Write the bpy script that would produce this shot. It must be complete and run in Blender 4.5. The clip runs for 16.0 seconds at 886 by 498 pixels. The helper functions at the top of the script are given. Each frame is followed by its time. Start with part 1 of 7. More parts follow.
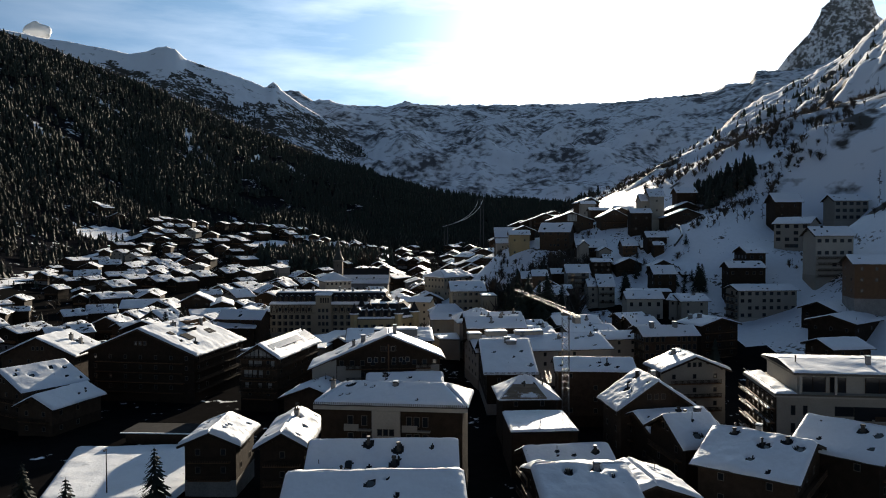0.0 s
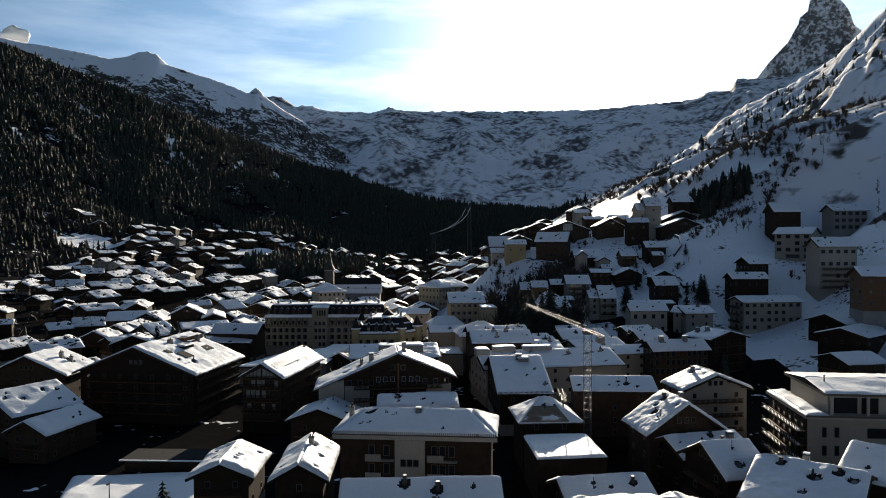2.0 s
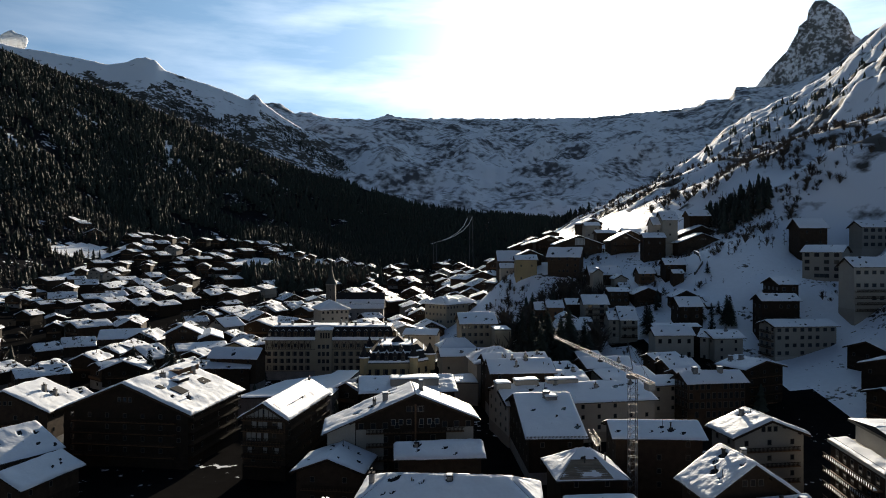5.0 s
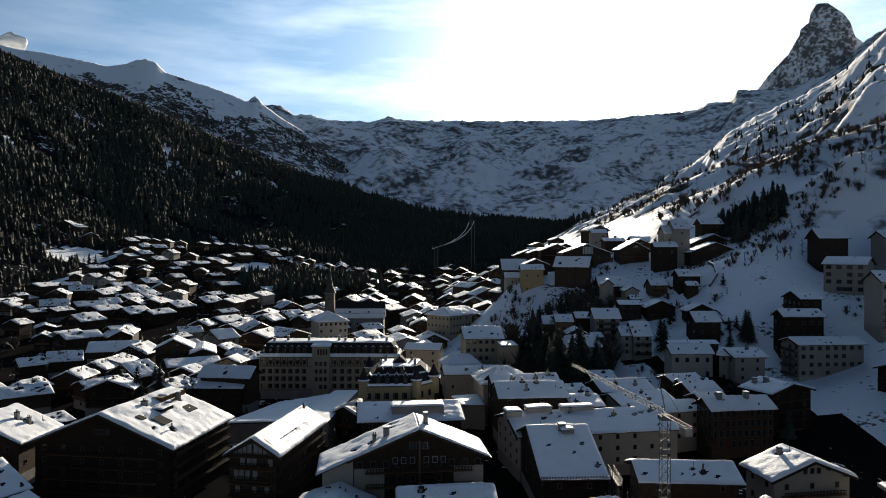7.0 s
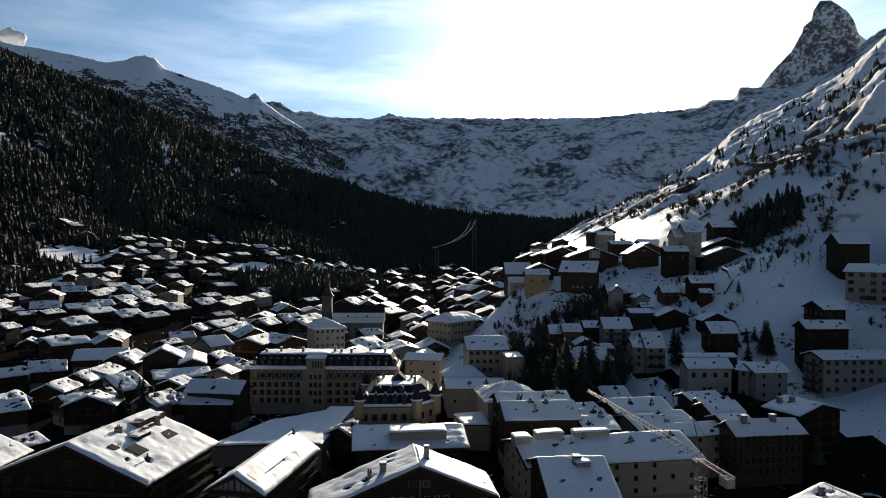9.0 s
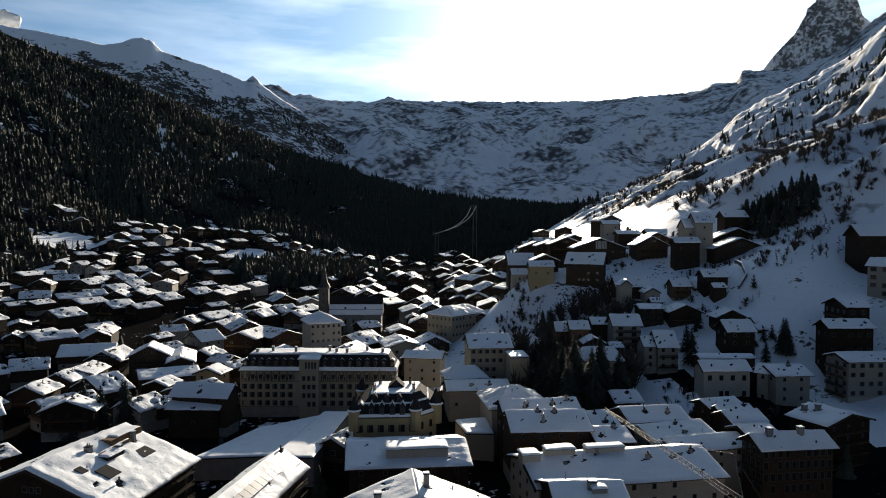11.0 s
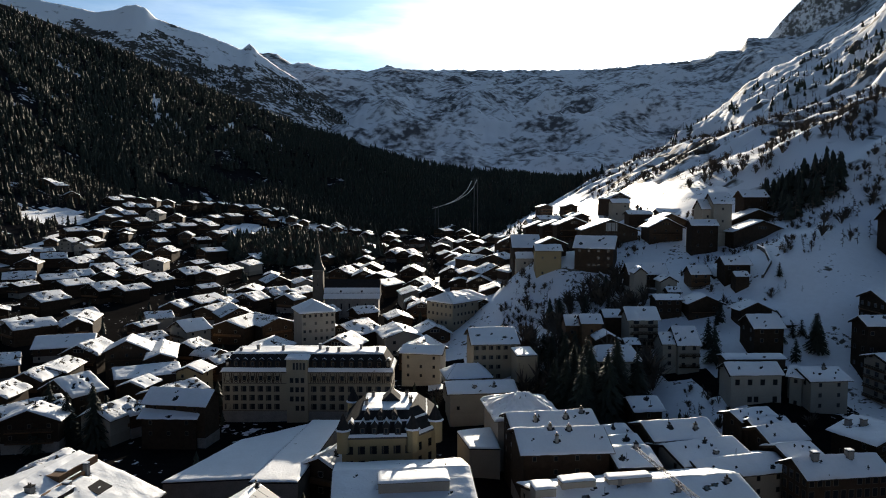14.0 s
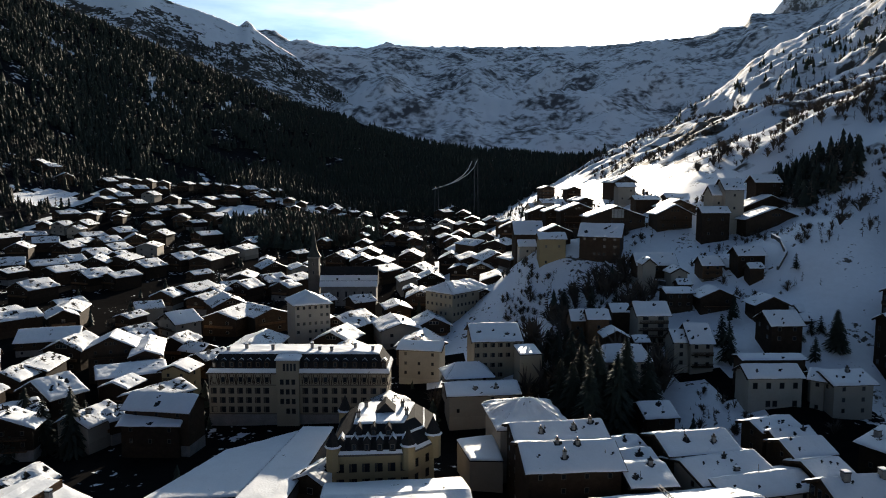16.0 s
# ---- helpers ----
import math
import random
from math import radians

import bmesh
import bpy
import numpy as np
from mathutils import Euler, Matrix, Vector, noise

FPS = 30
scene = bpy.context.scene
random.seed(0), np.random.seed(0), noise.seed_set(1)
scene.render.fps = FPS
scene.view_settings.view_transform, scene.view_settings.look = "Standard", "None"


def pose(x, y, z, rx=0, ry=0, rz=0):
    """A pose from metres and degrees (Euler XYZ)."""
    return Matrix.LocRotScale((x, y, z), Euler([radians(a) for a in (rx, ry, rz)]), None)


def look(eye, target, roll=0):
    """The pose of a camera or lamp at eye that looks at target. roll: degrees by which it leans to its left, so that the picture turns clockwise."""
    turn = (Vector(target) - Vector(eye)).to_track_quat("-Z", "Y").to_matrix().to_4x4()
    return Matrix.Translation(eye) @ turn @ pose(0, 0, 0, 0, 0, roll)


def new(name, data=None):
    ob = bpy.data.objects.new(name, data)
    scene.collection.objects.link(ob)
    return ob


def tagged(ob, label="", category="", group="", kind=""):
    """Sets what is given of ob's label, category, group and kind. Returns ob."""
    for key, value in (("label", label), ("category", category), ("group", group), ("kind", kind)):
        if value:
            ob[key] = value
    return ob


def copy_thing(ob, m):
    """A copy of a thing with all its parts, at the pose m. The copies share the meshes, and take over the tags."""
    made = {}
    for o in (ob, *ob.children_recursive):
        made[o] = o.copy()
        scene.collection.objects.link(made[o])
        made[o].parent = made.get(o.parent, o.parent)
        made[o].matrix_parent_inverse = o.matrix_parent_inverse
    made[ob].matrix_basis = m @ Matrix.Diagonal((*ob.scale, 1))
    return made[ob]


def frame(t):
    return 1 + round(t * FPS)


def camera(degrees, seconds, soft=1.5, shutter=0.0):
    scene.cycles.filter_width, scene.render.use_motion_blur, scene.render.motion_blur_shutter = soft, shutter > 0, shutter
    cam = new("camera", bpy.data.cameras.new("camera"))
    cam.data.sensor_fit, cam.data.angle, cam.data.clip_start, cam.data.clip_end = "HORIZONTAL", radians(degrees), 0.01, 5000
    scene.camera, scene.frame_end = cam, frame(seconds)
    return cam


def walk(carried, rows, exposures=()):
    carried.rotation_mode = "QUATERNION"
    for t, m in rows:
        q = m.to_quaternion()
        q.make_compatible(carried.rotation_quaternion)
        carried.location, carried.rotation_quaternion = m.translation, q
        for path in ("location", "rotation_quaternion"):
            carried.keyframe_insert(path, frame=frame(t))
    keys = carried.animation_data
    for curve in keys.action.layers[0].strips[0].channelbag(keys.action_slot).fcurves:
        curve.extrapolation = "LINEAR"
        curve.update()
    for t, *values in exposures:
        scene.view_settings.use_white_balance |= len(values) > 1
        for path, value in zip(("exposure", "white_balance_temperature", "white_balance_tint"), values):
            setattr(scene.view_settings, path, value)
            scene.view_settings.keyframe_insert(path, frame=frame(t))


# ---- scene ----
cam = camera(64.19, 16.0, soft=1.0)

# seconds, eye, then yaw to the left of +y, pitch up and roll in degrees
FLIGHT = (
    (0, 0.00, 0.00, 0.00, -0.004, -1.328, -0.191),
    (0.5, -2.31, 1.36, 0.56, -0.332, -1.215, -0.265),
    (1, -4.38, 2.90, 1.12, -0.690, -1.073, -0.282),
    (1.5, -6.13, 4.73, 1.62, -1.051, -0.955, -0.232),
    (2, -7.68, 6.91, 2.19, -1.420, -0.837, -0.232),
    (2.5, -9.02, 9.37, 2.84, -1.620, -0.730, -0.208),
    (3, -10.16, 12.06, 3.56, -1.614, -0.632, -0.167),
    (3.5, -11.17, 14.96, 4.41, -1.620, -0.517, -0.148),
    (4, -12.03, 18.04, 5.36, -1.626, -0.449, -0.123),
    (4.5, -12.67, 21.38, 6.26, -1.626, -0.379, -0.094),
    (5, -13.10, 25.03, 7.20, -1.608, -0.307, -0.058),
    (7.5, -14.34, 44.49, 12.05, -1.592, -0.081, 0.104),
    (8, -14.41, 48.45, 12.97, -1.589, -0.037, 0.149),
    (8.5, -14.41, 52.46, 13.83, -1.566, -0.157, 0.155),
    (9, -14.35, 56.40, 14.69, -1.551, -0.361, 0.189),
    (11.5, -14.27, 75.87, 19.38, -1.574, -2.067, 0.192),
    (12, -14.28, 79.86, 20.42, -1.562, -2.464, 0.239),
    (12.5, -14.20, 83.89, 21.50, -1.571, -2.904, 0.218),
    (13, -14.08, 87.83, 22.48, -1.562, -3.310, 0.208),
    (13.5, -13.91, 91.69, 23.38, -1.551, -3.705, 0.201),
    (14, -13.71, 95.56, 24.21, -1.563, -4.113, 0.125),
    (14.5, -13.50, 99.41, 25.07, -1.551, -4.525, 0.134),
    (15, -13.32, 103.10, 26.03, -1.557, -4.989, 0.124),
    (15.5, -13.10, 106.57, 27.02, -1.557, -5.433, 0.068),
    (16, -12.83, 110.00, 28.04, -1.536, -5.885, 0.042),
)


def aim(x, y, z, yaw, pitch, roll):
    a, b = radians(yaw), radians(pitch)
    way = Vector((-math.sin(a) * math.cos(b), math.cos(a) * math.cos(b), math.sin(b)))
    return look((x, y, z), Vector((x, y, z)) + way, roll)


walk(cam, [(row[0], aim(*row[1:])) for row in FLIGHT], exposures=[(0, 1.28, 6900, 10), (9, 1.22, 6900, 10), (16, 1.45, 6900, 10)])

# ---- sky and sun ----
SUN_AZIMUTH, SUN_HEIGHT = radians(9.3), radians(13.2)
SUN_WAY = Vector((math.sin(SUN_AZIMUTH) * math.cos(SUN_HEIGHT), math.cos(SUN_AZIMUTH) * math.cos(SUN_HEIGHT), math.sin(SUN_HEIGHT)))
# the brightest thin cloud stands a little to the right of the sun
VEIL_WAY = Vector((math.sin(radians(13.8)) * math.cos(SUN_HEIGHT), math.cos(radians(13.8)) * math.cos(SUN_HEIGHT), math.sin(SUN_HEIGHT)))


def make_world():
    world = bpy.data.worlds.new("winter_sky")
    scene.world = world
    world.use_nodes = True
    nt = world.node_tree
    nt.nodes.clear()
    out = nt.nodes.new("ShaderNodeOutputWorld")
    sky = nt.nodes.new("ShaderNodeTexSky")
    sky.sky_type = "NISHITA"
    sky.sun_disc = False
    sky.sun_elevation, sky.sun_rotation = SUN_HEIGHT, SUN_AZIMUTH
    sky.altitude, sky.air_density, sky.dust_density, sky.ozone_density = 3500, 0.8, 0.3, 1.2
    base = nt.nodes.new("ShaderNodeBackground")
    base.inputs["Strength"].default_value = 0.031
    nt.links.new(sky.outputs[0], base.inputs[0])
    # thin cirrus, stretched along the valley, whiter round the sun
    tc = nt.nodes.new("ShaderNodeTexCoord")
    mp = nt.nodes.new("ShaderNodeMapping")
    mp.inputs["Rotation"].default_value = (0, radians(-8), radians(20))
    mp.inputs["Scale"].default_value = (1.6, 2.0, 9.0)
    nz = nt.nodes.new("ShaderNodeTexNoise")
    nz.inputs["Scale"].default_value, nz.inputs["Detail"].default_value, nz.inputs["Roughness"].default_value = 2.3, 7, 0.55
    ramp = nt.nodes.new("ShaderNodeMapRange")
    ramp.inputs["From Min"].default_value, ramp.inputs["From Max"].default_value = 0.42, 0.75
    dot = nt.nodes.new("ShaderNodeVectorMath")
    dot.operation = "DOT_PRODUCT"
    dot.inputs[1].default_value = VEIL_WAY
    nt.links.new(tc.outputs["Generated"], mp.inputs[0])
    nt.links.new(mp.outputs[0], nz.inputs["Vector"])
    nt.links.new(nz.outputs[0], ramp.inputs["Value"])
    nt.links.new(tc.outputs["Generated"], dot.inputs[0])

    def power(src, exponent, gain):
        top = nt.nodes.new("ShaderNodeMath")
        top.operation = "MAXIMUM"
        top.inputs[1].default_value = 0.0
        nt.links.new(src, top.inputs[0])
        p = nt.nodes.new("ShaderNodeMath")
        p.operation = "POWER"
        p.inputs[1].default_value = exponent
        nt.links.new(top.outputs[0], p.inputs[0])
        m = nt.nodes.new("ShaderNodeMath")
        m.operation = "MULTIPLY"
        m.inputs[1].default_value = gain
        nt.links.new(p.outputs[0], m.inputs[0])
        return m.outputs[0]

    def total(a, b):
        m = nt.nodes.new("ShaderNodeMath")
        m.operation = "ADD"
        nt.links.new(a, m.inputs[0])
        nt.links.new(b, m.inputs[1])
        return m.outputs[0]

    glow = total(total(power(dot.outputs["Value"], 14, 0.09), power(dot.outputs["Value"], 60, 0.75)), power(dot.outputs["Value"], 600, 3.0))
    veil = nt.nodes.new("ShaderNodeMath")
    veil.operation = "MULTIPLY"
    nt.links.new(ramp.outputs[0], veil.inputs[0])
    nt.links.new(power(dot.outputs["Value"], 6, 0.36), veil.inputs[1])
    haze = nt.nodes.new("ShaderNodeBackground")
    haze.inputs["Color"].default_value = (1.0, 0.97, 0.92, 1)
    nt.links.new(total(glow, veil.outputs[0]), haze.inputs["Strength"])
    # forward-scattered light blue of the thin air towards the sun
    air = nt.nodes.new("ShaderNodeBackground")
    air.inputs["Color"].default_value = (0.30, 0.63, 1.0, 1)
    nt.links.new(power(dot.outputs["Value"], 3.6, 0.30), air.inputs["Strength"])
    add = nt.nodes.new("ShaderNodeAddShader")
    more = nt.nodes.new("ShaderNodeAddShader")
    nt.links.new(base.outputs[0], add.inputs[0])
    nt.links.new(haze.outputs[0], add.inputs[1])
    nt.links.new(add.outputs[0], more.inputs[0])
    nt.links.new(air.outputs[0], more.inputs[1])
    nt.links.new(more.outputs[0], out.inputs[0])


make_world()
sun = new("sun", bpy.data.lights.new("sun", "SUN"))
sun.data.energy, sun.data.angle, sun.data.color = 3.7, radians(0.6), (1.0, 0.91, 0.77)
sun.matrix_world = look(SUN_WAY * 500, (0, 0, 0))


# ---- materials ----
def material(name, base, rough=0.7, metal=0.0, spread=0.25, fine=6.0, broad=0.5, bump=0.2, second=None, cover=0.5, edge=0.1, per_object=0.0, gloss=0.25):
    """A surface with fine grain and broad stains; second is a colour that lies over it in patches."""
    m = bpy.data.materials.new(name)
    m.use_nodes = True
    nt = m.node_tree
    n, link = nt.nodes, nt.links.new
    b = n["Principled BSDF"]
    b.inputs["Roughness"].default_value, b.inputs["Metallic"].default_value = rough, metal
    b.inputs["Specular IOR Level"].default_value = gloss
    tc = n.new("ShaderNodeTexCoord")
    geo = n.new("ShaderNodeNewGeometry")

    def noise_node(scale, detail):
        z = n.new("ShaderNodeTexNoise")
        z.inputs["Scale"].default_value, z.inputs["Detail"].default_value = scale, detail
        link(geo.outputs["Position"], z.inputs["Vector"])
        return z.outputs[0]

    f, w = noise_node(fine, 4), noise_node(broad, 5)
    mix = n.new("ShaderNodeMath")
    mix.operation = "MULTIPLY_ADD"
    mix.inputs[1].default_value = 0.5
    link(f, mix.inputs[0])
    half = n.new("ShaderNodeMath")
    half.operation = "MULTIPLY"
    half.inputs[1].default_value = 0.5
    link(w, half.inputs[0])
    link(half.outputs[0], mix.inputs[2])
    ramp = n.new("ShaderNodeValToRGB")
    ramp.color_ramp.elements[0].position, ramp.color_ramp.elements[1].position = 0.3, 0.7
    ramp.color_ramp.elements[0].color = (*[c * (1 - spread) for c in base], 1)
    ramp.color_ramp.elements[1].color = (*[min(1, c * (1 + spread)) for c in base], 1)
    link(mix.outputs[0], ramp.inputs[0])
    colour = ramp.outputs[0]
    if second:
        patch = n.new("ShaderNodeMapRange")
        patch.inputs["From Min"].default_value, patch.inputs["From Max"].default_value = cover - edge, cover + edge
        link(mix.outputs[0], patch.inputs["Value"])
        over = n.new("ShaderNodeMix")
        over.data_type = "RGBA"
        link(patch.outputs[0], over.inputs["Factor"])
        link(colour, over.inputs["A"])
        over.inputs["B"].default_value = (*second, 1)
        colour = over.outputs["Result"]
    if per_object:
        info = n.new("ShaderNodeObjectInfo")
        vary = n.new("ShaderNodeMapRange")
        vary.inputs["To Min"].default_value, vary.inputs["To Max"].default_value = 1 - per_object, 1 + per_object
        link(info.outputs["Random"], vary.inputs["Value"])
        hsv = n.new("ShaderNodeHueSaturation")
        link(vary.outputs[0], hsv.inputs["Value"])
        link(colour, hsv.inputs["Color"])
        colour = hsv.outputs[0]
    link(colour, b.inputs["Base Color"])
    if bump:
        bp = n.new("ShaderNodeBump")
        bp.inputs["Strength"].default_value, bp.inputs["Distance"].default_value = bump, 0.3
        link(mix.outputs[0], bp.inputs["Height"])
        link(bp.outputs[0], b.inputs["Normal"])
    return m


SNOW = material("snow", (0.80, 0.82, 0.85), 0.6, spread=0.05, fine=1.7, broad=0.3, bump=0.5, second=(0.10, 0.09, 0.08), cover=0.675, edge=0.02)
PATCHY = material("patchy_snow_on_slabs", (0.78, 0.80, 0.83), 0.65, spread=0.06, fine=1.1, broad=0.22, bump=0.9, second=(0.06, 0.055, 0.05), cover=0.585, edge=0.02)
TIMBER = material("dark_timber", (0.045, 0.030, 0.020), 0.8, spread=0.4, fine=9, broad=0.8, per_object=0.45, gloss=0.1)
LARCH = material("brown_timber", (0.13, 0.07, 0.035), 0.7, spread=0.35, fine=9, broad=0.8, per_object=0.3)
PLASTER = material("pale_plaster", (0.32, 0.29, 0.245), 0.85, spread=0.12, fine=3, broad=0.3, bump=0.08, per_object=0.2)
CREAM = material("cream_plaster", (0.29, 0.25, 0.185), 0.85, spread=0.12, fine=3, broad=0.3, bump=0.08)
OCHRE = material("ochre_plaster", (0.33, 0.25, 0.135), 0.85, spread=0.12, fine=3, broad=0.3, bump=0.08)
STONE = material("grey_stone", (0.22, 0.21, 0.20), 0.9, spread=0.3, fine=4, broad=0.5)
DARK_STONE = material("dark_rubble_stone", (0.11, 0.10, 0.09), 0.9, spread=0.35, fine=4, broad=0.5)
SLATE = material("slate", (0.028, 0.027, 0.028), 0.85, spread=0.3, fine=5, broad=0.6, gloss=0.04)
FRAME = material("painted_frame", (0.10, 0.085, 0.068), 0.5, spread=0.1)
SHUTTER = material("dark_shutter", (0.06, 0.05, 0.04), 0.6, spread=0.2)
STEEL = material("galvanised_steel", (0.10, 0.10, 0.105), 0.6, metal=0.2, spread=0.15)
COPPER = material("weathered_copper", (0.045, 0.052, 0.046), 0.7, metal=0.1, spread=0.3)
PIPE = material("soot_metal", (0.05, 0.045, 0.04), 0.5, metal=0.4)
BARK = material("bark", (0.07, 0.05, 0.035), 0.9, spread=0.3)
NEEDLES = material("spruce_needles", (0.027, 0.034, 0.025), 0.8, spread=0.5, fine=1.2, broad=0.15, per_object=0.3)
TWIGS = material("bare_twigs", (0.075, 0.060, 0.048), 0.9, spread=0.4)


def glass_material():
    m = bpy.data.materials.new("window_glass")
    m.use_nodes = True
    b = m.node_tree.nodes["Principled BSDF"]
    b.inputs["Base Color"].default_value = (0.02, 0.022, 0.025, 1)
    b.inputs["Roughness"].default_value = 0.06
    return m


GLASS = glass_material()
# glass with a light base colour that imitates pale reflections and light in the panes
REFLECTION_GLASS = material("curtained_glass", (0.30, 0.29, 0.27), 0.25, spread=0.3, fine=1.2, broad=0.5, bump=0.0, gloss=0.6)


# ---- ground ----
def smooth(a, b, v):
    t = np.clip((v - a) / (b - a), 0, 1)
    return t * t * (3 - 2 * t)


def lattice(ix, iy, seed):
    h = np.sin(ix * 127.1 + iy * 311.7 + seed * 74.7) * 43758.5453
    return h - np.floor(h)


def value_noise(x, y, seed=0):
    ix, iy = np.floor(x), np.floor(y)
    fx, fy = x - ix, y - iy
    fx, fy = fx * fx * (3 - 2 * fx), fy * fy * (3 - 2 * fy)
    a, b = lattice(ix, iy, seed), lattice(ix + 1, iy, seed)
    c, d = lattice(ix, iy + 1, seed), lattice(ix + 1, iy + 1, seed)
    return (a + (b - a) * fx) * (1 - fy) + (c + (d - c) * fx) * fy


def fractal(x, y, octaves=5, seed=0):
    total, amount = 0 * x, 0.5
    for k in range(octaves):
        total = total + amount * (value_noise(x * 2**k, y * 2**k, seed + k) * 2 - 1)
        amount *= 0.5
    return total


def ridged(x, y, octaves=5, seed=0):
    total, amount = 0 * x, 0.5
    for k in range(octaves):
        total = total + amount * (1 - 2 * np.abs(value_noise(x * 2**k, y * 2**k, seed + k) * 2 - 1))
        amount *= 0.5
    return total


# knolls and hollows of the built-up slope: x, y and height
SWELLS = ((42, 322, -9.4), (42, 354, 16.3), (42, 386, 2.5), (42, 450, 22.7), (74, 290, -6.0), (74, 322, 16.7), (74, 354, -5.1), (74, 386, 10.1), (74, 418, -9.1), (74, 450, 0.3), (106, 290, 9.6), (106, 322, 6.4), (106, 354, -11.7), (106, 386, -0.5), (106, 450, 6.2), (138, 290, -7.3), (138, 322, -7.8), (138, 354, 7.1), (138, 418, -3.2), (138, 450, -5.1), (170, 322, 2.3), (170, 354, -17.2), (170, 386, 11.2), (170, 450, -4.8), (202, 386, -29.1), (148, 436, -5), (212, 372, -8))


def ground_height(x, y):
    """The valley floor, the slope on the sunny side and the gentler one on the other."""
    x, y = np.asarray(x, float), np.asarray(y, float)
    z = np.interp(y, (-600, 560, 700, 960, 1200, 5000), (-50, -50, -46, -38, -28, -20))
    foot = np.interp(y, (0, 230, 261, 312, 345, 400, 436, 483, 600, 700, 800, 960, 1500), (210, 140, 125, 115, 72, 42, 30, 15, 5, 12, 55, 75, 160))
    t = np.logaddexp(0, (x - foot) / 8) * 8
    z = z + 0.45 * t - 0.17 * np.maximum(0, t - 230) + 14 * (1 - np.exp(-t / 15)) * smooth(200, 330, y)
    z = z + 0.09 * np.maximum(0, y - 780) * smooth(-60, -300, x)
    t = np.logaddexp(0, (-x - np.interp(y, (0, 400, 700, 1000), (230, 320, 395, 450))) / 20) * 20
    z = z + 0.35 * t
    for cx, cy, up in SWELLS:
        z = z + up * np.exp(-((x - cx) ** 2 + (y - cy) ** 2) / (2 * 26.0**2))
    return z


def mesh_object(name, verts, faces, mat, parent=None, label="", shade=False):
    me = bpy.data.meshes.new(name)
    me.from_pydata([tuple(v) for v in verts], [], faces)
    if isinstance(mat, (list, tuple)):
        for m in mat:
            me.materials.append(m)
    else:
        me.materials.append(mat)
    if shade:
        me.shade_smooth()
    ob = new(name, me)
    if parent:
        ob.parent = parent
    if label:
        ob["label"] = label
    return ob


def grid_faces(nu, nv):
    """Faces of a grid with nu by nv corners, row after row."""
    i = (np.arange(nu - 1)[:, None] * nv + np.arange(nv - 1)[None]).ravel()
    return np.stack([i, i + nv, i + nv + 1, i + 1], 1).tolist()


# asphalt base pulled to near black: shade between the houses put into the colour
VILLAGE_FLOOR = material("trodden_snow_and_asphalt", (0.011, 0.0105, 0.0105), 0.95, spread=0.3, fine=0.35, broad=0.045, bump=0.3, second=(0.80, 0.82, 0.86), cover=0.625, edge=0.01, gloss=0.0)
SLOPE_SNOW = material("hillside_snow", (0.84, 0.86, 0.90), 0.6, spread=0.06, fine=0.5, broad=0.06, bump=0.5, second=(0.07, 0.06, 0.05), cover=0.61, edge=0.02)
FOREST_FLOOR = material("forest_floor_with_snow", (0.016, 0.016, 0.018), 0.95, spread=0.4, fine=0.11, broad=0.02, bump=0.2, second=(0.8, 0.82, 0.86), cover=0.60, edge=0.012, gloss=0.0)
SLOPE_WOODS = material("rocky_slope_with_snow", (0.065, 0.058, 0.048), 0.9, spread=0.4, fine=0.06, broad=0.012, bump=0.4, second=(0.8, 0.82, 0.86), cover=0.53, edge=0.03)
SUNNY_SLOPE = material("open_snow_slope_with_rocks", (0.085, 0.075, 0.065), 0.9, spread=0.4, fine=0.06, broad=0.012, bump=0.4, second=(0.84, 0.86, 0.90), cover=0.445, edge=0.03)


def bumps(x, y):
    """Small unevenness of the ground, with knolls and terraces high on the sunny side."""
    z = fractal(x / 40, y / 40, 4, 3) * 1.6 + fractal(x / 26, y / 26, 3, 6) * 4.5 * smooth(60, 190, x)
    return z + ridged(x / 85, y / 60, 4, 31) * 15 * smooth(140, 240, x) * smooth(380, 470, y)


def in_field(x, y, cx, cy, rx, ry):
    """How far a place lies inside an uneven oval clearing."""
    return 1.0 - np.hypot((x - cx) / rx, (y - cy) / ry) + 0.5 * fractal(x / 25, y / 25, 3, 19)


def open_field(x, y):
    return np.maximum(in_field(x, y, -485, 1015, 30, 48), in_field(x, y, -243, 1022, 30, 42)) > 0


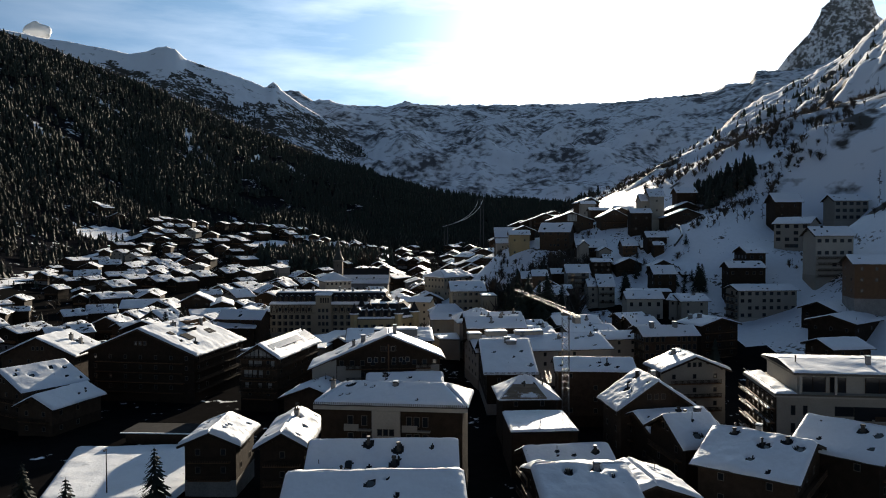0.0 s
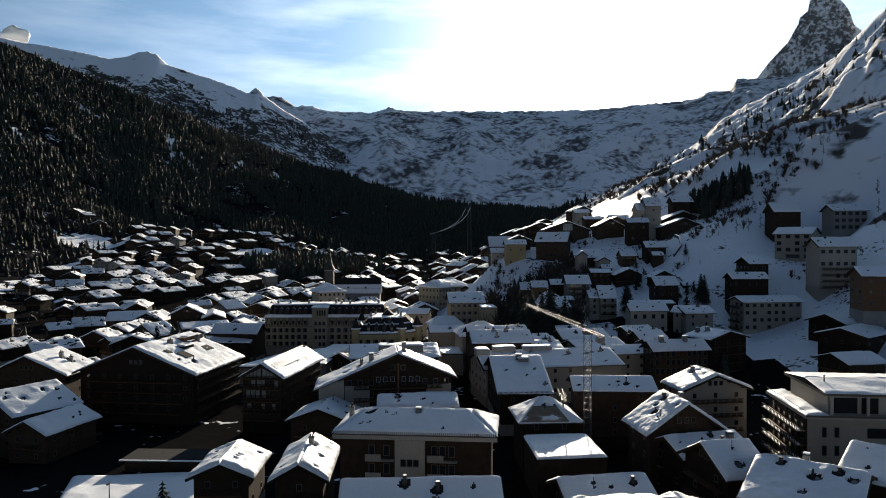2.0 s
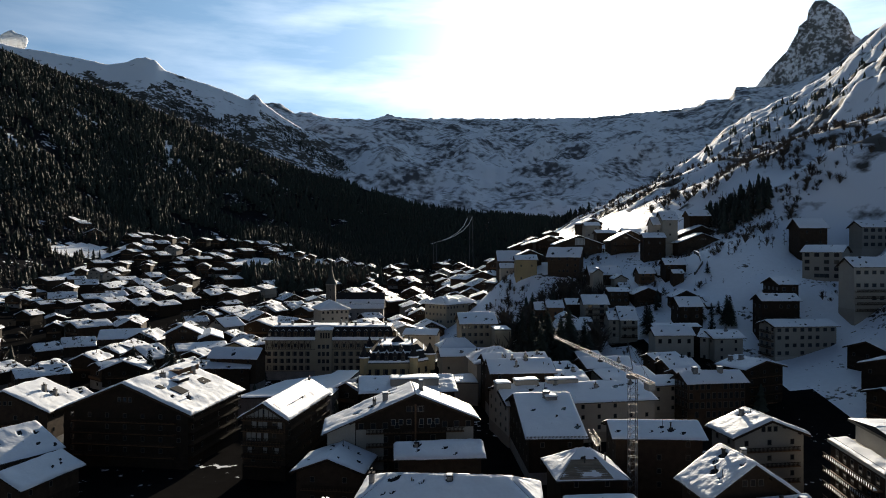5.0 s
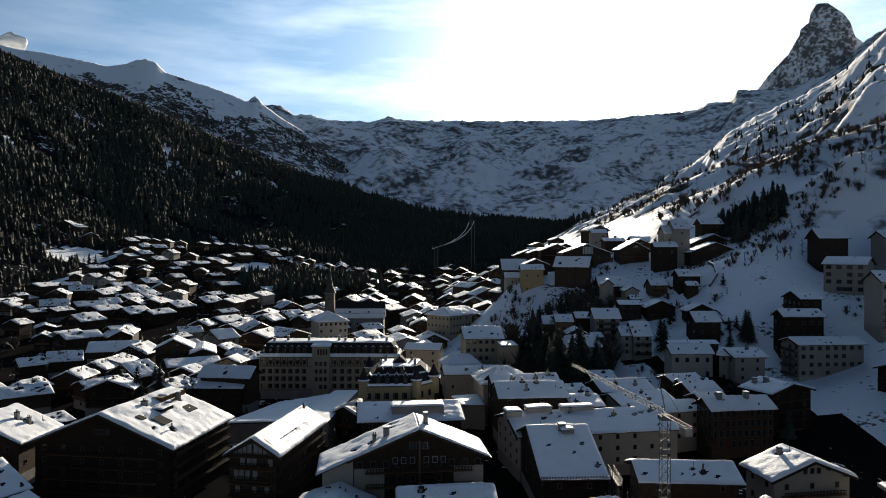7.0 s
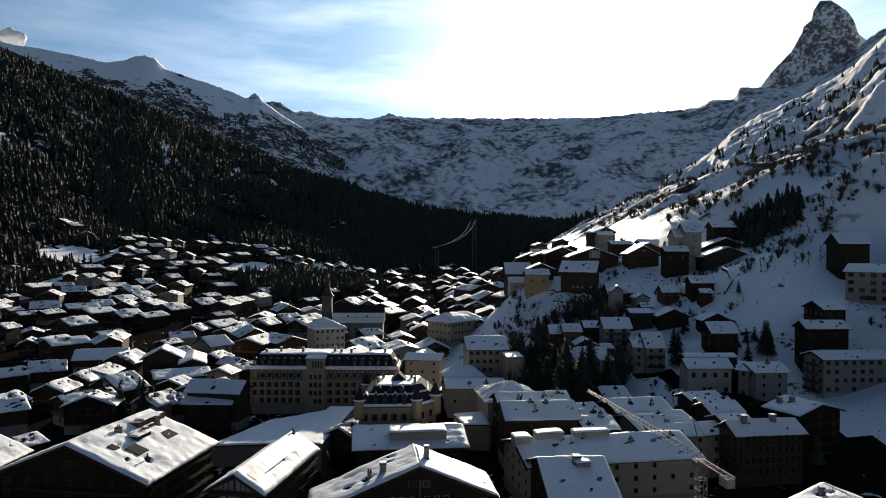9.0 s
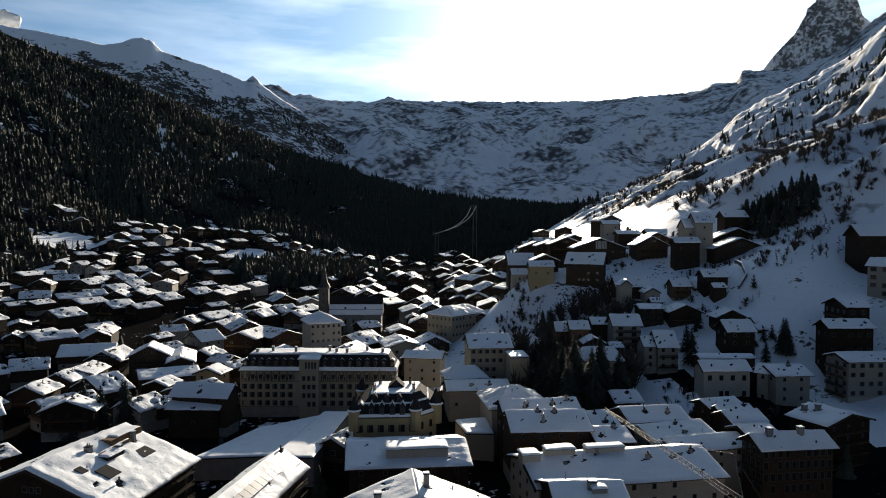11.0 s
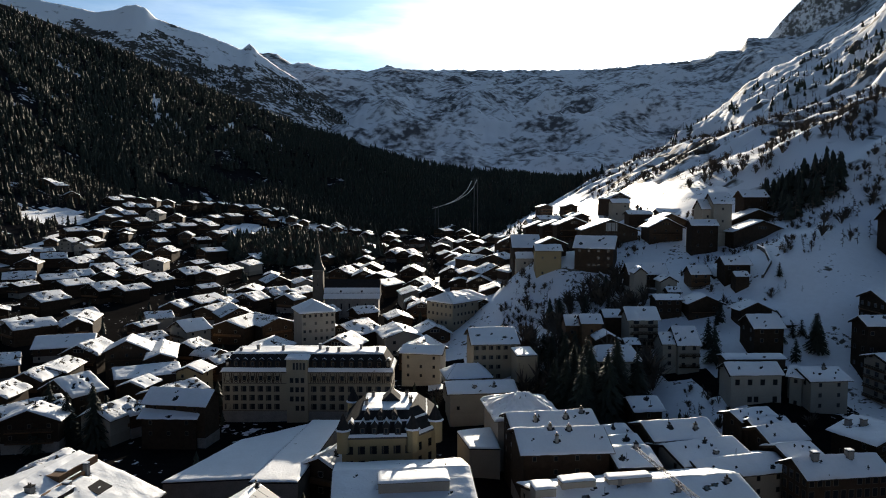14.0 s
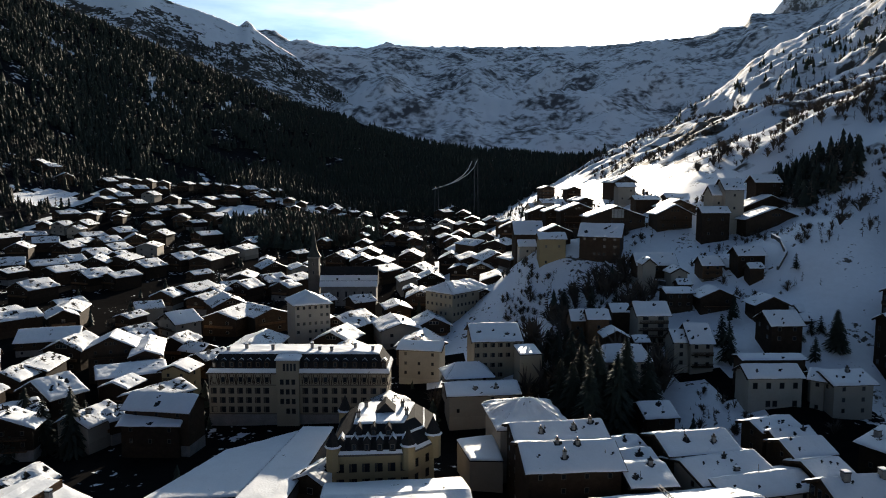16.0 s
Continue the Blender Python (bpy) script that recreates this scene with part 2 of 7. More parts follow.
def make_ground():
    xs = np.concatenate([np.linspace(-4900, -640, 36), np.arange(-620, 420, 8), np.linspace(440, 4900, 36)])
    ys = np.concatenate([np.linspace(-900, 20, 12), np.arange(30, 1300, 8), np.linspace(1330, 4900, 40)])
    gx, gy = np.meshgrid(xs, ys, indexing="ij")
    z = ground_height(gx, gy) + bumps(gx, gy)
    far = smooth(1250, 1700, np.hypot(gx * 0.9, gy))
    z = np.where(far > 0, z * (1 - far) - 40 * far, z)
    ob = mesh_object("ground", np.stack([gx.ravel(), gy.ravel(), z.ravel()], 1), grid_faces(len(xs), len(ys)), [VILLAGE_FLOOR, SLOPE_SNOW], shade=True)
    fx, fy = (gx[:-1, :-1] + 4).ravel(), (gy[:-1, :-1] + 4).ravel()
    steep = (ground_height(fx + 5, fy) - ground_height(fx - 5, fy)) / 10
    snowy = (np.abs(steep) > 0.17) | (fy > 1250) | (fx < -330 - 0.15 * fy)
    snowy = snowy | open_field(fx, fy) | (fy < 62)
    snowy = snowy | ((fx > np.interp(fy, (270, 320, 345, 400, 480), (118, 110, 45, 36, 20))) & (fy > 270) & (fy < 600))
    scrubby = (fx > np.interp(fy, (330, 400, 500, 700, 1000, 1300), (205, 180, 165, 165, 185, 220))) & (fy > 330) & (fy < 1400)
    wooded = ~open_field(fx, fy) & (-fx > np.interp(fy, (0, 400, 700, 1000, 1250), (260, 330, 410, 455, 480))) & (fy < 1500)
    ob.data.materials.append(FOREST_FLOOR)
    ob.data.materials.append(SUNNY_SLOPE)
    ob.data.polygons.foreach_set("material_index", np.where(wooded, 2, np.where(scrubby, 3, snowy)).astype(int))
    tagged(ob, "snowy valley floor with trodden streets, coloured near black for the shade between the houses", "ground", kind="structure")


make_ground()


# ---- mountains ----
CENTRE = (-14.0, 70.0, 15.0)


def mountain(name, label, azimuths, crest, near, far_, base, mat, rough_in, rough_up, seed, columns=420, rows=90, bow=1.0, back=0.5, round_off=9, crisp=0.0):
    """A range that stands between two bearings (degrees to the right of +y); crest is its height against the level, as a slope, at even steps of bearing."""
    az = np.radians(np.linspace(azimuths[0], azimuths[-1], columns))
    up = np.interp(np.degrees(az), azimuths, crest)
    k = np.exp(-np.linspace(-2, 2, round_off) ** 2)
    up = np.convolve(np.pad(up, round_off // 2, mode="edge"), k / k.sum(), "valid")
    wide = columns // 16 * 2 + 1
    k = np.exp(-np.linspace(-2, 2, wide) ** 2)
    broad_up = np.convolve(np.pad(up, wide // 2, mode="reflect", reflect_type="odd"), k / k.sum(), "valid")
    broad_up = up + (broad_up - up) * (1 - crisp)
    s = np.concatenate([np.linspace(0, 1, rows), 1 + np.linspace(0.1, 1, 10) * back])
    gu, gs = np.meshgrid(np.arange(columns), s, indexing="ij")
    a, t = az[gu], gs
    d0 = np.interp(np.degrees(a), azimuths, np.broadcast_to(near, len(azimuths)))
    d1 = np.interp(np.degrees(a), azimuths, np.broadcast_to(far_, len(azimuths)))
    d = d0 + (d1 - d0) * t
    top = broad_up[gu] * d1 + CENTRE[2]
    rise = np.where(t <= 1, np.clip(t, 0, 1) ** bow, np.maximum(0, 1 - (t - 1) * 1.4))
    z = base + (top - base) * rise + (up - broad_up)[gu] * d1 * np.clip(t, 0, 1) ** 9 * (t < 1.3)
    fade = np.where(t <= 1, np.sin(np.pi * np.clip(t, 0, 1)) ** 0.6, 0.3)
    x0, y0 = CENTRE[0] + np.sin(a) * d, CENTRE[1] + np.cos(a) * d
    z = z + fade * rough_up * (ridged(x0 / rough_in, y0 / rough_in, 6, seed) + 0.6 * fractal(x0 / rough_in * 2.7, y0 / rough_in * 2.7, 5, seed + 9))
    z = z + (t >= 0.97) * rough_up * 0.10 * fractal(a * 180, a * 0 + seed, 4, seed + 5)
    ob = mesh_object(name, np.stack([x0.ravel(), y0.ravel(), z.ravel()], 1), grid_faces(columns, len(s)), mat, shade=True)
    tagged(ob, label, "mountain", kind="structure")
    return ob, (x0, y0, z)


# rock and snow of the far wall; lighter rock and wider snow also imitate haze
ROCK_SNOW = material("rock_with_snow", (0.13, 0.13, 0.14), 0.85, spread=0.4, fine=0.03, broad=0.0045, bump=0.5, second=(0.84, 0.86, 0.90), cover=0.47, edge=0.06)
HIGH_SNOW = material("high_snowfield", (0.12, 0.12, 0.12), 0.8, spread=0.4, fine=0.03, broad=0.005, bump=0.5, second=(0.85, 0.87, 0.91), cover=0.40, edge=0.04)
CLIFF = material("bare_cliff", (0.17, 0.165, 0.16), 0.85, spread=0.4, fine=0.05, broad=0.01, bump=0.6, second=(0.8, 0.82, 0.86), cover=0.52, edge=0.05)


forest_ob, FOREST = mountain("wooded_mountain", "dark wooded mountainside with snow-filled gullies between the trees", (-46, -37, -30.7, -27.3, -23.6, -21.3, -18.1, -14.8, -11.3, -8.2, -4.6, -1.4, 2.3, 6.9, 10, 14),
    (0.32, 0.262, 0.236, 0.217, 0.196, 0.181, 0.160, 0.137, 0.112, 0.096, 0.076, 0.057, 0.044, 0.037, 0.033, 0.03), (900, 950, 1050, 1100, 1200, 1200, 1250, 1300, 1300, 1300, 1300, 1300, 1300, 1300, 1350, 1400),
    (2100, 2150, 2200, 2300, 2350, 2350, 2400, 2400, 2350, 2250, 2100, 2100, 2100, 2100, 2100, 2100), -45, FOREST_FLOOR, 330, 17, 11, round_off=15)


def bearing_and_rise(x, y, z):
    d = np.hypot(x - CENTRE[0], y - CENTRE[1])
    return np.degrees(np.arctan2(x - CENTRE[0], y - CENTRE[1])), (z - CENTRE[2]) / d


def in_gully(x, y, z):
    """Snow-filled gullies that run down the wooded face: bearing and rise at the head and at the foot, and half a width."""
    az, up = bearing_and_rise(x, y, z)
    az = az + 1.1 * fractal(x / 90, y / 90, 3, 77)
    hit = np.zeros(np.shape(x), bool)
    for a0, u0, a1, u1, w in ((-20.9, 0.152, -18.9, 0.084, 0.35), (-19.0, 0.115, -17.7, 0.085, 0.22), (-28.0, 0.182, -24.6, 0.152, 0.4), (-31.5, 0.15, -29.5, 0.11, 0.3), (-15.2, 0.105, -14.2, 0.085, 0.2), (-24.2, 0.12, -23.0, 0.095, 0.2), (-12.5, 0.09, -11.0, 0.07, 0.25)):
        t = np.clip((u0 - up) / (u0 - u1), 0, 1)
        hit |= (np.abs(az - a0 - (a1 - a0) * t) < 0.7 * w * (0.5 + np.sin(np.pi * t))) & (up < u0) & (up > u1)
    return hit


def clear_gullies():
    x, y, z = FOREST
    mid = [(q[:-1, :-1] + q[1:, 1:]).ravel() / 2 for q in (x, y, z)]
    forest_ob.data.materials.append(SLOPE_SNOW)
    forest_ob.data.polygons.foreach_set("material_index", in_gully(*mid).astype(int))


clear_gullies()
ridge_ob, RIDGE = mountain("snow_ridge", "long snow-covered mountain ridge with a rounded dome and rocky bands", (-36, -30.6, -29.3, -28.1, -26.5, -24, -22.8, -22.05, -21.4, -20.7, -20.0, -18.5, -16.9, -15.2, -14.0, -13.7, -13.45, -13.1, -12.8, -11.3, -9.3, -6.9, -4.6, -2.8, -1.4),
    (0.25, 0.243, 0.240, 0.240, 0.237, 0.232, 0.237, 0.2435, 0.246, 0.243, 0.231, 0.223, 0.2165, 0.207, 0.199, 0.204, 0.2075, 0.203, 0.196, 0.1776, 0.1577, 0.1352, 0.1193, 0.1062, 0.08), 2500, 3900, -40, HIGH_SNOW, 420, 26, 23, columns=560, round_off=7)


def bare_lower_ridge():
    x, y, z = RIDGE
    mx, my, mz = [(q[:-1, :-1] + q[1:, 1:]).ravel() / 2 for q in (x, y, z)]
    az, rise = bearing_and_rise(mx, my, mz)
    ridge_ob.data.materials.append(SLOPE_WOODS)
    line = 0.168 + 0.03 * fractal(mx / 170, my / 170, 4, 61) + 0.012 * np.clip(-az - 16, 0, 4)
    ridge_ob.data.materials.append(CLIFF)
    knob = (np.abs(az + 13.45) < 0.42) & (rise > 0.1985)
    ridge_ob.data.polygons.foreach_set("material_index", np.where(knob, 2, rise < line).astype(int))


bare_lower_ridge()
mountain("far_range", "distant snowy mountain wall with rock bands, its colour paled to imitate haze", (-15, -13.3, -12.2, -11.3, -10.5, -10.26, -9.8, -9.1, -7.8, -4.6, -3.5, -2.8, -2.1, 0.4, 6.8, 11.3, 14, 17.9, 20, 21.5, 22.2, 23.9, 24.3, 27.8, 30.3, 31.4, 32.5, 33.6, 40),
    (0.19, 0.195, 0.196, 0.194, 0.186, 0.181, 0.1855, 0.1845, 0.179, 0.176, 0.180, 0.185, 0.1806, 0.1795, 0.178, 0.1775, 0.177, 0.181, 0.182, 0.184, 0.192, 0.191, 0.2065, 0.203, 0.2145, 0.23, 0.25, 0.262, 0.33), 2300, 4900, -45, ROCK_SNOW, 520, 95, 37, columns=560, round_off=5)
mountain("rock_spire", "steep rocky horn-shaped summit high over the valley", (22, 25.1, 26.5, 27.8, 28.2, 28.5, 28.55, 29.1, 29.2, 29.6, 30.3, 31.3, 31.7, 32.0, 32.5, 32.9, 36),
    (0.15, 0.19, 0.223, 0.247, 0.260, 0.269, 0.276, 0.284, 0.295, 0.306, 0.305, 0.289, 0.277, 0.259, 0.25, 0.23, 0.18), 4600, 5000, 0, CLIFF, 260, 30, 41, columns=320, round_off=3, crisp=1.0)
_, SLOPE = mountain("sunny_slope", "steep hillside with bare larches and snow", (13, 15, 17.1, 19.3, 21.1, 22.9, 24.1, 26.1, 28.7, 31.5, 33.8, 38, 50),
    (0.02, 0.045, 0.062, 0.080, 0.106, 0.131, 0.152, 0.172, 0.190, 0.217, 0.252, 0.31, 0.40), (900, 820, 720, 640, 600, 550, 520, 500, 470, 450, 430, 420, 400), 1500, -20, SUNNY_SLOPE, 170, 42, 53)


def cloud(az, up, d, wide, high):
    """A small white cloud that rests on the far crest."""
    a = math.radians(az)
    n, m = 40, 20
    u, v = np.meshgrid(np.linspace(0, 2 * np.pi, n), np.linspace(0, np.pi, m), indexing="ij")
    x, y, z = np.sin(v) * np.cos(u), np.sin(v) * np.sin(u), np.cos(v)
    r = 1 + 0.22 * fractal(x * 2.2 + 3, z * 2.2 + y, 4, 5)
    x, y, z = x * r * wide / 2, y * r * wide / 3, np.maximum(z, -0.75) * r * high / 2
    p = np.stack([(CENTRE[0] + math.sin(a) * d + x).ravel(), (CENTRE[1] + math.cos(a) * d + y).ravel(), (CENTRE[2] + up * d + z).ravel()], 1)
    ob = mesh_object("cloud", p, grid_faces(n, m), CLOUD, shade=True)
    tagged(ob, "small white cloud resting on the far crest", "cloud", kind="structure")


CLOUD = material("cloud_white", (0.9, 0.9, 0.9), 1.0, spread=0.03, fine=0.02, broad=0.01, bump=0.0, gloss=0.0)
cloud(-30.0, 0.247, 4300, 150, 100)


# ---- woods ----
def spruce_mesh(rnd, tiers=5, sides=6):
    """A small spruce one metre high: stacked ragged skirts."""
    v, f = [], []
    for k in range(tiers):
        z0, z1 = 0.08 + 0.8 * k / tiers, 0.08 + 0.8 * k / tiers + 0.34 * (1 - 0.4 * k / tiers)
        r = 0.25 * (1 - 0.84 * k / tiers)
        n = len(v)
        for j in range(sides):
            a = 2 * math.pi * (j + rnd.random() * 0.6) / sides
            q = r * (0.65 + 0.6 * rnd.random())
            v.append((q * math.cos(a), q * math.sin(a), z0 + 0.05 * (rnd.random() - 0.5)))
        v.append((0, 0, min(1, z1)))
        f += [(n + j, n + (j + 1) % sides, n + sides) for j in range(sides)]
    return np.array(v), f


def larch_mesh(rnd, limbs=9):
    """A leafless larch one metre high: a stem with thin drooping limbs."""
    v, f = [(-0.012, 0, 0), (0.012, 0, 0), (0, 0.012, 0), (0, 0, 1)], [(0, 1, 3), (1, 2, 3), (2, 0, 3)]
    for k in range(limbs):
        z = 0.2 + 0.7 * k / limbs
        a, r = rnd.random() * 6.3, 0.17 * (1.05 - z) + 0.03
        n = len(v)
        c, s = math.cos(a), math.sin(a)
        v += [(0, 0, z + 0.025), (0, 0, z - 0.025), (r * c - 0.03 * s, r * s + 0.03 * c, z - 0.01), (r * c + 0.03 * s, r * s - 0.03 * c, z - 0.05)]
        f += [(n, n + 1, n + 2), (n, n + 3, n + 1)]
    return np.array(v), f


def wood(name, label, places, heights, makers, mats, seed):
    rnd = random.Random(seed)
    kinds = [mk(rnd) for mk in makers for _ in range(4)]
    mat_of = [k // 4 for k in range(len(kinds))]
    verts, faces, index, n = [], [], [], 0
    for (x, y, z), h in zip(places, heights):
        k = rnd.randrange(len(kinds))
        v, f = kinds[k]
        a = rnd.random() * 6.3
        c, s = math.cos(a), math.sin(a)
        w = h * (0.9 + 0.3 * rnd.random())
        q = np.stack([x + (v[:, 0] * c - v[:, 1] * s) * w, y + (v[:, 0] * s + v[:, 1] * c) * w, z - 0.4 + v[:, 2] * h], 1)
        verts.append(q)
        faces += [tuple(i + n for i in t) for t in f]
        index += [mat_of[k]] * len(f)
        n += len(v)
    ob = mesh_object(name, np.concatenate(verts), faces, mats)
    ob.data.polygons.foreach_set("material_index", index)
    tagged(ob, label, "trees", kind="stuff")


def scatter(field, count, seed, low=0.02, high=0.95, gaps=0.0, scale=90):
    """Places on a mountain's face, between two heights of it."""
    x, y, z = field
    rng = np.random.default_rng(seed)
    nu, nv = x.shape[0], 90
    u, s = rng.random(count) * (nu - 2), (low + (high - low) * rng.random(count) ** 1.3) * (nv - 2)
    i, j = u.astype(int), s.astype(int)
    fu, fs = u - i, s - j
    pick = lambda q: (q[i, j] * (1 - fu) * (1 - fs) + q[i + 1, j] * fu * (1 - fs) + q[i, j + 1] * (1 - fu) * fs + q[i + 1, j + 1] * fu * fs)
    p = np.stack([pick(x), pick(y), pick(z)], 1)
    keep = fractal(p[:, 0] / scale, p[:, 1] / scale, 4, seed) > gaps
    return p[keep]


# ---- building kit ----
class Solid:
    """Corners and faces that grow piece by piece into one mesh."""

    def __init__(self):
        self.v, self.f = [], []

    def box(self, lo, hi):
        n = len(self.v)
        self.v += [(x, y, z) for x in (lo[0], hi[0]) for y in (lo[1], hi[1]) for z in (lo[2], hi[2])]
        self.f += [tuple(n + i for i in q) for q in ((0, 1, 3, 2), (4, 6, 7, 5), (0, 4, 5, 1), (2, 3, 7, 6), (0, 2, 6, 4), (1, 5, 7, 3))]
        return self

    def beam(self, a, b, w):
        """A square bar from a to b."""
        a, b = Vector(a), Vector(b)
        way = (b - a).normalized()
        side = way.cross(Vector((0, 0, 1)))
        side = side.normalized() if side.length > 1e-3 else Vector((1, 0, 0))
        up = side.cross(way)
        n = len(self.v)
        for p in (a, b):
            self.v += [tuple(p + (side * i + up * j) * w / 2) for i, j in ((-1, -1), (1, -1), (1, 1), (-1, 1))]
        self.f += [tuple(n + i for i in q) for q in ((0, 1, 5, 4), (1, 2, 6, 5), (2, 3, 7, 6), (3, 0, 4, 7), (3, 2, 1, 0), (4, 5, 6, 7))]
        return self

    def prism(self, low, high):
        """Two rings of equal count, joined and closed."""
        n, k = len(self.v), len(low)
        self.v += [tuple(p) for p in low] + [tuple(p) for p in high]
        self.f += [tuple(range(n + k - 1, n - 1, -1)), tuple(range(n + k, n + 2 * k))]
        self.f += [(n + i, n + (i + 1) % k, n + k + (i + 1) % k, n + k + i) for i in range(k)]
        return self

    def tube(self, x, y, z0, z1, r0, r1=None, sides=8):
        r1 = r0 if r1 is None else r1
        ring = [(math.cos(2 * math.pi * i / sides), math.sin(2 * math.pi * i / sides)) for i in range(sides)]
        return self.prism([(x + r0 * c, y + r0 * s, z0) for c, s in ring], [(x + r1 * c, y + r1 * s, z1) for c, s in ring])


def part(name, solid, mat, parent, label="", shade=False):
    return mesh_object(name, solid.v, solid.f, mat, parent, label, shade)


def thing(name, m, label, category, group=""):
    root = new(name)
    root.empty_display_size = 0.5
    root.matrix_basis = m
    return tagged(root, label, category, group)


WINDOW_MESHES = {}


def window(parent, x, y, z, turn, w=1.0, h=1.3, frame_mat=None, shutters=False, solo=False):
    """A framed window set 6 cm proud of a wall that it faces out of, with its pane inside."""
    key = (round(w, 2), round(h, 2), shutters, solo, frame_mat.name if frame_mat else "")
    if key not in WINDOW_MESHES:
        s = Solid()
        o, i = (w / 2, h / 2), (w / 2 - 0.1, h / 2 - 0.1)
        for y in (-0.07, 0.05):
            for q in (o, i):
                s.v += [(-q[0], y, -q[1]), (q[0], y, -q[1]), (q[0], y, q[1]), (-q[0], y, q[1])]
        for k in range(4):
            m = (k + 1) % 4
            s.f += [(k, m, 4 + m, 4 + k), (8 + m, 8 + k, 12 + k, 12 + m), (m, k, 8 + k, 8 + m), (4 + k, 4 + m, 12 + m, 12 + k)]
        g = Solid().box((-w / 2 + 0.09, -0.012, -h / 2 + 0.09), (w / 2 - 0.09, 0.03, h / 2 - 0.09))
        made = []
        if solo:
            s.f.append((4, 5, 6, 7))
        for nm, so, mt in (("window", s, frame_mat or FRAME), ("pane", g, GLASS)):
            me = bpy.data.meshes.new(nm)
            me.from_pydata(so.v, [], so.f)
            me.materials.append(mt)
            made.append(me)
        if solo:
            made[0].materials.append(GLASS)
            made[0].polygons[len(s.f) - 1].material_index = 1
            made = made[:1]
        if shutters:
            me = bpy.data.meshes.new("shutter")
            so = Solid().box((-w / 2 - 0.5, -0.07, -h / 2), (-w / 2 - 0.04, -0.02, h / 2))
            me.from_pydata(so.v, [], so.f)
            me.materials.append(SHUTTER)
            made += [me]
        WINDOW_MESHES[key] = made
    made = WINDOW_MESHES[key]
    ob = new("window", made[0])
    ob.parent = parent
    ob.matrix_basis = pose(x, y, z, 0, 0, turn)
    for me in made[1:]:
        child = new(me.name.split(".")[0], me)
        child.parent = ob
    return ob


def snow_sheet(corners, thick, seed, holes=(), nu=None, nv=None, lump=0.35, sag=0.12):
    """Snow on a slope given by its corners (eave, eave, ridge, ridge): a rounded, uneven blanket with melt holes."""
    e1, e2, r2, r1 = [np.array(c, float) for c in corners]
    du, dv = np.linalg.norm(e2 - e1), np.linalg.norm(r1 - e1)
    nu = nu or int(min(52, max(8, du / 0.5)))
    nv = nv or int(min(34, max(7, dv / 0.5)))
    edge = np.array([0, 0.02, 0.07])
    us = np.concatenate([edge * 6 / du, np.linspace(0.09 * 6 / du + 0.02, 1 - 0.09 * 6 / du - 0.02, nu), 1 - edge[::-1] * 6 / du])
    vs = np.concatenate([edge * 5 / dv, np.linspace(0.09 * 5 / dv + 0.02, 0.99, nv), [1.0]])
    gu, gv = np.meshgrid(us, vs, indexing="ij")
    p = ((e1[None, None] * (1 - gu)[..., None] + e2 * gu[..., None]) * (1 - gv)[..., None] + (r1 * (1 - gu)[..., None] + r2 * gu[..., None]) * gv[..., None])
    n = np.cross(e2 - e1, r1 - e1)
    n = n / np.linalg.norm(n) * (1 if n[2] > 0 else -1)
    mx, my = gu * du + seed * 13.7, gv * dv + seed * 5.1
    rim = np.minimum(np.minimum(gu * du, (1 - gu) * du), gv * dv)
    h = thick * (1 - np.exp(-rim / 0.25)) * (1 + lump * 2 * fractal(mx / 5, my / 5, 3, seed) + 0.24 * fractal(mx / 1.5, my / 1.5, 3, seed + 4))
    bare = np.zeros(gu.shape, bool)
    for hu, hv, r in holes:
        d = np.hypot(gu * du - hu * du, gv * dv - hv * dv) * (1 + 0.5 * fractal(mx * 1.3, my * 1.3, 2, seed + 8))
        bare |= d < 0.72 * r
        h = h * (1 - 0.92 * np.exp(-((d / r) ** 4)))
    p = p + n * (h + 0.004)[..., None]
    out = (-(r1 - e1) / dv)[None] * (0.16 * fractal(us * du / 2 + seed, us * 0, 3, seed) + sag)[:, None]
    p[:, 0] += out
    p[:, 1] += out * 0.8
    k = p.shape[1]
    v = p.reshape(-1, 3)
    f = grid_faces(p.shape[0], k)
    # close the rim down onto the roof
    a = len(us)
    ring = [i * k for i in range(a)] + [(a - 1) * k + j for j in range(1, k)] + [i * k + k - 1 for i in range(a - 2, -1, -1)] + list(range(k - 2, 0, -1))
    low = v[ring] - n * 0.05
    low = low - np.outer(((low - e1) @ n), n) + n * 0.002
    m = len(v)
    c = len(ring)
    f += [(ring[i], m + i, m + (i + 1) % c, ring[(i + 1) % c]) for i in range(c)]
    dark = (bare[:-1, :-1] | bare[1:, 1:]).ravel()
    return np.concatenate([v, low]), f, np.concatenate([dark, np.zeros(c, bool)])


def flip_up(v, f):
    """Turn faces so that a mostly upward sheet faces up."""
    a, b, c = (np.array(v[i]) for i in f[len(f) // 2][:3])
    return f if np.cross(b - a, c - a)[2] > 0 else [tuple(reversed(q)) for q in f]


def snow_part(parent, corners, thick, seed, holes=(), mat=None, **kw):
    v, f, dark = snow_sheet(corners, thick, seed, holes, **kw)
    ob = mesh_object("snow_cover", v, flip_up(v, f), [mat or SNOW, SLATE], parent, "", True)
    ob.data.polygons.foreach_set("material_index", dark.astype(int))
    return ob


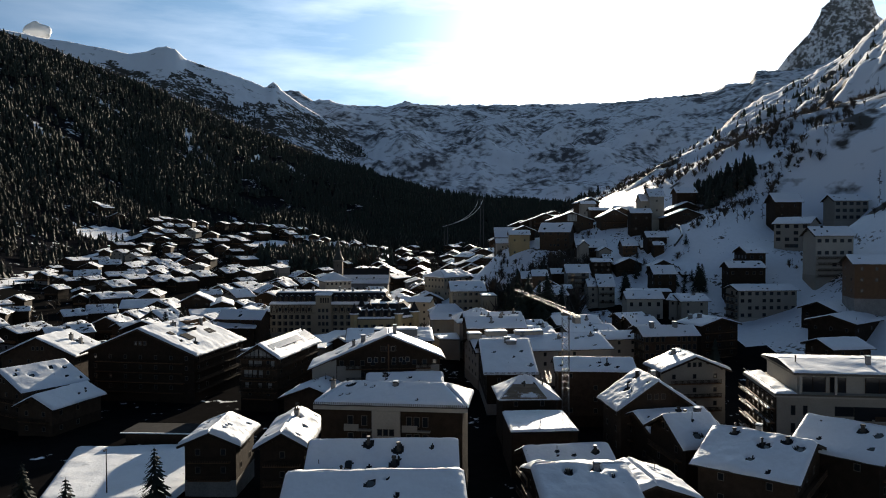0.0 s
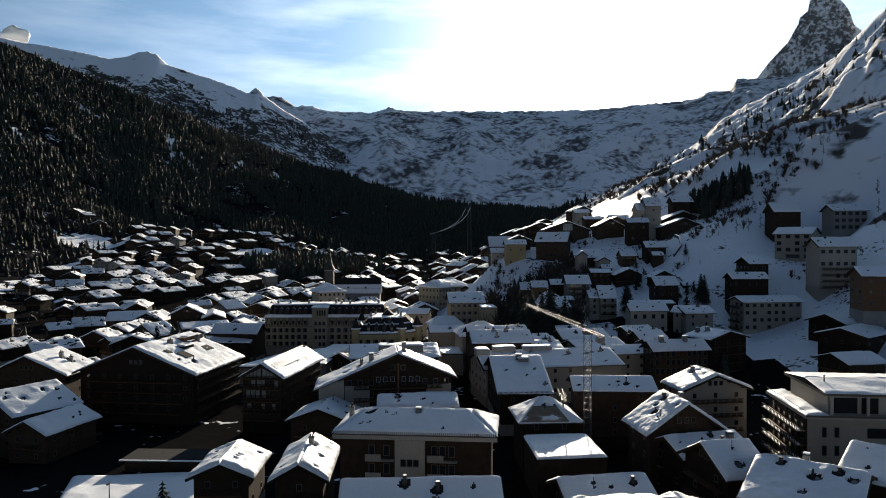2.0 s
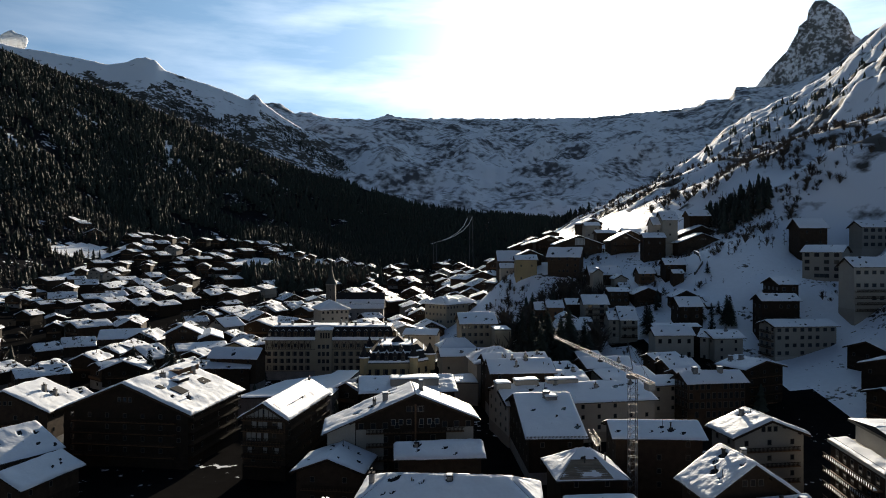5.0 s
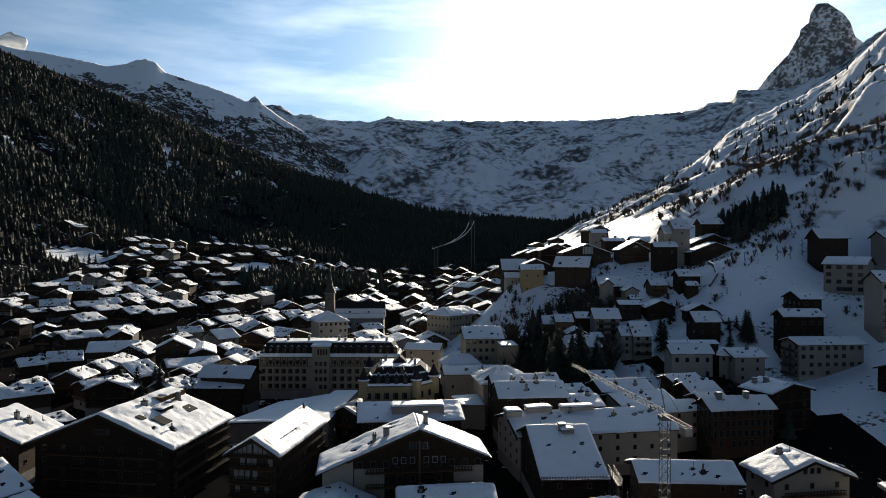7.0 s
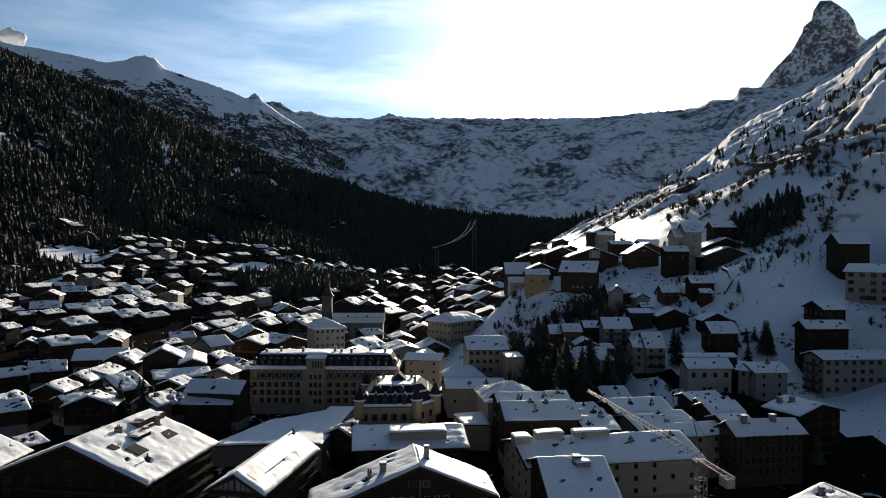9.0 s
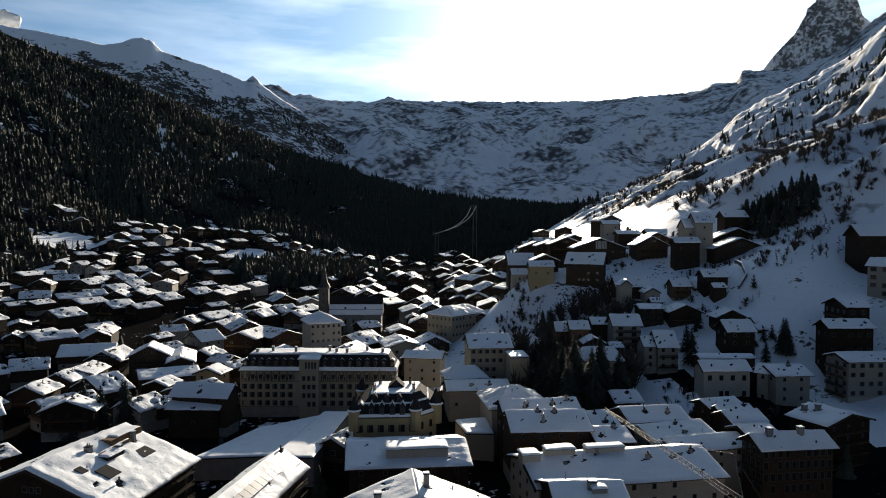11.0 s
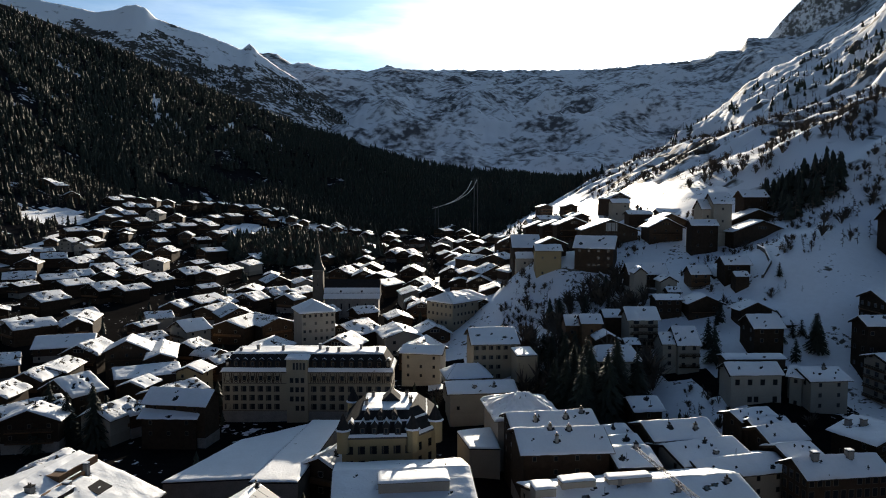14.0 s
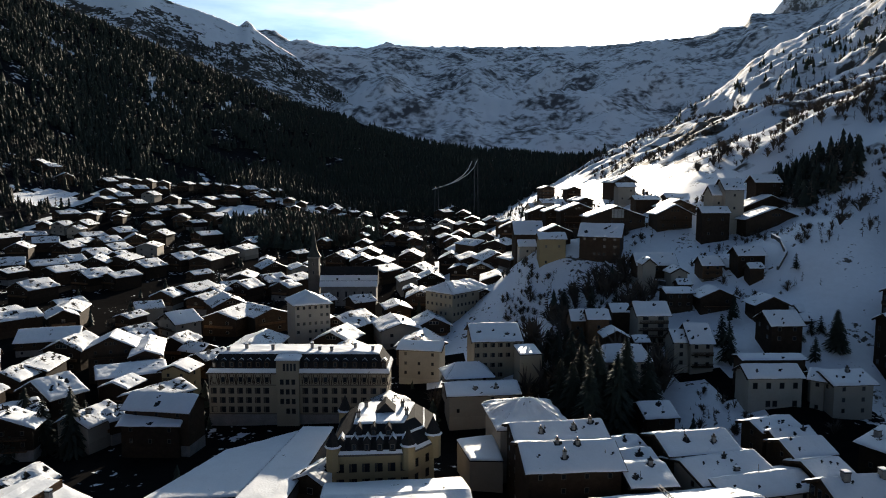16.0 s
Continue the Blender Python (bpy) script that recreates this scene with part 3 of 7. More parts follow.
def chimney(parent, x, y, z, h=1.8, w=0.8, kind="stone"):
    """kind: stone, pots or pipe."""
    if kind == "pipe":
        s = Solid().tube(x, y, z - 0.6, z + h, 0.16, 0.16, 8)
        c = part("flue", s, PIPE, parent, "dark metal flue")
        part("cap", Solid().tube(x, y, z + h + 0.02, z + h + 0.2, 0.3, 0.08, 8), PIPE, c)
        return c
    if kind == "flue":
        c = part("flue", Solid().tube(x, y, z - 0.6, z + h - 0.45, w * 0.36, w * 0.34, 12), PIPE, parent, "round dark metal flue")
        part("collar", Solid().tube(x, y, z + 0.12, z + 0.34, w * 0.52, w * 0.36, 12), PIPE, c)
        part("cap", Solid().tube(x, y, z + h - 0.38, z + h - 0.12, w * 0.5, w * 0.42, 12), PIPE, c)
        return c
    c = part("chimney", Solid().box((x - w / 2, y - w / 2, z - 0.8), (x + w / 2, y + w / 2, z + h)), STONE, parent, "stone chimney")
    top = Solid().box((x - w / 2 - 0.1, y - w / 2 - 0.1, z + h), (x + w / 2 + 0.1, y + w / 2 + 0.1, z + h + 0.14))
    part("cap", top, SLATE, c)
    if kind == "bare":
        return c
    if kind == "pots":
        for k in (-0.22, 0.22):
            part("pot", Solid().tube(x + k, y, z + h + 0.14, z + h + 0.75, 0.13, 0.11, 8), PIPE, c)
    else:
        part("snow_cap", Solid().box((x - w / 2 - 0.02, y - w / 2 - 0.02, z + h + 0.14), (x + w / 2 + 0.02, y + w / 2 + 0.02, z + h + 0.36)), SNOW, c)
    return c


def roof_light(root, side, hu, hv, hw, hd, e, r, long=1.3, wide=0.95):
    """A framed skylight that lies on a slope, its pane dark."""
    out = Vector((hw, 0, e - r)).normalized()
    out = Vector((side * out.x, 0, out.z))
    up = Vector((side * (r - e), 0, hw)).normalized()
    c = Vector((side * hw * (1 - hv), side * hd * (2 * hu - 1), e + (r - e) * hv))
    y = Vector((0, wide / 2, 0))
    ring = [c + out * long / 2 - y, c + out * long / 2 + y, c - out * long / 2 + y, c - out * long / 2 - y]
    frame_ = part("skylight", Solid().prism([p - up * 0.05 for p in ring], [p + up * 0.16 for p in ring]), PIPE, root, "dark framed roof window")
    part("pane", Solid().prism([c + (p - c) * 0.8 + up * 0.14 for p in ring], [c + (p - c) * 0.8 + up * 0.175 for p in ring]), GLASS, frame_)


def house(x, y, turn, w, d, eave, ridge, ground, label="dark timber chalet with a snow-covered gable roof", wall=None, base=None, over=1.1, chimneys=(), thick=0.42, storeys=None, balconies=True,
          seed=0, sides="flr", name="chalet", group="", frame_mat=None, win=(1.0, 1.25, 4.8), hips=0.0, skylights=0, shutters=False, fine=True, lump=0.35, gutter=True, lean=0.0):
    """A house under a gable roof w wide over the eaves and d long; its ridge runs along its own y, its front faces its own -y. Heights are above sea level zero of the scene."""
    wall, base = wall or TIMBER, base or (wall if wall not in (None, LARCH) else STONE if seed % 3 == 0 else TIMBER)
    root = thing(name, pose(x, y, ground, 0, 0, turn), label, "house", group)
    rnd = random.Random(seed * 7 + 1)
    e, r = eave - ground, ridge - ground
    hw, hd = w / 2, d / 2
    slope = (r - e) / hw
    iw, il = hw - over, hd - over
    wall_top = e + slope * over - 0.16
    low = min(3.2, wall_top * 0.4)
    apex = wall_top + slope * iw
    part("ground_floor", Solid().box((-iw - 0.04, -il - 0.04, -4.0), (iw + 0.04, il + 0.04, low)), base, root)
    s = Solid()
    if hips:
        s.box((-iw, -il, low), (iw, il, wall_top))
    else:
        s.prism([(-iw, -il, low), (iw, -il, low), (iw, -il, wall_top), (0, -il, apex), (-iw, -il, wall_top)], [(-iw, il, low), (iw, il, low), (iw, il, wall_top), (0, il, apex), (-iw, il, wall_top)])
    part("upper_wall", s, wall, root)
    # roof: two slabs, or four under a hipped roof
    t = 0.24
    hy = hips * hd
    holes = {1: [], -1: []}
    for u, v, *_ in chimneys:
        side = 1 if u > 0 else -1
        holes[side].append(((v + 1) / 2 if side > 0 else 1 - (v + 1) / 2, 1 - abs(u), 1.0))
    if fine:
        for _ in range(rnd.randrange(3, 8)):
            holes[rnd.choice((-1, 1))].append((rnd.uniform(0.08, 0.92), rnd.uniform(0.12, 0.9), rnd.uniform(0.25, 0.55)))
    for _ in range(skylights):
        side = rnd.choice((-1, 1))
        hu, hv = rnd.uniform(0.1, 0.9), rnd.uniform(0.2, 0.8)
        holes[side].append((hu, hv, rnd.uniform(0.5, 0.9)))
        if fine:
            roof_light(root, side, hu, hv, hw, hd, e, r)
    for _ in range(rnd.randrange(1, 3) if fine and y < 300 else 0):
        side = rnd.choice((-1, 1, 1))
        hu, hv = rnd.uniform(0.15, 0.85), rnd.uniform(0.3, 0.9)
        holes[side].append((hu, hv, 0.35))
        tall = rnd.choice((0.7, 1.0, 1.9))
        part("vent_pipe", Solid().tube(side * hw * (1 - hv), side * hd * (2 * hu - 1), e + (r - e) * hv - 0.3, e + (r - e) * hv + tall, 0.09 if tall < 1.5 else 0.05, None, 6), PIPE, root, "thin dark vent pipe")
    lip = 0.02
    for side in (1, -1):
        out = lean if side < 0 else 0.0
        hs, es = hw + out, e - slope * out
        ring = [(side * hs, -hd * side, es), (side * hs, hd * side, es), (side * lip, (hd - hy) * side, r), (side * lip, -(hd - hy) * side, r)]
        slab = Solid().prism([(a, b, c - t) for a, b, c in ring], ring)
        roof = part("roof_slope", slab, TIMBER, root)
        corners = [(a * 0.995, b * 0.99, c) for a, b, c in ring]
        if fine:
            near = dict(nu=int(min(84, d / 0.27)), nv=int(min(46, hw / 0.27))) if y < 160 else {}
            snow_part(roof, corners, thick * rnd.uniform(0.8, 1.15), seed + side, holes[side], lump=lump, **near)
        else:
            snow_part(roof, corners, thick, seed + side, holes[side], mat=PATCHY, nu=12, nv=9, lump=lump)
        if fine and gutter and y < 260:
            part("gutter", Solid().beam((side * (hs + 0.07), -hd, es - 0.16), (side * (hs + 0.07), hd, es - 0.16), 0.14), PIPE, roof)
        if out:
            part("lean_to", Solid().prism([(-iw - out, -il, -4), (-iw, -il, -4), (-iw, -il, wall_top - 0.05), (-iw - out, -il, wall_top - slope * out)], [(-iw - out, il, -4), (-iw, il, -4), (-iw, il, wall_top - 0.05), (-iw - out, il, wall_top - slope * out)]), base, root)
    if hips:
        for end in (1, -1):
            ring = [(hw * end, hd * end, e), (-hw * end, hd * end, e), (-lip * end, (hd - hy) * end, r), (lip * end, (hd - hy) * end, r)]
            roof = part("roof_hip", Solid().prism([(a, b, c - t) for a, b, c in ring], ring), TIMBER, root)
            snow_part(roof, ring, thick, seed + 5 + end, nu=None if fine else 5, nv=None if fine else 4, lump=lump)
    else:
        # purlin ends and barge boards under the gable
        for end in (-1,) if fine else ():
            s = Solid()
            for k in (-1, 1):
                s.beam((k * hw, end * (hd - 0.05), e - t - 0.14), (0, end * (hd - 0.05), r - t - 0.14), 0.26)
            if fine:
                for k in (-0.75, -0.35, 0, 0.35, 0.75):
                    zc = e + slope * hw * (1 - abs(k)) - t - 0.35
                    s.box((k * hw - 0.12, min(end * il, end * (hd - 0.2)), zc - 0.14), (k * hw + 0.12, max(end * il, end * (hd - 0.2)), zc + 0.14))
            part("gable_frame", s, TIMBER, root)
    for u, v, *more in chimneys:
        zc = r - abs(u) * (r - e)
        chimney(root, u * hw, v * hd, zc, *(more or (1.8, 0.8, "stone")))
    # windows row by row
    ww, wh, step = win
    plain = not fine or y > 235
    n = storeys if storeys is not None else max(1, int((wall_top - 0.6) / 2.8))
    levels = [0.0 + (k + 0.5) * wall_top / n for k in range(n)][1 if n > 2 else 0:]
    if "f" in sides or "b" in sides:
        for k, z in enumerate(levels):
            cnt = max(1, int(2 * iw / step))
            for i in range(cnt):
                px = -iw + (i + 0.5) * 2 * iw / cnt
                if rnd.random() < 0.12:
                    continue
                if "f" in sides:
                    window(root, px, -il - (0.04 if z < low else 0), z, 0, ww, wh, frame_mat, shutters, plain)
                if "b" in sides:
                    window(root, px, il, z, 180, ww, wh, frame_mat, shutters, plain)
        if not hips and apex - wall_top > 3.2:
            for i in (-1, 0, 1):
                window(root, i * 1.5, -il, wall_top + (apex - wall_top) * 0.38, 0, ww, wh, frame_mat, False, plain)
    for tag, turn_, sx in (("l", -90, -1), ("r", 90, 1)):
        if tag in sides:
            for z in levels:
                cnt = max(1, int(2 * il / step))
                for i in range(cnt):
                    if rnd.random() < 0.15:
                        continue
                    window(root, sx * (iw + (0.04 if z < low else 0)), -il + (i + 0.5) * 2 * il / cnt, z, turn_, ww, wh, frame_mat, shutters, plain)
    if balconies and n > 1:
        for k in range(1, n):
            z = k * wall_top / n
            b = part("balcony", Solid().box((-iw * 0.82, -il - 1.25, z - 0.12), (iw * 0.82, -il - 0.06, z + (0.06 if fine else 0.9))), LARCH, root, "timber balcony")
            s = Solid().box((-iw * 0.82, -il - 1.27, z + 0.92), (iw * 0.82, -il - 1.19, z + 1.02))
            if fine:
                for i in range(int(iw * 1.64 / 0.32)):
                    px = -iw * 0.82 + 0.1 + i * 0.32
                    s.box((px, -il - 1.25, z + 0.06), (px + 0.17, -il - 1.22, z + 0.92))
            else:
                s.box((-iw * 0.82, -il - 1.25, z + 0.06), (iw * 0.82, -il - 1.22, z + 0.85))
            if fine:
                part("railing", s, TIMBER, b)
    return root


def side_balconies(root, w, d, over, heights, reach=1.3):
    """Long timber galleries along the side wall that looks to +x, one a storey."""
    iw, il = w / 2 - over, d / 2 - over
    for z in heights:
        b = part("balcony", Solid().box((iw + 0.05, -il * 0.96, z - 0.14), (iw + reach, il * 0.96, z + 0.06)), TIMBER, root, "long timber gallery")
        s = Solid().box((iw + reach - 0.1, -il * 0.96, z + 0.92), (iw + reach, il * 0.96, z + 1.02))
        for i in range(int(il * 1.92 / 0.3)):
            y = -il * 0.96 + 0.1 + i * 0.3
            s.box((iw + reach - 0.07, y, z + 0.06), (iw + reach - 0.04, y + 0.17, z + 0.92))
        part("railing", s, TIMBER, b)


def on_slope(root, w, rise, top, u, v0, v1, u1, h, mat, name, d, snow=True, label=""):
    """A box that stands out of the slope on the +x side of a house: u and u1 run from ridge to eave, v along the ridge, -1 to 1."""
    hw = w / 2
    z0, z1 = top - rise * u, top - rise * u1
    lo, hi = min(z0, z1), max(z0, z1) + h
    b = part(name, Solid().box((u * hw, v0 * d / 2, lo - 0.4), (u1 * hw, v1 * d / 2, hi)), mat, root, label)
    if snow:
        x0, x1, y0, y1 = u * hw - 0.2, u1 * hw + 0.25, v0 * d / 2 - 0.2, v1 * d / 2 + 0.2
        part("dormer_roof", Solid().box((x0, y0, hi), (x1, y1, hi + 0.12)), SLATE, b)
        snow_part(b, [(x1, y0, hi + 0.12), (x1, y1, hi + 0.12), (x0, y1, hi + 0.14), (x0, y0, hi + 0.14)], 0.4, int(u * 50 + v0 * 9) % 17, nu=8, nv=6)
    return b


PANEL = material("solar_glass", (0.035, 0.045, 0.055), 0.25, spread=0.15, fine=2, broad=0.4, bump=0.0, gloss=0.5)


def roof_panels(root, w, rise, top, u0, u1, v0, v1, d, count, lift=0.55):
    """A row of framed solar panels lying along a slope."""
    hw = w / 2
    for k in range(count):
        a = (v0 + (v1 - v0) * (k + 0.03) / count) * d / 2
        b = (v0 + (v1 - v0) * (k + 0.97) / count) * d / 2
        low = [(u1 * hw, a, top - rise * u1 + lift), (u1 * hw, b, top - rise * u1 + lift), (u0 * hw, b, top - rise * u0 + lift), (u0 * hw, a, top - rise * u0 + lift)]
        part("solar_panel", Solid().prism(low, [(x, y, z + 0.07) for x, y, z in low]), PANEL, root, "grey roof panel")
places = scatter(FOREST, 36000, 5, 0.0, 0.98, -0.34)
places = places[~in_gully(*places.T) | (np.random.default_rng(15).random(len(places)) < 0.3)]
wood("mountain_forest", "dense dark conifer forest on the mountainside", places, np.random.default_rng(1).uniform(12, 24, len(places)), (spruce_mesh, spruce_mesh, spruce_mesh, larch_mesh), (NEEDLES, NEEDLES, NEEDLES, TWIGS), 8)
high = scatter(RIDGE, 11000, 6, 0.40, 0.95, -0.05, 260)
_, rise = bearing_and_rise(*high.T)
high = high[(rise < 0.172 + 0.03 * fractal(high[:, 0] / 200, high[:, 1] / 200, 3, 5))]
wood("timberline_trees", "scattered dark larches and pines below the rocky ridge", high, np.random.default_rng(2).uniform(9, 17, len(high)), (spruce_mesh, larch_mesh), (NEEDLES, TWIGS), 18)
near_slope = scatter(SLOPE, 7000, 7, 0.0, 0.97, 0.08, 70)
wood("slope_forest", "bare brown larch wood on the steep sunny slope", near_slope, np.random.default_rng(9).uniform(8, 15, len(near_slope)), (larch_mesh, larch_mesh, spruce_mesh), (TWIGS, TWIGS, NEEDLES), 19)


# ---- landmark buildings ----
def flat_roof(points, z, thick=0.4, seed=0, ground=None, wall=None, label="low building under a flat snow-covered roof", name="annex", parapet=True, drop=4.5):
    """A low building on a four-cornered plan with a flat roof and a snow sheet; corners run front left, front right, back right, back left."""
    cx, cy = sum(p[0] for p in points) / 4, sum(p[1] for p in points) / 4
    g = ground if ground is not None else z - drop
    root = thing(name, pose(cx, cy, g), label, "building")
    ring = [(a - cx, b - cy) for a, b in points]
    h = z - g
    part("wall", Solid().prism([(a * 0.97, b * 0.97, -3) for a, b in ring], [(a * 0.97, b * 0.97, h - 0.3) for a, b in ring]), wall or PLASTER, root)
    slab = part("roof_slab", Solid().prism([(a, b, h - 0.3) for a, b in ring], [(a, b, h) for a, b in ring]), SLATE, root)
    snow_part(slab, [(a * 0.99, b * 0.99, h) for a, b in ring], thick, seed, lump=0.2, sag=0.0)
    return root


def grand_hotel():
    root = thing("grand_hotel", pose(-52.5, 327.0, -50, 0, 0, -2), "long cream hotel with a dormered mansard roof under snow", "hotel")
    hw, dp, eave, top = 28.0, 16.0, 16.5, 22.2
    part("ground_floor", Solid().box((-hw - 0.1, -0.1, -3), (hw + 0.1, dp + 0.1, 3.4)), STONE, root)
    part("facade", Solid().box((-hw, 0, 3.4), (hw, dp, eave)), CREAM, root)
    part("cornice", Solid().box((-hw - 0.7, -0.7, eave), (hw + 0.7, dp + 0.7, eave + 0.35)), FRAME, root)
    low = [(-hw - 0.5, -0.5), (hw + 0.5, -0.5), (hw + 0.5, dp + 0.5), (-hw - 0.5, dp + 0.5)]
    high = [(-hw + 2.6, 2.6), (hw - 2.6, 2.6), (hw - 2.6, dp - 2.6), (-hw + 2.6, dp - 2.6)]
    mansard = part("mansard_roof", Solid().prism([(*p, eave + 0.35) for p in low], [(*p, top) for p in high]), SLATE, root, "steep slate mansard")
    snow_part(mansard, [(*p, top) for p in high], 0.5, 3, lump=0.5)
    e1, e2 = (-hw - 0.5, -0.5, eave + 0.36), (hw + 0.5, -0.5, eave + 0.36)
    k = 0.22
    up = lambda p, q: tuple(p[i] + (q[i] - p[i]) * k for i in range(3))
    snow_part(mansard, [e1, e2, up(e2, (hw - 2.6, 2.6, top)), up(e1, (-hw + 2.6, 2.6, top))], 0.35, 7, lump=0.5)
    s1, s2 = (hw + 0.5, -0.5, eave + 0.36), (hw + 0.5, dp + 0.5, eave + 0.36)
    snow_part(mansard, [s1, s2, up(s2, (hw - 2.6, dp - 2.6, top)), up(s1, (hw - 2.6, 2.6, top))], 0.35, 9, lump=0.5)
    # projecting stair bay with its own gabled head
    bay = part("stair_bay", Solid().box((-6.4, -1.3, -2), (0.6, 2.0, eave + 4.6)), CREAM, root, "tall projecting bay with tripled windows")
    snow_part(bay, [(-6.9, -1.9, eave + 4.7), (1.1, -1.9, eave + 4.7), (1.1, 5, eave + 5.6), (-6.9, 5, eave + 5.6)], 0.45, 12)
    part("bay_roof", Solid().box((-6.8, -1.8, eave + 4.6), (1.0, 5, eave + 4.7)), SLATE, bay)
    for z in (4.9, 8.0, 11.1, 14.2):
        for x in (-4.7, -2.9, -1.1):
            window(root, x, -1.3, z, 0, 1.2, 1.7, SHUTTER)
    for x in (-5.0, -3.9, -2.8, -1.7, -0.6):
        window(root, x, -1.3, eave + 2.4, 0, 0.8, 2.4)
    cols = [-26.2 + 2.75 * i for i in range(7)] + [2.6 + 3.05 * i for i in range(9)]
    for x in cols:
        for z in (5.0, 8.0, 11.0):
            window(root, x, 0, z, 0, 1.3, 1.9, SHUTTER, True)
        window(root, x, 0, 14.6, 0, 1.2, 1.6, SHUTTER)
        # half-timbering round the top storey
        for q in (-1.25, 1.25):
            part("timber_post", Solid().box((x + q - 0.09, -0.09, 13.0), (x + q + 0.09, 0.04, eave)), TIMBER, root)
        part("timber_brace", Solid().beam((x - 1.2, -0.06, 13.1), (x - 0.62, -0.06, 16.2), 0.2).beam((x + 1.2, -0.06, 13.1), (x + 0.62, -0.06, 16.2), 0.2).beam((x - 0.62, -0.07, 13.15), (x + 0.62, -0.07, 13.75), 0.16).beam((x + 0.62, -0.07, 13.15), (x - 0.62, -0.07, 13.75), 0.16), TIMBER, root, "crossed dark timbers")
        zc = eave + 2.9
        d = part("dormer", Solid().box((x - 0.75, 0.3, zc - 1.1), (x + 0.75, 3.0, zc + 0.9)), TIMBER, root, "timber roof dormer with a snow cap")
        part("dormer_roof", Solid().prism([(x - 1.0, 0.0, zc + 0.9), (x + 1.0, 0.0, zc + 0.9), (x, 0.0, zc + 1.5)], [(x - 1.0, 3.0, zc + 0.9), (x + 1.0, 3.0, zc + 0.9), (x, 3.0, zc + 1.5)]), SLATE, d)
        part("snow_cap", Solid().prism([(x - 0.9, 1.3, zc + 1.02), (x, 1.3, zc + 1.62), (x + 0.9, 1.3, zc + 1.02), (x, 1.3, zc + 1.8)], [(x - 0.9, 3.4, zc + 1.02), (x, 3.4, zc + 1.62), (x + 0.9, 3.4, zc + 1.02), (x, 3.4, zc + 1.8)]), SNOW, d)
        window(d, x, 0.3, zc - 0.1, 0, 1.0, 1.4)
    for y in (2.5, 6.0, 9.5, 13):
        for z in (5.0, 8.0, 11.0, 14.6):
            window(root, hw, y, z, 90, 1.25, 1.7)
    for z in (12.75, 3.5):
        part("string_course", Solid().box((-hw - 0.12, -0.16, z), (hw + 0.12, 0.02, z + 0.22)), FRAME, root)
    for x, y, h in ((-18, 8, 1.6), (-9, 6, 1.8), (3, 9, 1.8), (10, 5, 1.4), (17, 9, 1.6), (23, 6, 1.4), (-23, 5, 1.2), (6, 6, 1.2)):
        chimney(root, x, y, top + 0.2, h, 0.9, "stone")


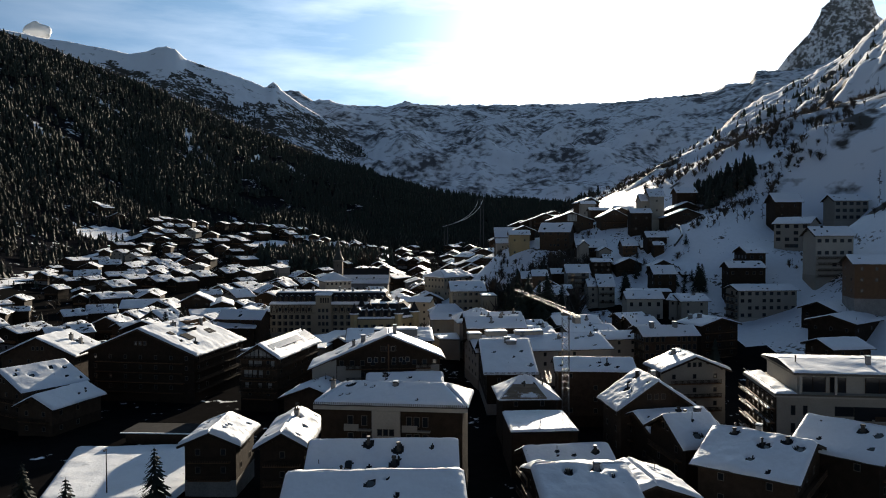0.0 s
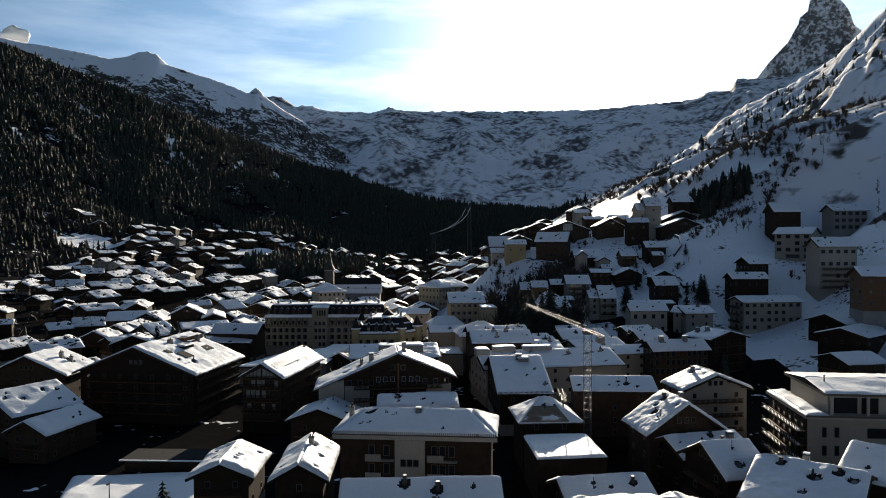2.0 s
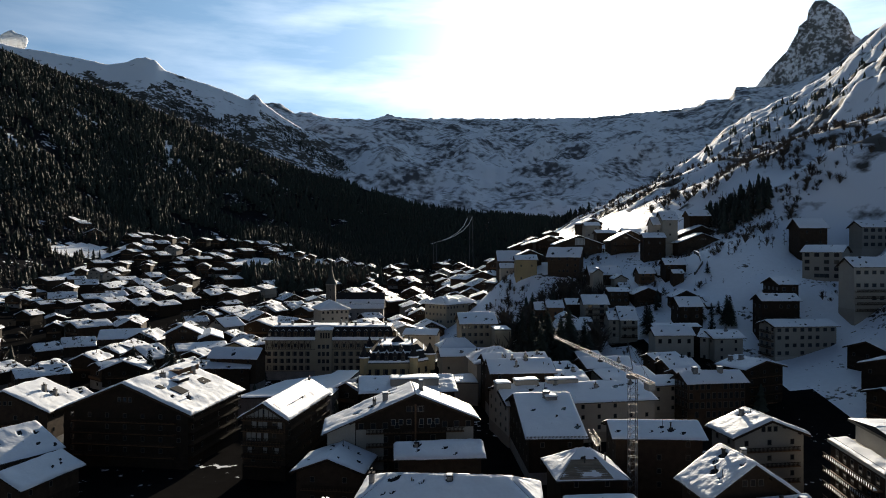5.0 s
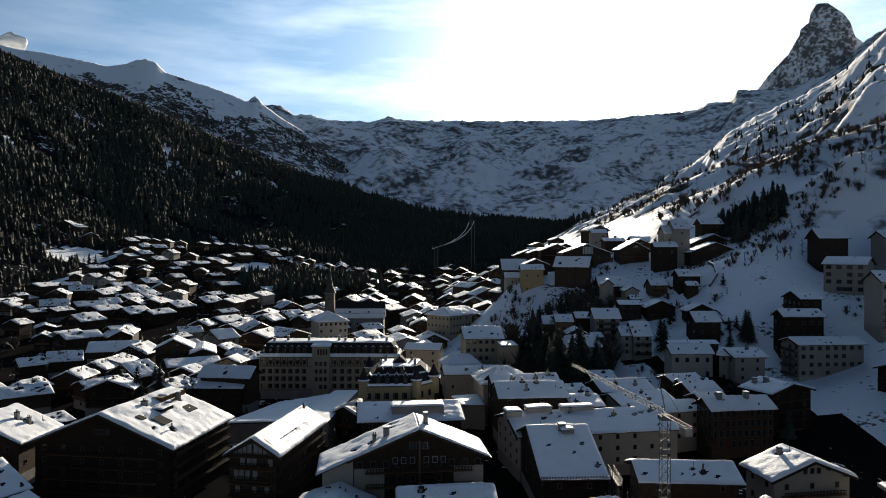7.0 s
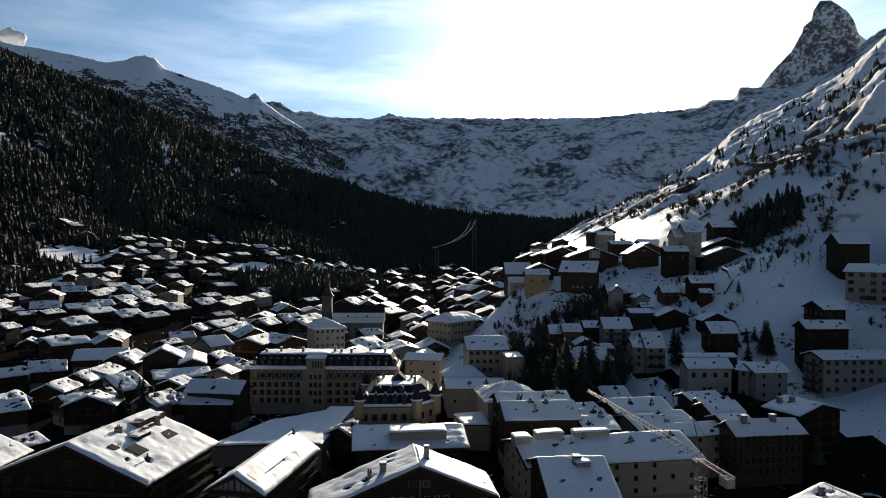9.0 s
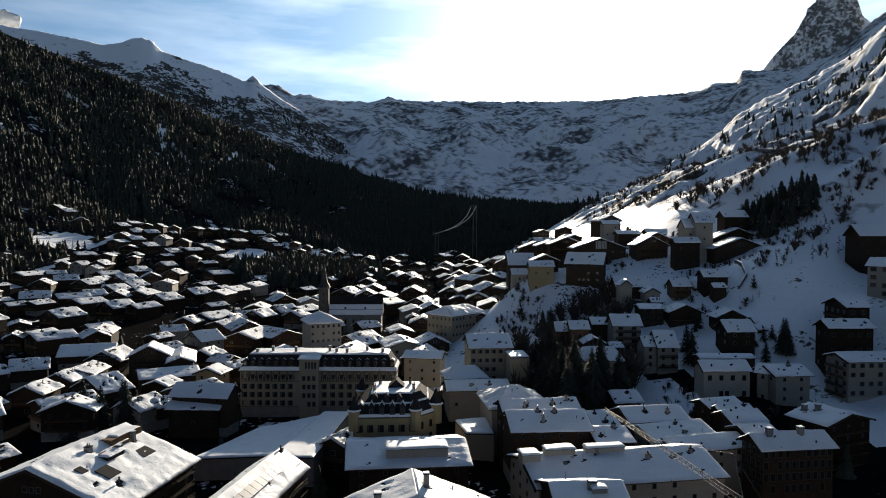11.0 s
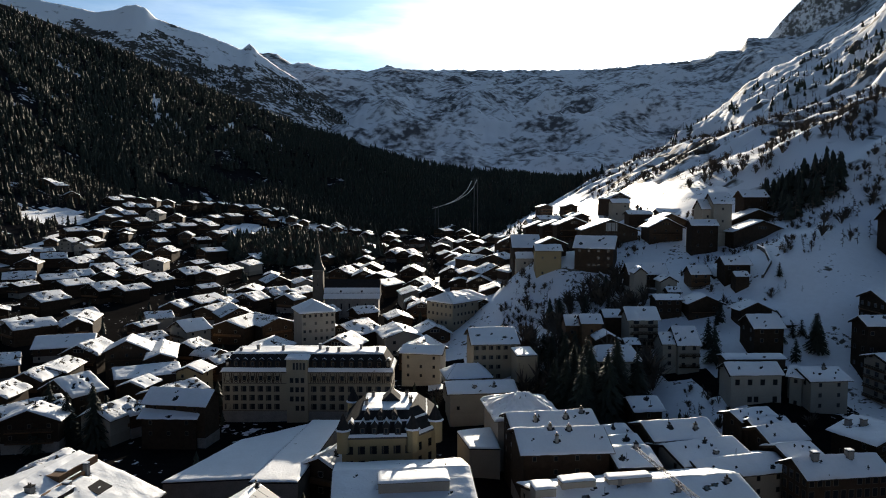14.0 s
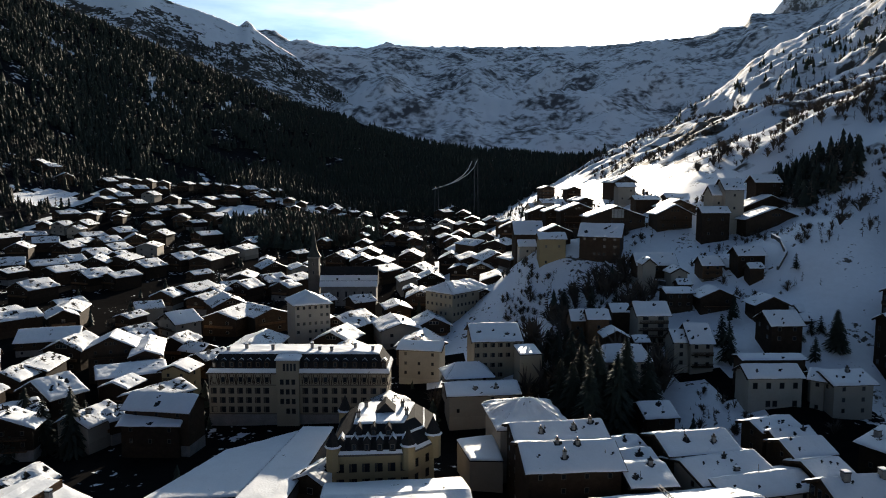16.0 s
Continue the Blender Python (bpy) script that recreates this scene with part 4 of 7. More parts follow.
def mansard_house():
    root = thing("mansard_hotel", pose(-21.5, 268, -50), "ochre corner hotel with a dark dormered mansard roof", "hotel")
    plan = [(-11.2, -11.6), (5.2, -10.6), (10.8, -3.8), (10.8, 12.5), (-11.2, 12.5)]

    def inset(k, z):
        return [(a * k, b * k + 0.3 * (1 - k), z) for a, b in plan]

    part("wall", Solid().prism(inset(1, -3), inset(1, 18.4)), OCHRE, root)
    part("plinth", Solid().prism(inset(1.01, -3), inset(1.01, 4.0)), STONE, root)
    part("cornice", Solid().prism(inset(1.06, 18.4), inset(1.06, 18.8)), FRAME, root)
    m = part("mansard_roof", Solid().prism(inset(1.05, 18.8), inset(0.80, 21.6)), SLATE, root, "lower dark mansard")
    u = part("upper_roof", Solid().prism(inset(0.80, 21.6), inset(0.60, 23.6)), SLATE, root)
    t = [(-7.0, -6.8, 23.7), (4.2, -6.2, 23.7), (6.4, 7.4, 23.7), (-7.0, 7.4, 23.7)]
    snow_part(u, t, 0.4, 31, lump=0.4)
    a, b = inset(1.05, 18.82), inset(1.0, 19.36)
    for i, j in ((0, 1), (1, 2), (2, 3)):
        snow_part(m, [a[i], a[j], b[j], b[i]], 0.16, 33 + i, lump=0.9, nv=4)
    a, b = inset(0.80, 21.62), inset(0.77, 21.92)
    for i, j in ((0, 1), (1, 2), (2, 3)):
        snow_part(u, [a[i], a[j], b[j], b[i]], 0.12, 41 + i, lump=0.9, nv=4)
    # gabled lantern on the top
    part("lantern", Solid().prism([(-3.0, 0, 23.6), (2.4, 0, 23.6), (-0.3, 0, 26.2)], [(-3.0, 5, 23.6), (2.4, 5, 23.6), (-0.3, 5, 26.2)]), SLATE, u)
    for k in range(6):
        x = -9.2 + 2.75 * k
        d = part("dormer", Solid().box((x - 0.7, -11.3, 19.3), (x + 0.7, -8.4, 21.2)), SLATE, root)
        part("dormer_roof", Solid().prism([(x - 0.95, -11.5, 21.2), (x + 0.95, -11.5, 21.2), (x, -11.5, 22.4)], [(x - 0.95, -8.0, 21.2), (x + 0.95, -8.0, 21.2), (x, -8.0, 22.4)]), SLATE, d)
        part("snow_cap", Solid().prism([(x - 0.8, -10.4, 21.45), (x, -10.4, 22.5), (x + 0.8, -10.4, 21.45)], [(x - 0.8, -8.2, 21.45), (x, -8.2, 22.62), (x + 0.8, -8.2, 21.45)]), SNOW, d)
        window(d, x, -11.3, 20.2, 0, 0.9, 1.3)
        for z in (5.6, 8.9, 12.2, 15.6):
            window(root, x, -11.62 + (x + 11.2) * 0.061, z, 3.5, 1.15, 1.9, TIMBER, True)
    for k in (0.3, 0.72):
        x, y = 5.2 + 5.6 * k, -10.6 + 6.8 * k
        for z in (5.6, 8.9, 12.2, 15.6):
            window(root, x + 0.02, y - 0.02, z, 50.5, 1.15, 1.9, TIMBER, False)
    for y in (-1, 3, 7, 11):
        for z in (5.6, 8.9, 12.2, 15.6):
            window(root, 10.8, y, z, 90, 1.15, 1.9, TIMBER, False)
    for x, y in ((-5, 4), (3.5, 4), (-6.2, -3.0), (4.6, -1.5)):
        chimney(root, x, y, 23.7, 1.4, 0.8, "pots")
    for x in (-5.6, -2.4, 0.8):
        d = part("dormer", Solid().box((x - 0.6, -8.9, 21.9), (x + 0.6, -6.6, 23.2)).prism([(x - 0.8, -9.1, 23.2), (x + 0.8, -9.1, 23.2), (x, -9.1, 24.3)], [(x - 0.8, -6.4, 23.2), (x + 0.8, -6.4, 23.2), (x, -6.4, 24.3)]), SLATE, root, "small pointed attic dormer")
        window(d, x, -8.9, 22.5, 0, 0.8, 1.0)
    for x, y, r in ((-10.9, -11.3, 1.5), (5.2, -10.7, 1.5), (10.6, -3.9, 1.7), (-10.9, 12.0, 1.5)):
        t = part("corner_turret", Solid().tube(x, y, 15.2, 20.4, r, r, 8), OCHRE, root, "round corner turret under a dark cap")
        part("turret_cap", Solid().tube(x, y, 20.4, 22.0, r * 1.2, r * 0.7, 8).tube(x, y, 22.0, 24.4, r * 0.7, 0.06, 8), SLATE, t)
        part("snow_cap", Solid().tube(x, y, 20.42, 21.0, r * 1.26, r * 0.98, 8), SNOW, t)


def church():
    root = thing("church", pose(-80, 540, -49), "stone church with a slender copper spire and snowy nave", "church")
    tower = part("tower", Solid().box((-3.2, -3.2, -3), (3.2, 3.2, 27.5)), DARK_STONE, root, "square stone bell tower")
    part("belfry", Solid().box((-3.5, -3.5, 27.5), (3.5, 3.5, 28.2)), STONE, tower)
    for z in (14, 19, 24):
        window(tower, 0, -3.2, z, 0, 1.0, 2.2, STONE)
    ring = lambda r, z: [(r * math.cos(math.pi / 4 * i + math.pi / 8), r * math.sin(math.pi / 4 * i + math.pi / 8), z) for i in range(8)]
    spire = Solid()
    rings = [ring(4.6, 28.2), ring(2.6, 31.5), ring(1.5, 36), ring(0.75, 42), ring(0.08, 48)]
    n = 0
    for r in rings:
        spire.v += r
    spire.f = [(8 * k + i, 8 * k + (i + 1) % 8, 8 * k + 8 + (i + 1) % 8, 8 * k + 8 + i) for k in range(4) for i in range(8)]
    part("spire", spire, COPPER, tower, "slender needle spire flaring at its foot", True)
    part("cross", Solid().box((-0.06, -0.06, 47.8), (0.06, 0.06, 49.6)).box((-0.5, -0.05, 48.8), (0.5, 0.05, 48.95)), PIPE, tower)
    nave = part("nave", Solid().prism([(5, -7, -3), (38, -7, -3), (38, 9, -3), (5, 9, -3)], [(5, -7, 11), (38, -7, 11), (38, 9, 11), (5, 9, 11)]), STONE, root)
    roof = part("nave_roof", Solid().prism([(4, -8, 10.8), (4, 10, 10.8), (4, 1, 22)], [(39, -8, 10.8), (39, 10, 10.8), (39, 1, 22)]), SLATE, root)
    for k, (a, b) in enumerate(((0.0, 0.26), (0.30, 0.55))):
        lo = lambda q, x: (x, -8 + 9 * q - 0.05, 10.8 + 11.2 * q + 0.03)
        snow_part(roof, [lo(a, 4), lo(a, 39), lo(b, 39), lo(b, 4)], 0.35, 50 + k, lump=0.2, nv=4)
    for x in (10, 15, 20, 25, 30, 35):
        window(nave, x, -7, 6, 0, 1.2, 3.6, STONE)
    for x in (14, 27):
        part("roof_vent", Solid().box((x, -5.5, 14.5), (x + 1.2, -3.6, 15.6)), SLATE, roof)


def tower_crane():
    root = thing("tower_crane", pose(28.6, 164.5, -50), "tall lattice tower crane beside the chalets", "crane")
    top = 30.6
    w = 0.75
    mast = Solid()
    for a, b in ((-w, -w), (w, -w), (w, w), (-w, w)):
        mast.beam((a, b, 0), (a, b, top), 0.10)
    for k in range(int(top / 1.5)):
        z = k * 1.5
        for (a, b), (c, d) in (((-w, -w), (w, -w)), ((w, -w), (w, w)), ((w, w), (-w, w)), ((-w, w), (-w, -w))):
            mast.beam((a, b, z), (c, d, z + 1.5), 0.055)
            mast.beam((a, b, z), (c, d, z), 0.05)
    part("mast", mast, STEEL, root, "square lattice mast")
    head = part("slewing_head", Solid().box((-1.0, -1.0, top), (1.0, 1.0, top + 0.8)), STEEL, root)
    way = Vector((-7.4, 43.2, 1.6)).normalized()
    side = Vector((way.y, -way.x, 0)).normalized()
    up = side.cross(way)
    o = Vector((0, 0, top + 0.9))
    jib = Solid()
    length = 44
    at = lambda s, i, j: o + way * s + side * i + up * j
    for i, j in ((-0.45, 0), (0.45, 0), (0, 0.9)):
        jib.beam(at(0, i, j), at(length, i * 0.5, j * 0.5), 0.07)
    for k in range(29):
        s, f = k * 1.5, 1 - 0.5 * k / 29
        jib.beam(at(s, -0.45 * f, 0), at(s + 0.75, 0, 0.9 * f), 0.05)
        jib.beam(at(s, 0.45 * f, 0), at(s + 0.75, 0, 0.9 * f), 0.05)
        jib.beam(at(s, -0.45 * f, 0), at(s + 0.75, 0.45 * f, 0), 0.05)
        jib.beam(at(s + 0.75, 0, 0.9 * f), at(s + 1.5, -0.45 * f, 0), 0.05)
        jib.beam(at(s + 0.75, 0, 0.9 * f), at(s + 1.5, 0.45 * f, 0), 0.05)
    part("jib", jib, STEEL, root, "long lattice jib")
    back = Solid()
    for i in (-0.6, 0.6):
        back.beam(at(0, i, 0), at(-8, i, 0), 0.16)
    for k in range(5):
        back.beam(at(-k * 1.6, -0.6, 0), at(-k * 1.6 - 1.6, 0.6, 0), 0.08)
    part("counter_jib", back, STEEL, root)
    b = Solid()
    b.beam(at(-6, 0, -0.9), at(-8, 0, -0.9), 1.3)
    part("counterweight", b, STONE, root)
    part("tie_rod", Solid().beam(at(0, 0, 1.0), at(2.5, 0, 6.0), 0.12).beam(at(2.5, 0, 6.0), at(24, 0, 0.8), 0.05).beam(at(2.5, 0, 6.0), at(-7.5, 0, 0.1), 0.05), STEEL, head)
    part("base", Solid().box((-2.2, -2.2, -0.6), (2.2, 2.2, 0.4)), STONE, root)


def modern_block():
    root = thing("apartment_block", pose(92.5, 163.3, -50, 0, 0, -8), "modern pale apartment block with a set-back snowy penthouse", "building")
    x0, x1, y0, y1 = -18.5, 19, -12.5, 12
    part("wall", Solid().box((x0 + 0.7, y0 + 0.8, -3), (x1, y1, 13.8)), PLASTER, root)
    deck = part("terrace_slab", Solid().box((x0, y0, 13.8), (x1 + 0.8, y1 + 0.5, 14.5)), PLASTER, root)
    snow_part(deck, [(x0 + 0.1, y0 + 0.1, 14.5), (-13.8, y0 + 0.1, 14.5), (-13.8, y1, 14.5), (x0 + 0.1, y1, 14.5)], 0.5, 61, lump=0.5)
    part("penthouse", Solid().box((-13.2, y0 + 2.4, 14.5), (x1 - 1, y1 - 1, 18.6)), PLASTER, root)
    roof = part("roof_slab", Solid().box((-14.4, y0 + 0.8, 18.6), (x1, y1, 19.1)), FRAME, root)
    s = [(-14.3, y0 + 0.9, 19.1), (x1 - 0.1, y0 + 0.9, 19.1), (x1 - 0.1, -0.2, 20.3), (-14.3, -0.2, 20.3)]
    part("roof_core", Solid().prism([(-14.3, y0 + 0.9, 19.1), (-14.3, y1 - 0.1, 19.1), (-14.3, -0.2, 20.3)], [(x1 - 0.1, y0 + 0.9, 19.1), (x1 - 0.1, y1 - 0.1, 19.1), (x1 - 0.1, -0.2, 20.3)]), SLATE, roof)
    snow_part(roof, s, 0.3, 63, lump=0.5)
    snow_part(roof, [(x1 - 0.1, y1 - 0.1, 19.1), (-14.3, y1 - 0.1, 19.1), (-14.3, -0.2, 20.3), (x1 - 0.1, -0.2, 20.3)], 0.3, 64, lump=0.5)
    for x, w in ((-9.5, 5.2), (-1.0, 3.8), (8, 6.0), (15, 3.4)):
        window(root, x, y0 + 2.4, 16.5, 0, w, 3.0)
    for x0_, x1_ in ((-12.6, -7.4), (-6.4, -3.2), (0.8, 6.4), (8.0, 11.2), (13.0, 17.4)):
        pane = part("glazed_front", Solid().box((x0_, y0 + 2.22, 14.7), (x1_, y0 + 2.38, 18.0)), GLASS, root, "tall dark glazing of the set-back storey")
        for k in range(3):
            xk = x0_ + (x1_ - x0_) * k / 2
            part("glazing_bar", Solid().box((xk - 0.07, y0 + 2.12, 14.7), (xk + 0.07, y0 + 2.2, 18.0)), TIMBER, pane)
    for z in (1.2, 5.1, 9.0):
        for x0_, x1_ in ((-2.0, 4.6), (6.6, 10.6), (12.4, 18.2)):
            part("loggia_glazing", Solid().box((x0_, y0 + 0.62, z), (x1_, y0 + 0.78, z + 3.0)), GLASS, root, "dark loggia glazing")
    part("slab_edge", Solid().box((x0 - 0.06, y0 - 0.06, 14.2), (x1 + 0.86, y0 + 0.02, 14.62)), FRAME, deck)
    for x in (-12.8, -5.6):
        part("column", Solid().box((x - 0.25, y0 + 1.0, 14.5), (x + 0.25, y0 + 1.5, 18.6)), PLASTER, root)
    for z in (2.5, 6.4, 10.3):
        for x, w in ((-14.5, 1.0), (-12, 1.0), (-4.0, 4.0), (4.5, 4.2), (12, 4.2)):
            window(root, x, y0 + 0.8, z + 0.6, 0, w, 2.2)
        b = part("balcony", Solid().box((1.5, y0 - 0.9, z - 1.2), (x1, y0 + 0.78, z - 0.95)), PLASTER, root)
        part("railing", Solid().box((1.5, y0 - 0.9, z - 0.95), (x1, y0 - 0.82, z + 0.1)), TIMBER, b)
    for z in (1.5, 4.6, 7.7, 10.8):
        b = part("balcony", Solid().box((x0 - 1.3, y0 + 1.6, z - 0.12), (x0 + 0.5, y1 - 0.4, z + 0.1)), LARCH, root, "long side balcony with snow on it")
        rail = Solid()
        for k in range(24):
            y = y0 + 1.7 + k * (y1 - y0 - 2.1) / 24
            rail.box((x0 - 1.28, y, z + 0.1), (x0 - 1.24, y + 0.5, z + 0.95))
        rail.box((x0 - 1.32, y0 + 1.6, z + 0.95), (x0 - 1.2, y1 - 0.4, z + 1.05))
        part("railing", rail, TIMBER, b)
        snow_part(b, [(x0 - 1.15, y0 + 1.7, z + 0.1), (x0 - 1.15, y1 - 0.5, z + 0.1), (x0 - 0.5, y1 - 0.5, z + 0.12), (x0 - 0.5, y0 + 1.7, z + 0.12)], 0.25, int(z * 10), nu=16, nv=4, sag=0.0)
        for y in (-9, -5.5, -2, 1.5, 5, 8.5):
            window(root, x0 + 0.5, y, z + 1.3, -90, 1.6, 1.9)
    part("side_cladding", Solid().box((x0 + 0.5, y0 + 1.2, -2), (x0 + 0.68, y1 - 0.2, 13.7)), TIMBER, root, "dark timber side wall")
    part("roof_rail", Solid().beam((x0, y0, 15.5), (x0, y1, 15.5), 0.08), STEEL, deck)
    chimney(root, -11.5, -4, 19.9, 1.6, 0.7, "pipe")
    chimney(root, 3.5, -5, 19.8, 2.0, 0.9, "stone")


def front_block():
    root = house(-9.0, 134.6, -97, 13.4, 28.6, -31.5, -28.9, -50, "dark house with a pale stair bay under a hipped snow roof", wall=TIMBER, base=TIMBER, hips=0.33, seed=77, sides="", balconies=False, thick=0.5, lump=0.25,
        name="apartment_house", chimneys=[(0.12, -0.85, 0.9, 0.8, "pots"), (0.1, 0.0, 0.7, 0.8, "stone")])
    x = 13.4 / 2 - 1.1
    part("fascia", Solid().box((13.4 / 2 - 0.02, -14.3, 17.55), (13.4 / 2 + 0.12, 14.3, 18.3)), PLASTER, root, "broad pale eaves board")
    part("stair_bay", Solid().box((x, -3.4, -2), (x + 0.9, 1.8, 17.4)), PLASTER, root, "pale plastered stair bay")
    for z in (3.5, 8.2, 13.0):
        for y in (-1.9, -0.8, 0.3):
            window(root, x + 0.9, y, z + 0.5, 90, 1.0, 1.3)
    for z in (2.2, 5.4, 8.6, 11.8, 15.0):
        for y0, y1 in ((-8.6, -3.6), (2.2, 7.4)):
            b = part("balcony", Solid().box((x, y0, z - 1.35), (x + 1.0, y1, z - 1.15)), PLASTER, root)
            part("parapet", Solid().box((x + 0.9, y0, z - 1.15), (x + 1.0, y0 + (y1 - y0) * 0.55, z - 0.1)), PLASTER, b)
        for y in (-7.6, -5.0, 3.4, 4.8, 6.4):
            window(root, x, y, z + 0.35, 90, 1.1, 1.9)
    return root


grand_hotel()
mansard_house()
church()
tower_crane()
modern_block()
stair_house = front_block()
house(-66, 431, 22, 18.0, 20.0, -29.0, -24.5, -50, "five-storey tan hotel under a hipped snow roof", wall=PLASTER, base=PLASTER, hips=0.6, seed=81, sides="fr", storeys=6, balconies=False, name="hotel", win=(1.2, 1.4, 2.6), thick=0.5)
house(4, 462, -44, 20.0, 30.0, -28.5, -24.5, -49, "broad pale hotel with a flat snowy roof", wall=CREAM, base=STONE, hips=0.4, seed=82, sides="rf", storeys=5, balconies=False, name="hotel", win=(1.2, 1.5, 2.6), thick=0.7)
house(1.5, 345, -82, 14.0, 17.0, -38.6, -35.0, -50, "house under a hipped snow roof", wall=PLASTER, hips=0.55, seed=83, sides="r", balconies=False, thick=0.35)
board_house = house(19.5, 168, -88, 15.0, 14.5, -38.3, -34.2, -50, "low house with half-melted snow on a hipped board roof", wall=TIMBER, hips=0.85, seed=84, sides="r", balconies=False, thick=0.16, lump=1.2, chimneys=[(0.5, -0.1, 1.4, 0.5, "pipe"), (0.4, 0.5, 1.4, 0.5, "pipe")])
flat_roof([(13.5, 141.0), (27.5, 142.0), (27.0, 157.5), (13.0, 157.0)], -40.2, 0.45, 5, -50, TIMBER, "low annex with rippled snow on its flat roof")
house(14.5, 296, -84, 22.0, 20.0, -36.6, -32.2, -50, "low hall under a pyramid roof with lumpy snow", wall=PLASTER, hips=0.85, seed=85, sides="r", balconies=False, thick=0.5, lump=0.9)
flat_roof([(-1.6, 279.0), (6.8, 278.5), (6.2, 296.0), (-4.3, 293.0)], -42.3, 0.4, 8, -50, PLASTER, "low shop with a sunlit flat snow roof")
house(12.0, 361, -86, 21.0, 18.5, -29.2, -25.0, -50, "tall cream apartment building with a snow-covered roof", wall=CREAM, base=CREAM, seed=86, sides="r", storeys=6, balconies=False, name="apartment_block", shutters=True, thick=0.35, skylights=3, win=(1.1, 1.5, 2.6))
flat_roof([(18.5, 336.0), (26.0, 337.0), (25.5, 350.0), (18.0, 349.5)], -30.2, 0.4, 19, -50, CREAM, "narrow cream apartment wing with a flat snowy roof")
chalet_hotel = house(-15.6, 199.5, 5, 31.0, 15.0, -34.4, -28.0, -50, "broad chalet hotel with balconies under a sunlit snow gable", wall=TIMBER, base=PLASTER, seed=87, sides="f", storeys=5, lean=6.5, thick=0.45, over=1.3, name="chalet_hotel",
    chimneys=[(0.12, -0.1, 2.6, 1.0, "stone"), (-0.45, -0.35, 2.2, 1.3, "stone"), (-0.62, -0.3, 1.6, 0.8, "pots")], win=(1.3, 1.5, 2.8), balconies=True)
for side in (-1, 1):
    part("plaster_wing", Solid().box((min(side * 7.5, side * 14.0), -6.35, -3), (max(side * 7.5, side * 14.0), -6.1, 13.6)), PLASTER, chalet_hotel, "pale plastered wing of the front")
part("post", Solid().box((-0.2, -7.6, 0), (0.2, -7.2, 19.5)), LARCH, chalet_hotel)
house(52.5, 115.5, 51, 22.0, 16.5, -37.0, -33.4, -50, "dark chalet with half-cleared snow and roof hatches on its gable roof", seed=88, sides="fl", thick=0.45, lump=0.8, skylights=9, chimneys=[(-0.12, -0.5, 1.3, 0.7, "flue"), (-0.3, -0.1, 1.3, 0.6, "pipe"), (0.1, 0.1, 1.5, 0.9, "stone"), (-0.1, 0.5, 1.2, 0.8, "flue"), (0.2, 0.6, 1.2, 0.7, "pipe")])
house(69.5, 119.5, 42, 17.0, 15.0, -36.4, -32.6, -50, "dark chalet under smooth blue-shaded snow", seed=89, sides="fl", thick=0.4, skylights=4, chimneys=[(-0.2, -0.3, 1.4, 0.9, "flue")])


def roof_boards(root, hw, hd, e, r, hip, rows):
    """Rows of weathered boards that show through melted snow on the +x slope of a hipped roof."""
    for k in range(int(rows * 0.6)):
        t = (k + 0.5) / rows
        x, z = hw * (1 - t), e + (r - e) * t + 0.30
        half = hd * (1 - hip * t) * 0.93
        dx, dz = hw / rows * 0.40, (r - e) / rows * 0.40
        ring = [(x + dx, -half, z - dz + 0.03), (x + dx, half * 0.6, z - dz + 0.03), (x - dx, half * 0.6, z + dz), (x - dx, -half, z + dz)]
        part("roof_board", Solid().prism([(a, b, c - 0.12) for a, b, c in ring], ring), BOARD, root, "weathered roof board with snow between")


BOARD = material("weathered_board", (0.20, 0.16, 0.12), 0.8, spread=0.3, fine=5, broad=0.6, per_object=0.15)
roof_boards(board_house, 7.5, 7.25, 11.7, 15.8, 0.85, 20)
house(46.5, 145.0, -76, 13.0, 16.5, -39.2, -36.6, -50, "dark house under blue-shaded snow with roof windows", seed=92, sides="f", balconies=False, thick=0.35, skylights=4, chimneys=[(0.15, 0.2, 1.2, 0.8, "flue"), (0.3, 0.65, 1.0, 1.1, "stone"), (0.55, -0.25, 1.6, 0.5, "pipe")])


def scaffold(x, y, z, turn):
    """Stair scaffold beside a roof: two rows of uprights, ledgers and a slanting flight."""
    root = thing("scaffold", pose(x, y, z, 0, 0, turn), "galvanised steel scaffold with snowy planks beside a roof", "scaffold", "scaffolds")
    for px in (-0.6, 0.6):
        for py in (-5, -2.5, 0, 2.5, 5):
            part("upright", Solid().tube(px, py, 0, 9.6 - abs(py) * 0.1, 0.05, None, 6), STEEL, root)
    for pz in (3.2, 5.6, 7.9, 8.5, 9.1):
        for px in (-0.6, 0.6):
            part("ledger", Solid().beam((px, -5.3, pz), (px, 5.3, pz), 0.07), STEEL, root)
    part("plank_deck", Solid().box((-0.55, -5.2, 7.6), (0.55, 5.2, 7.68)), LARCH, root)
    part("flight", Solid().beam((0, -5, 3.2), (0, 0, 7.7), 0.5), STEEL, root)


scaffold(13.5, 197, -50, -4)
scaffold(30.3, 203, -50, -4)


# ---- the village ----
FAR_KIT = {}
FAR_SIZES = (9, 11, 13, 15, 17.5, 20)


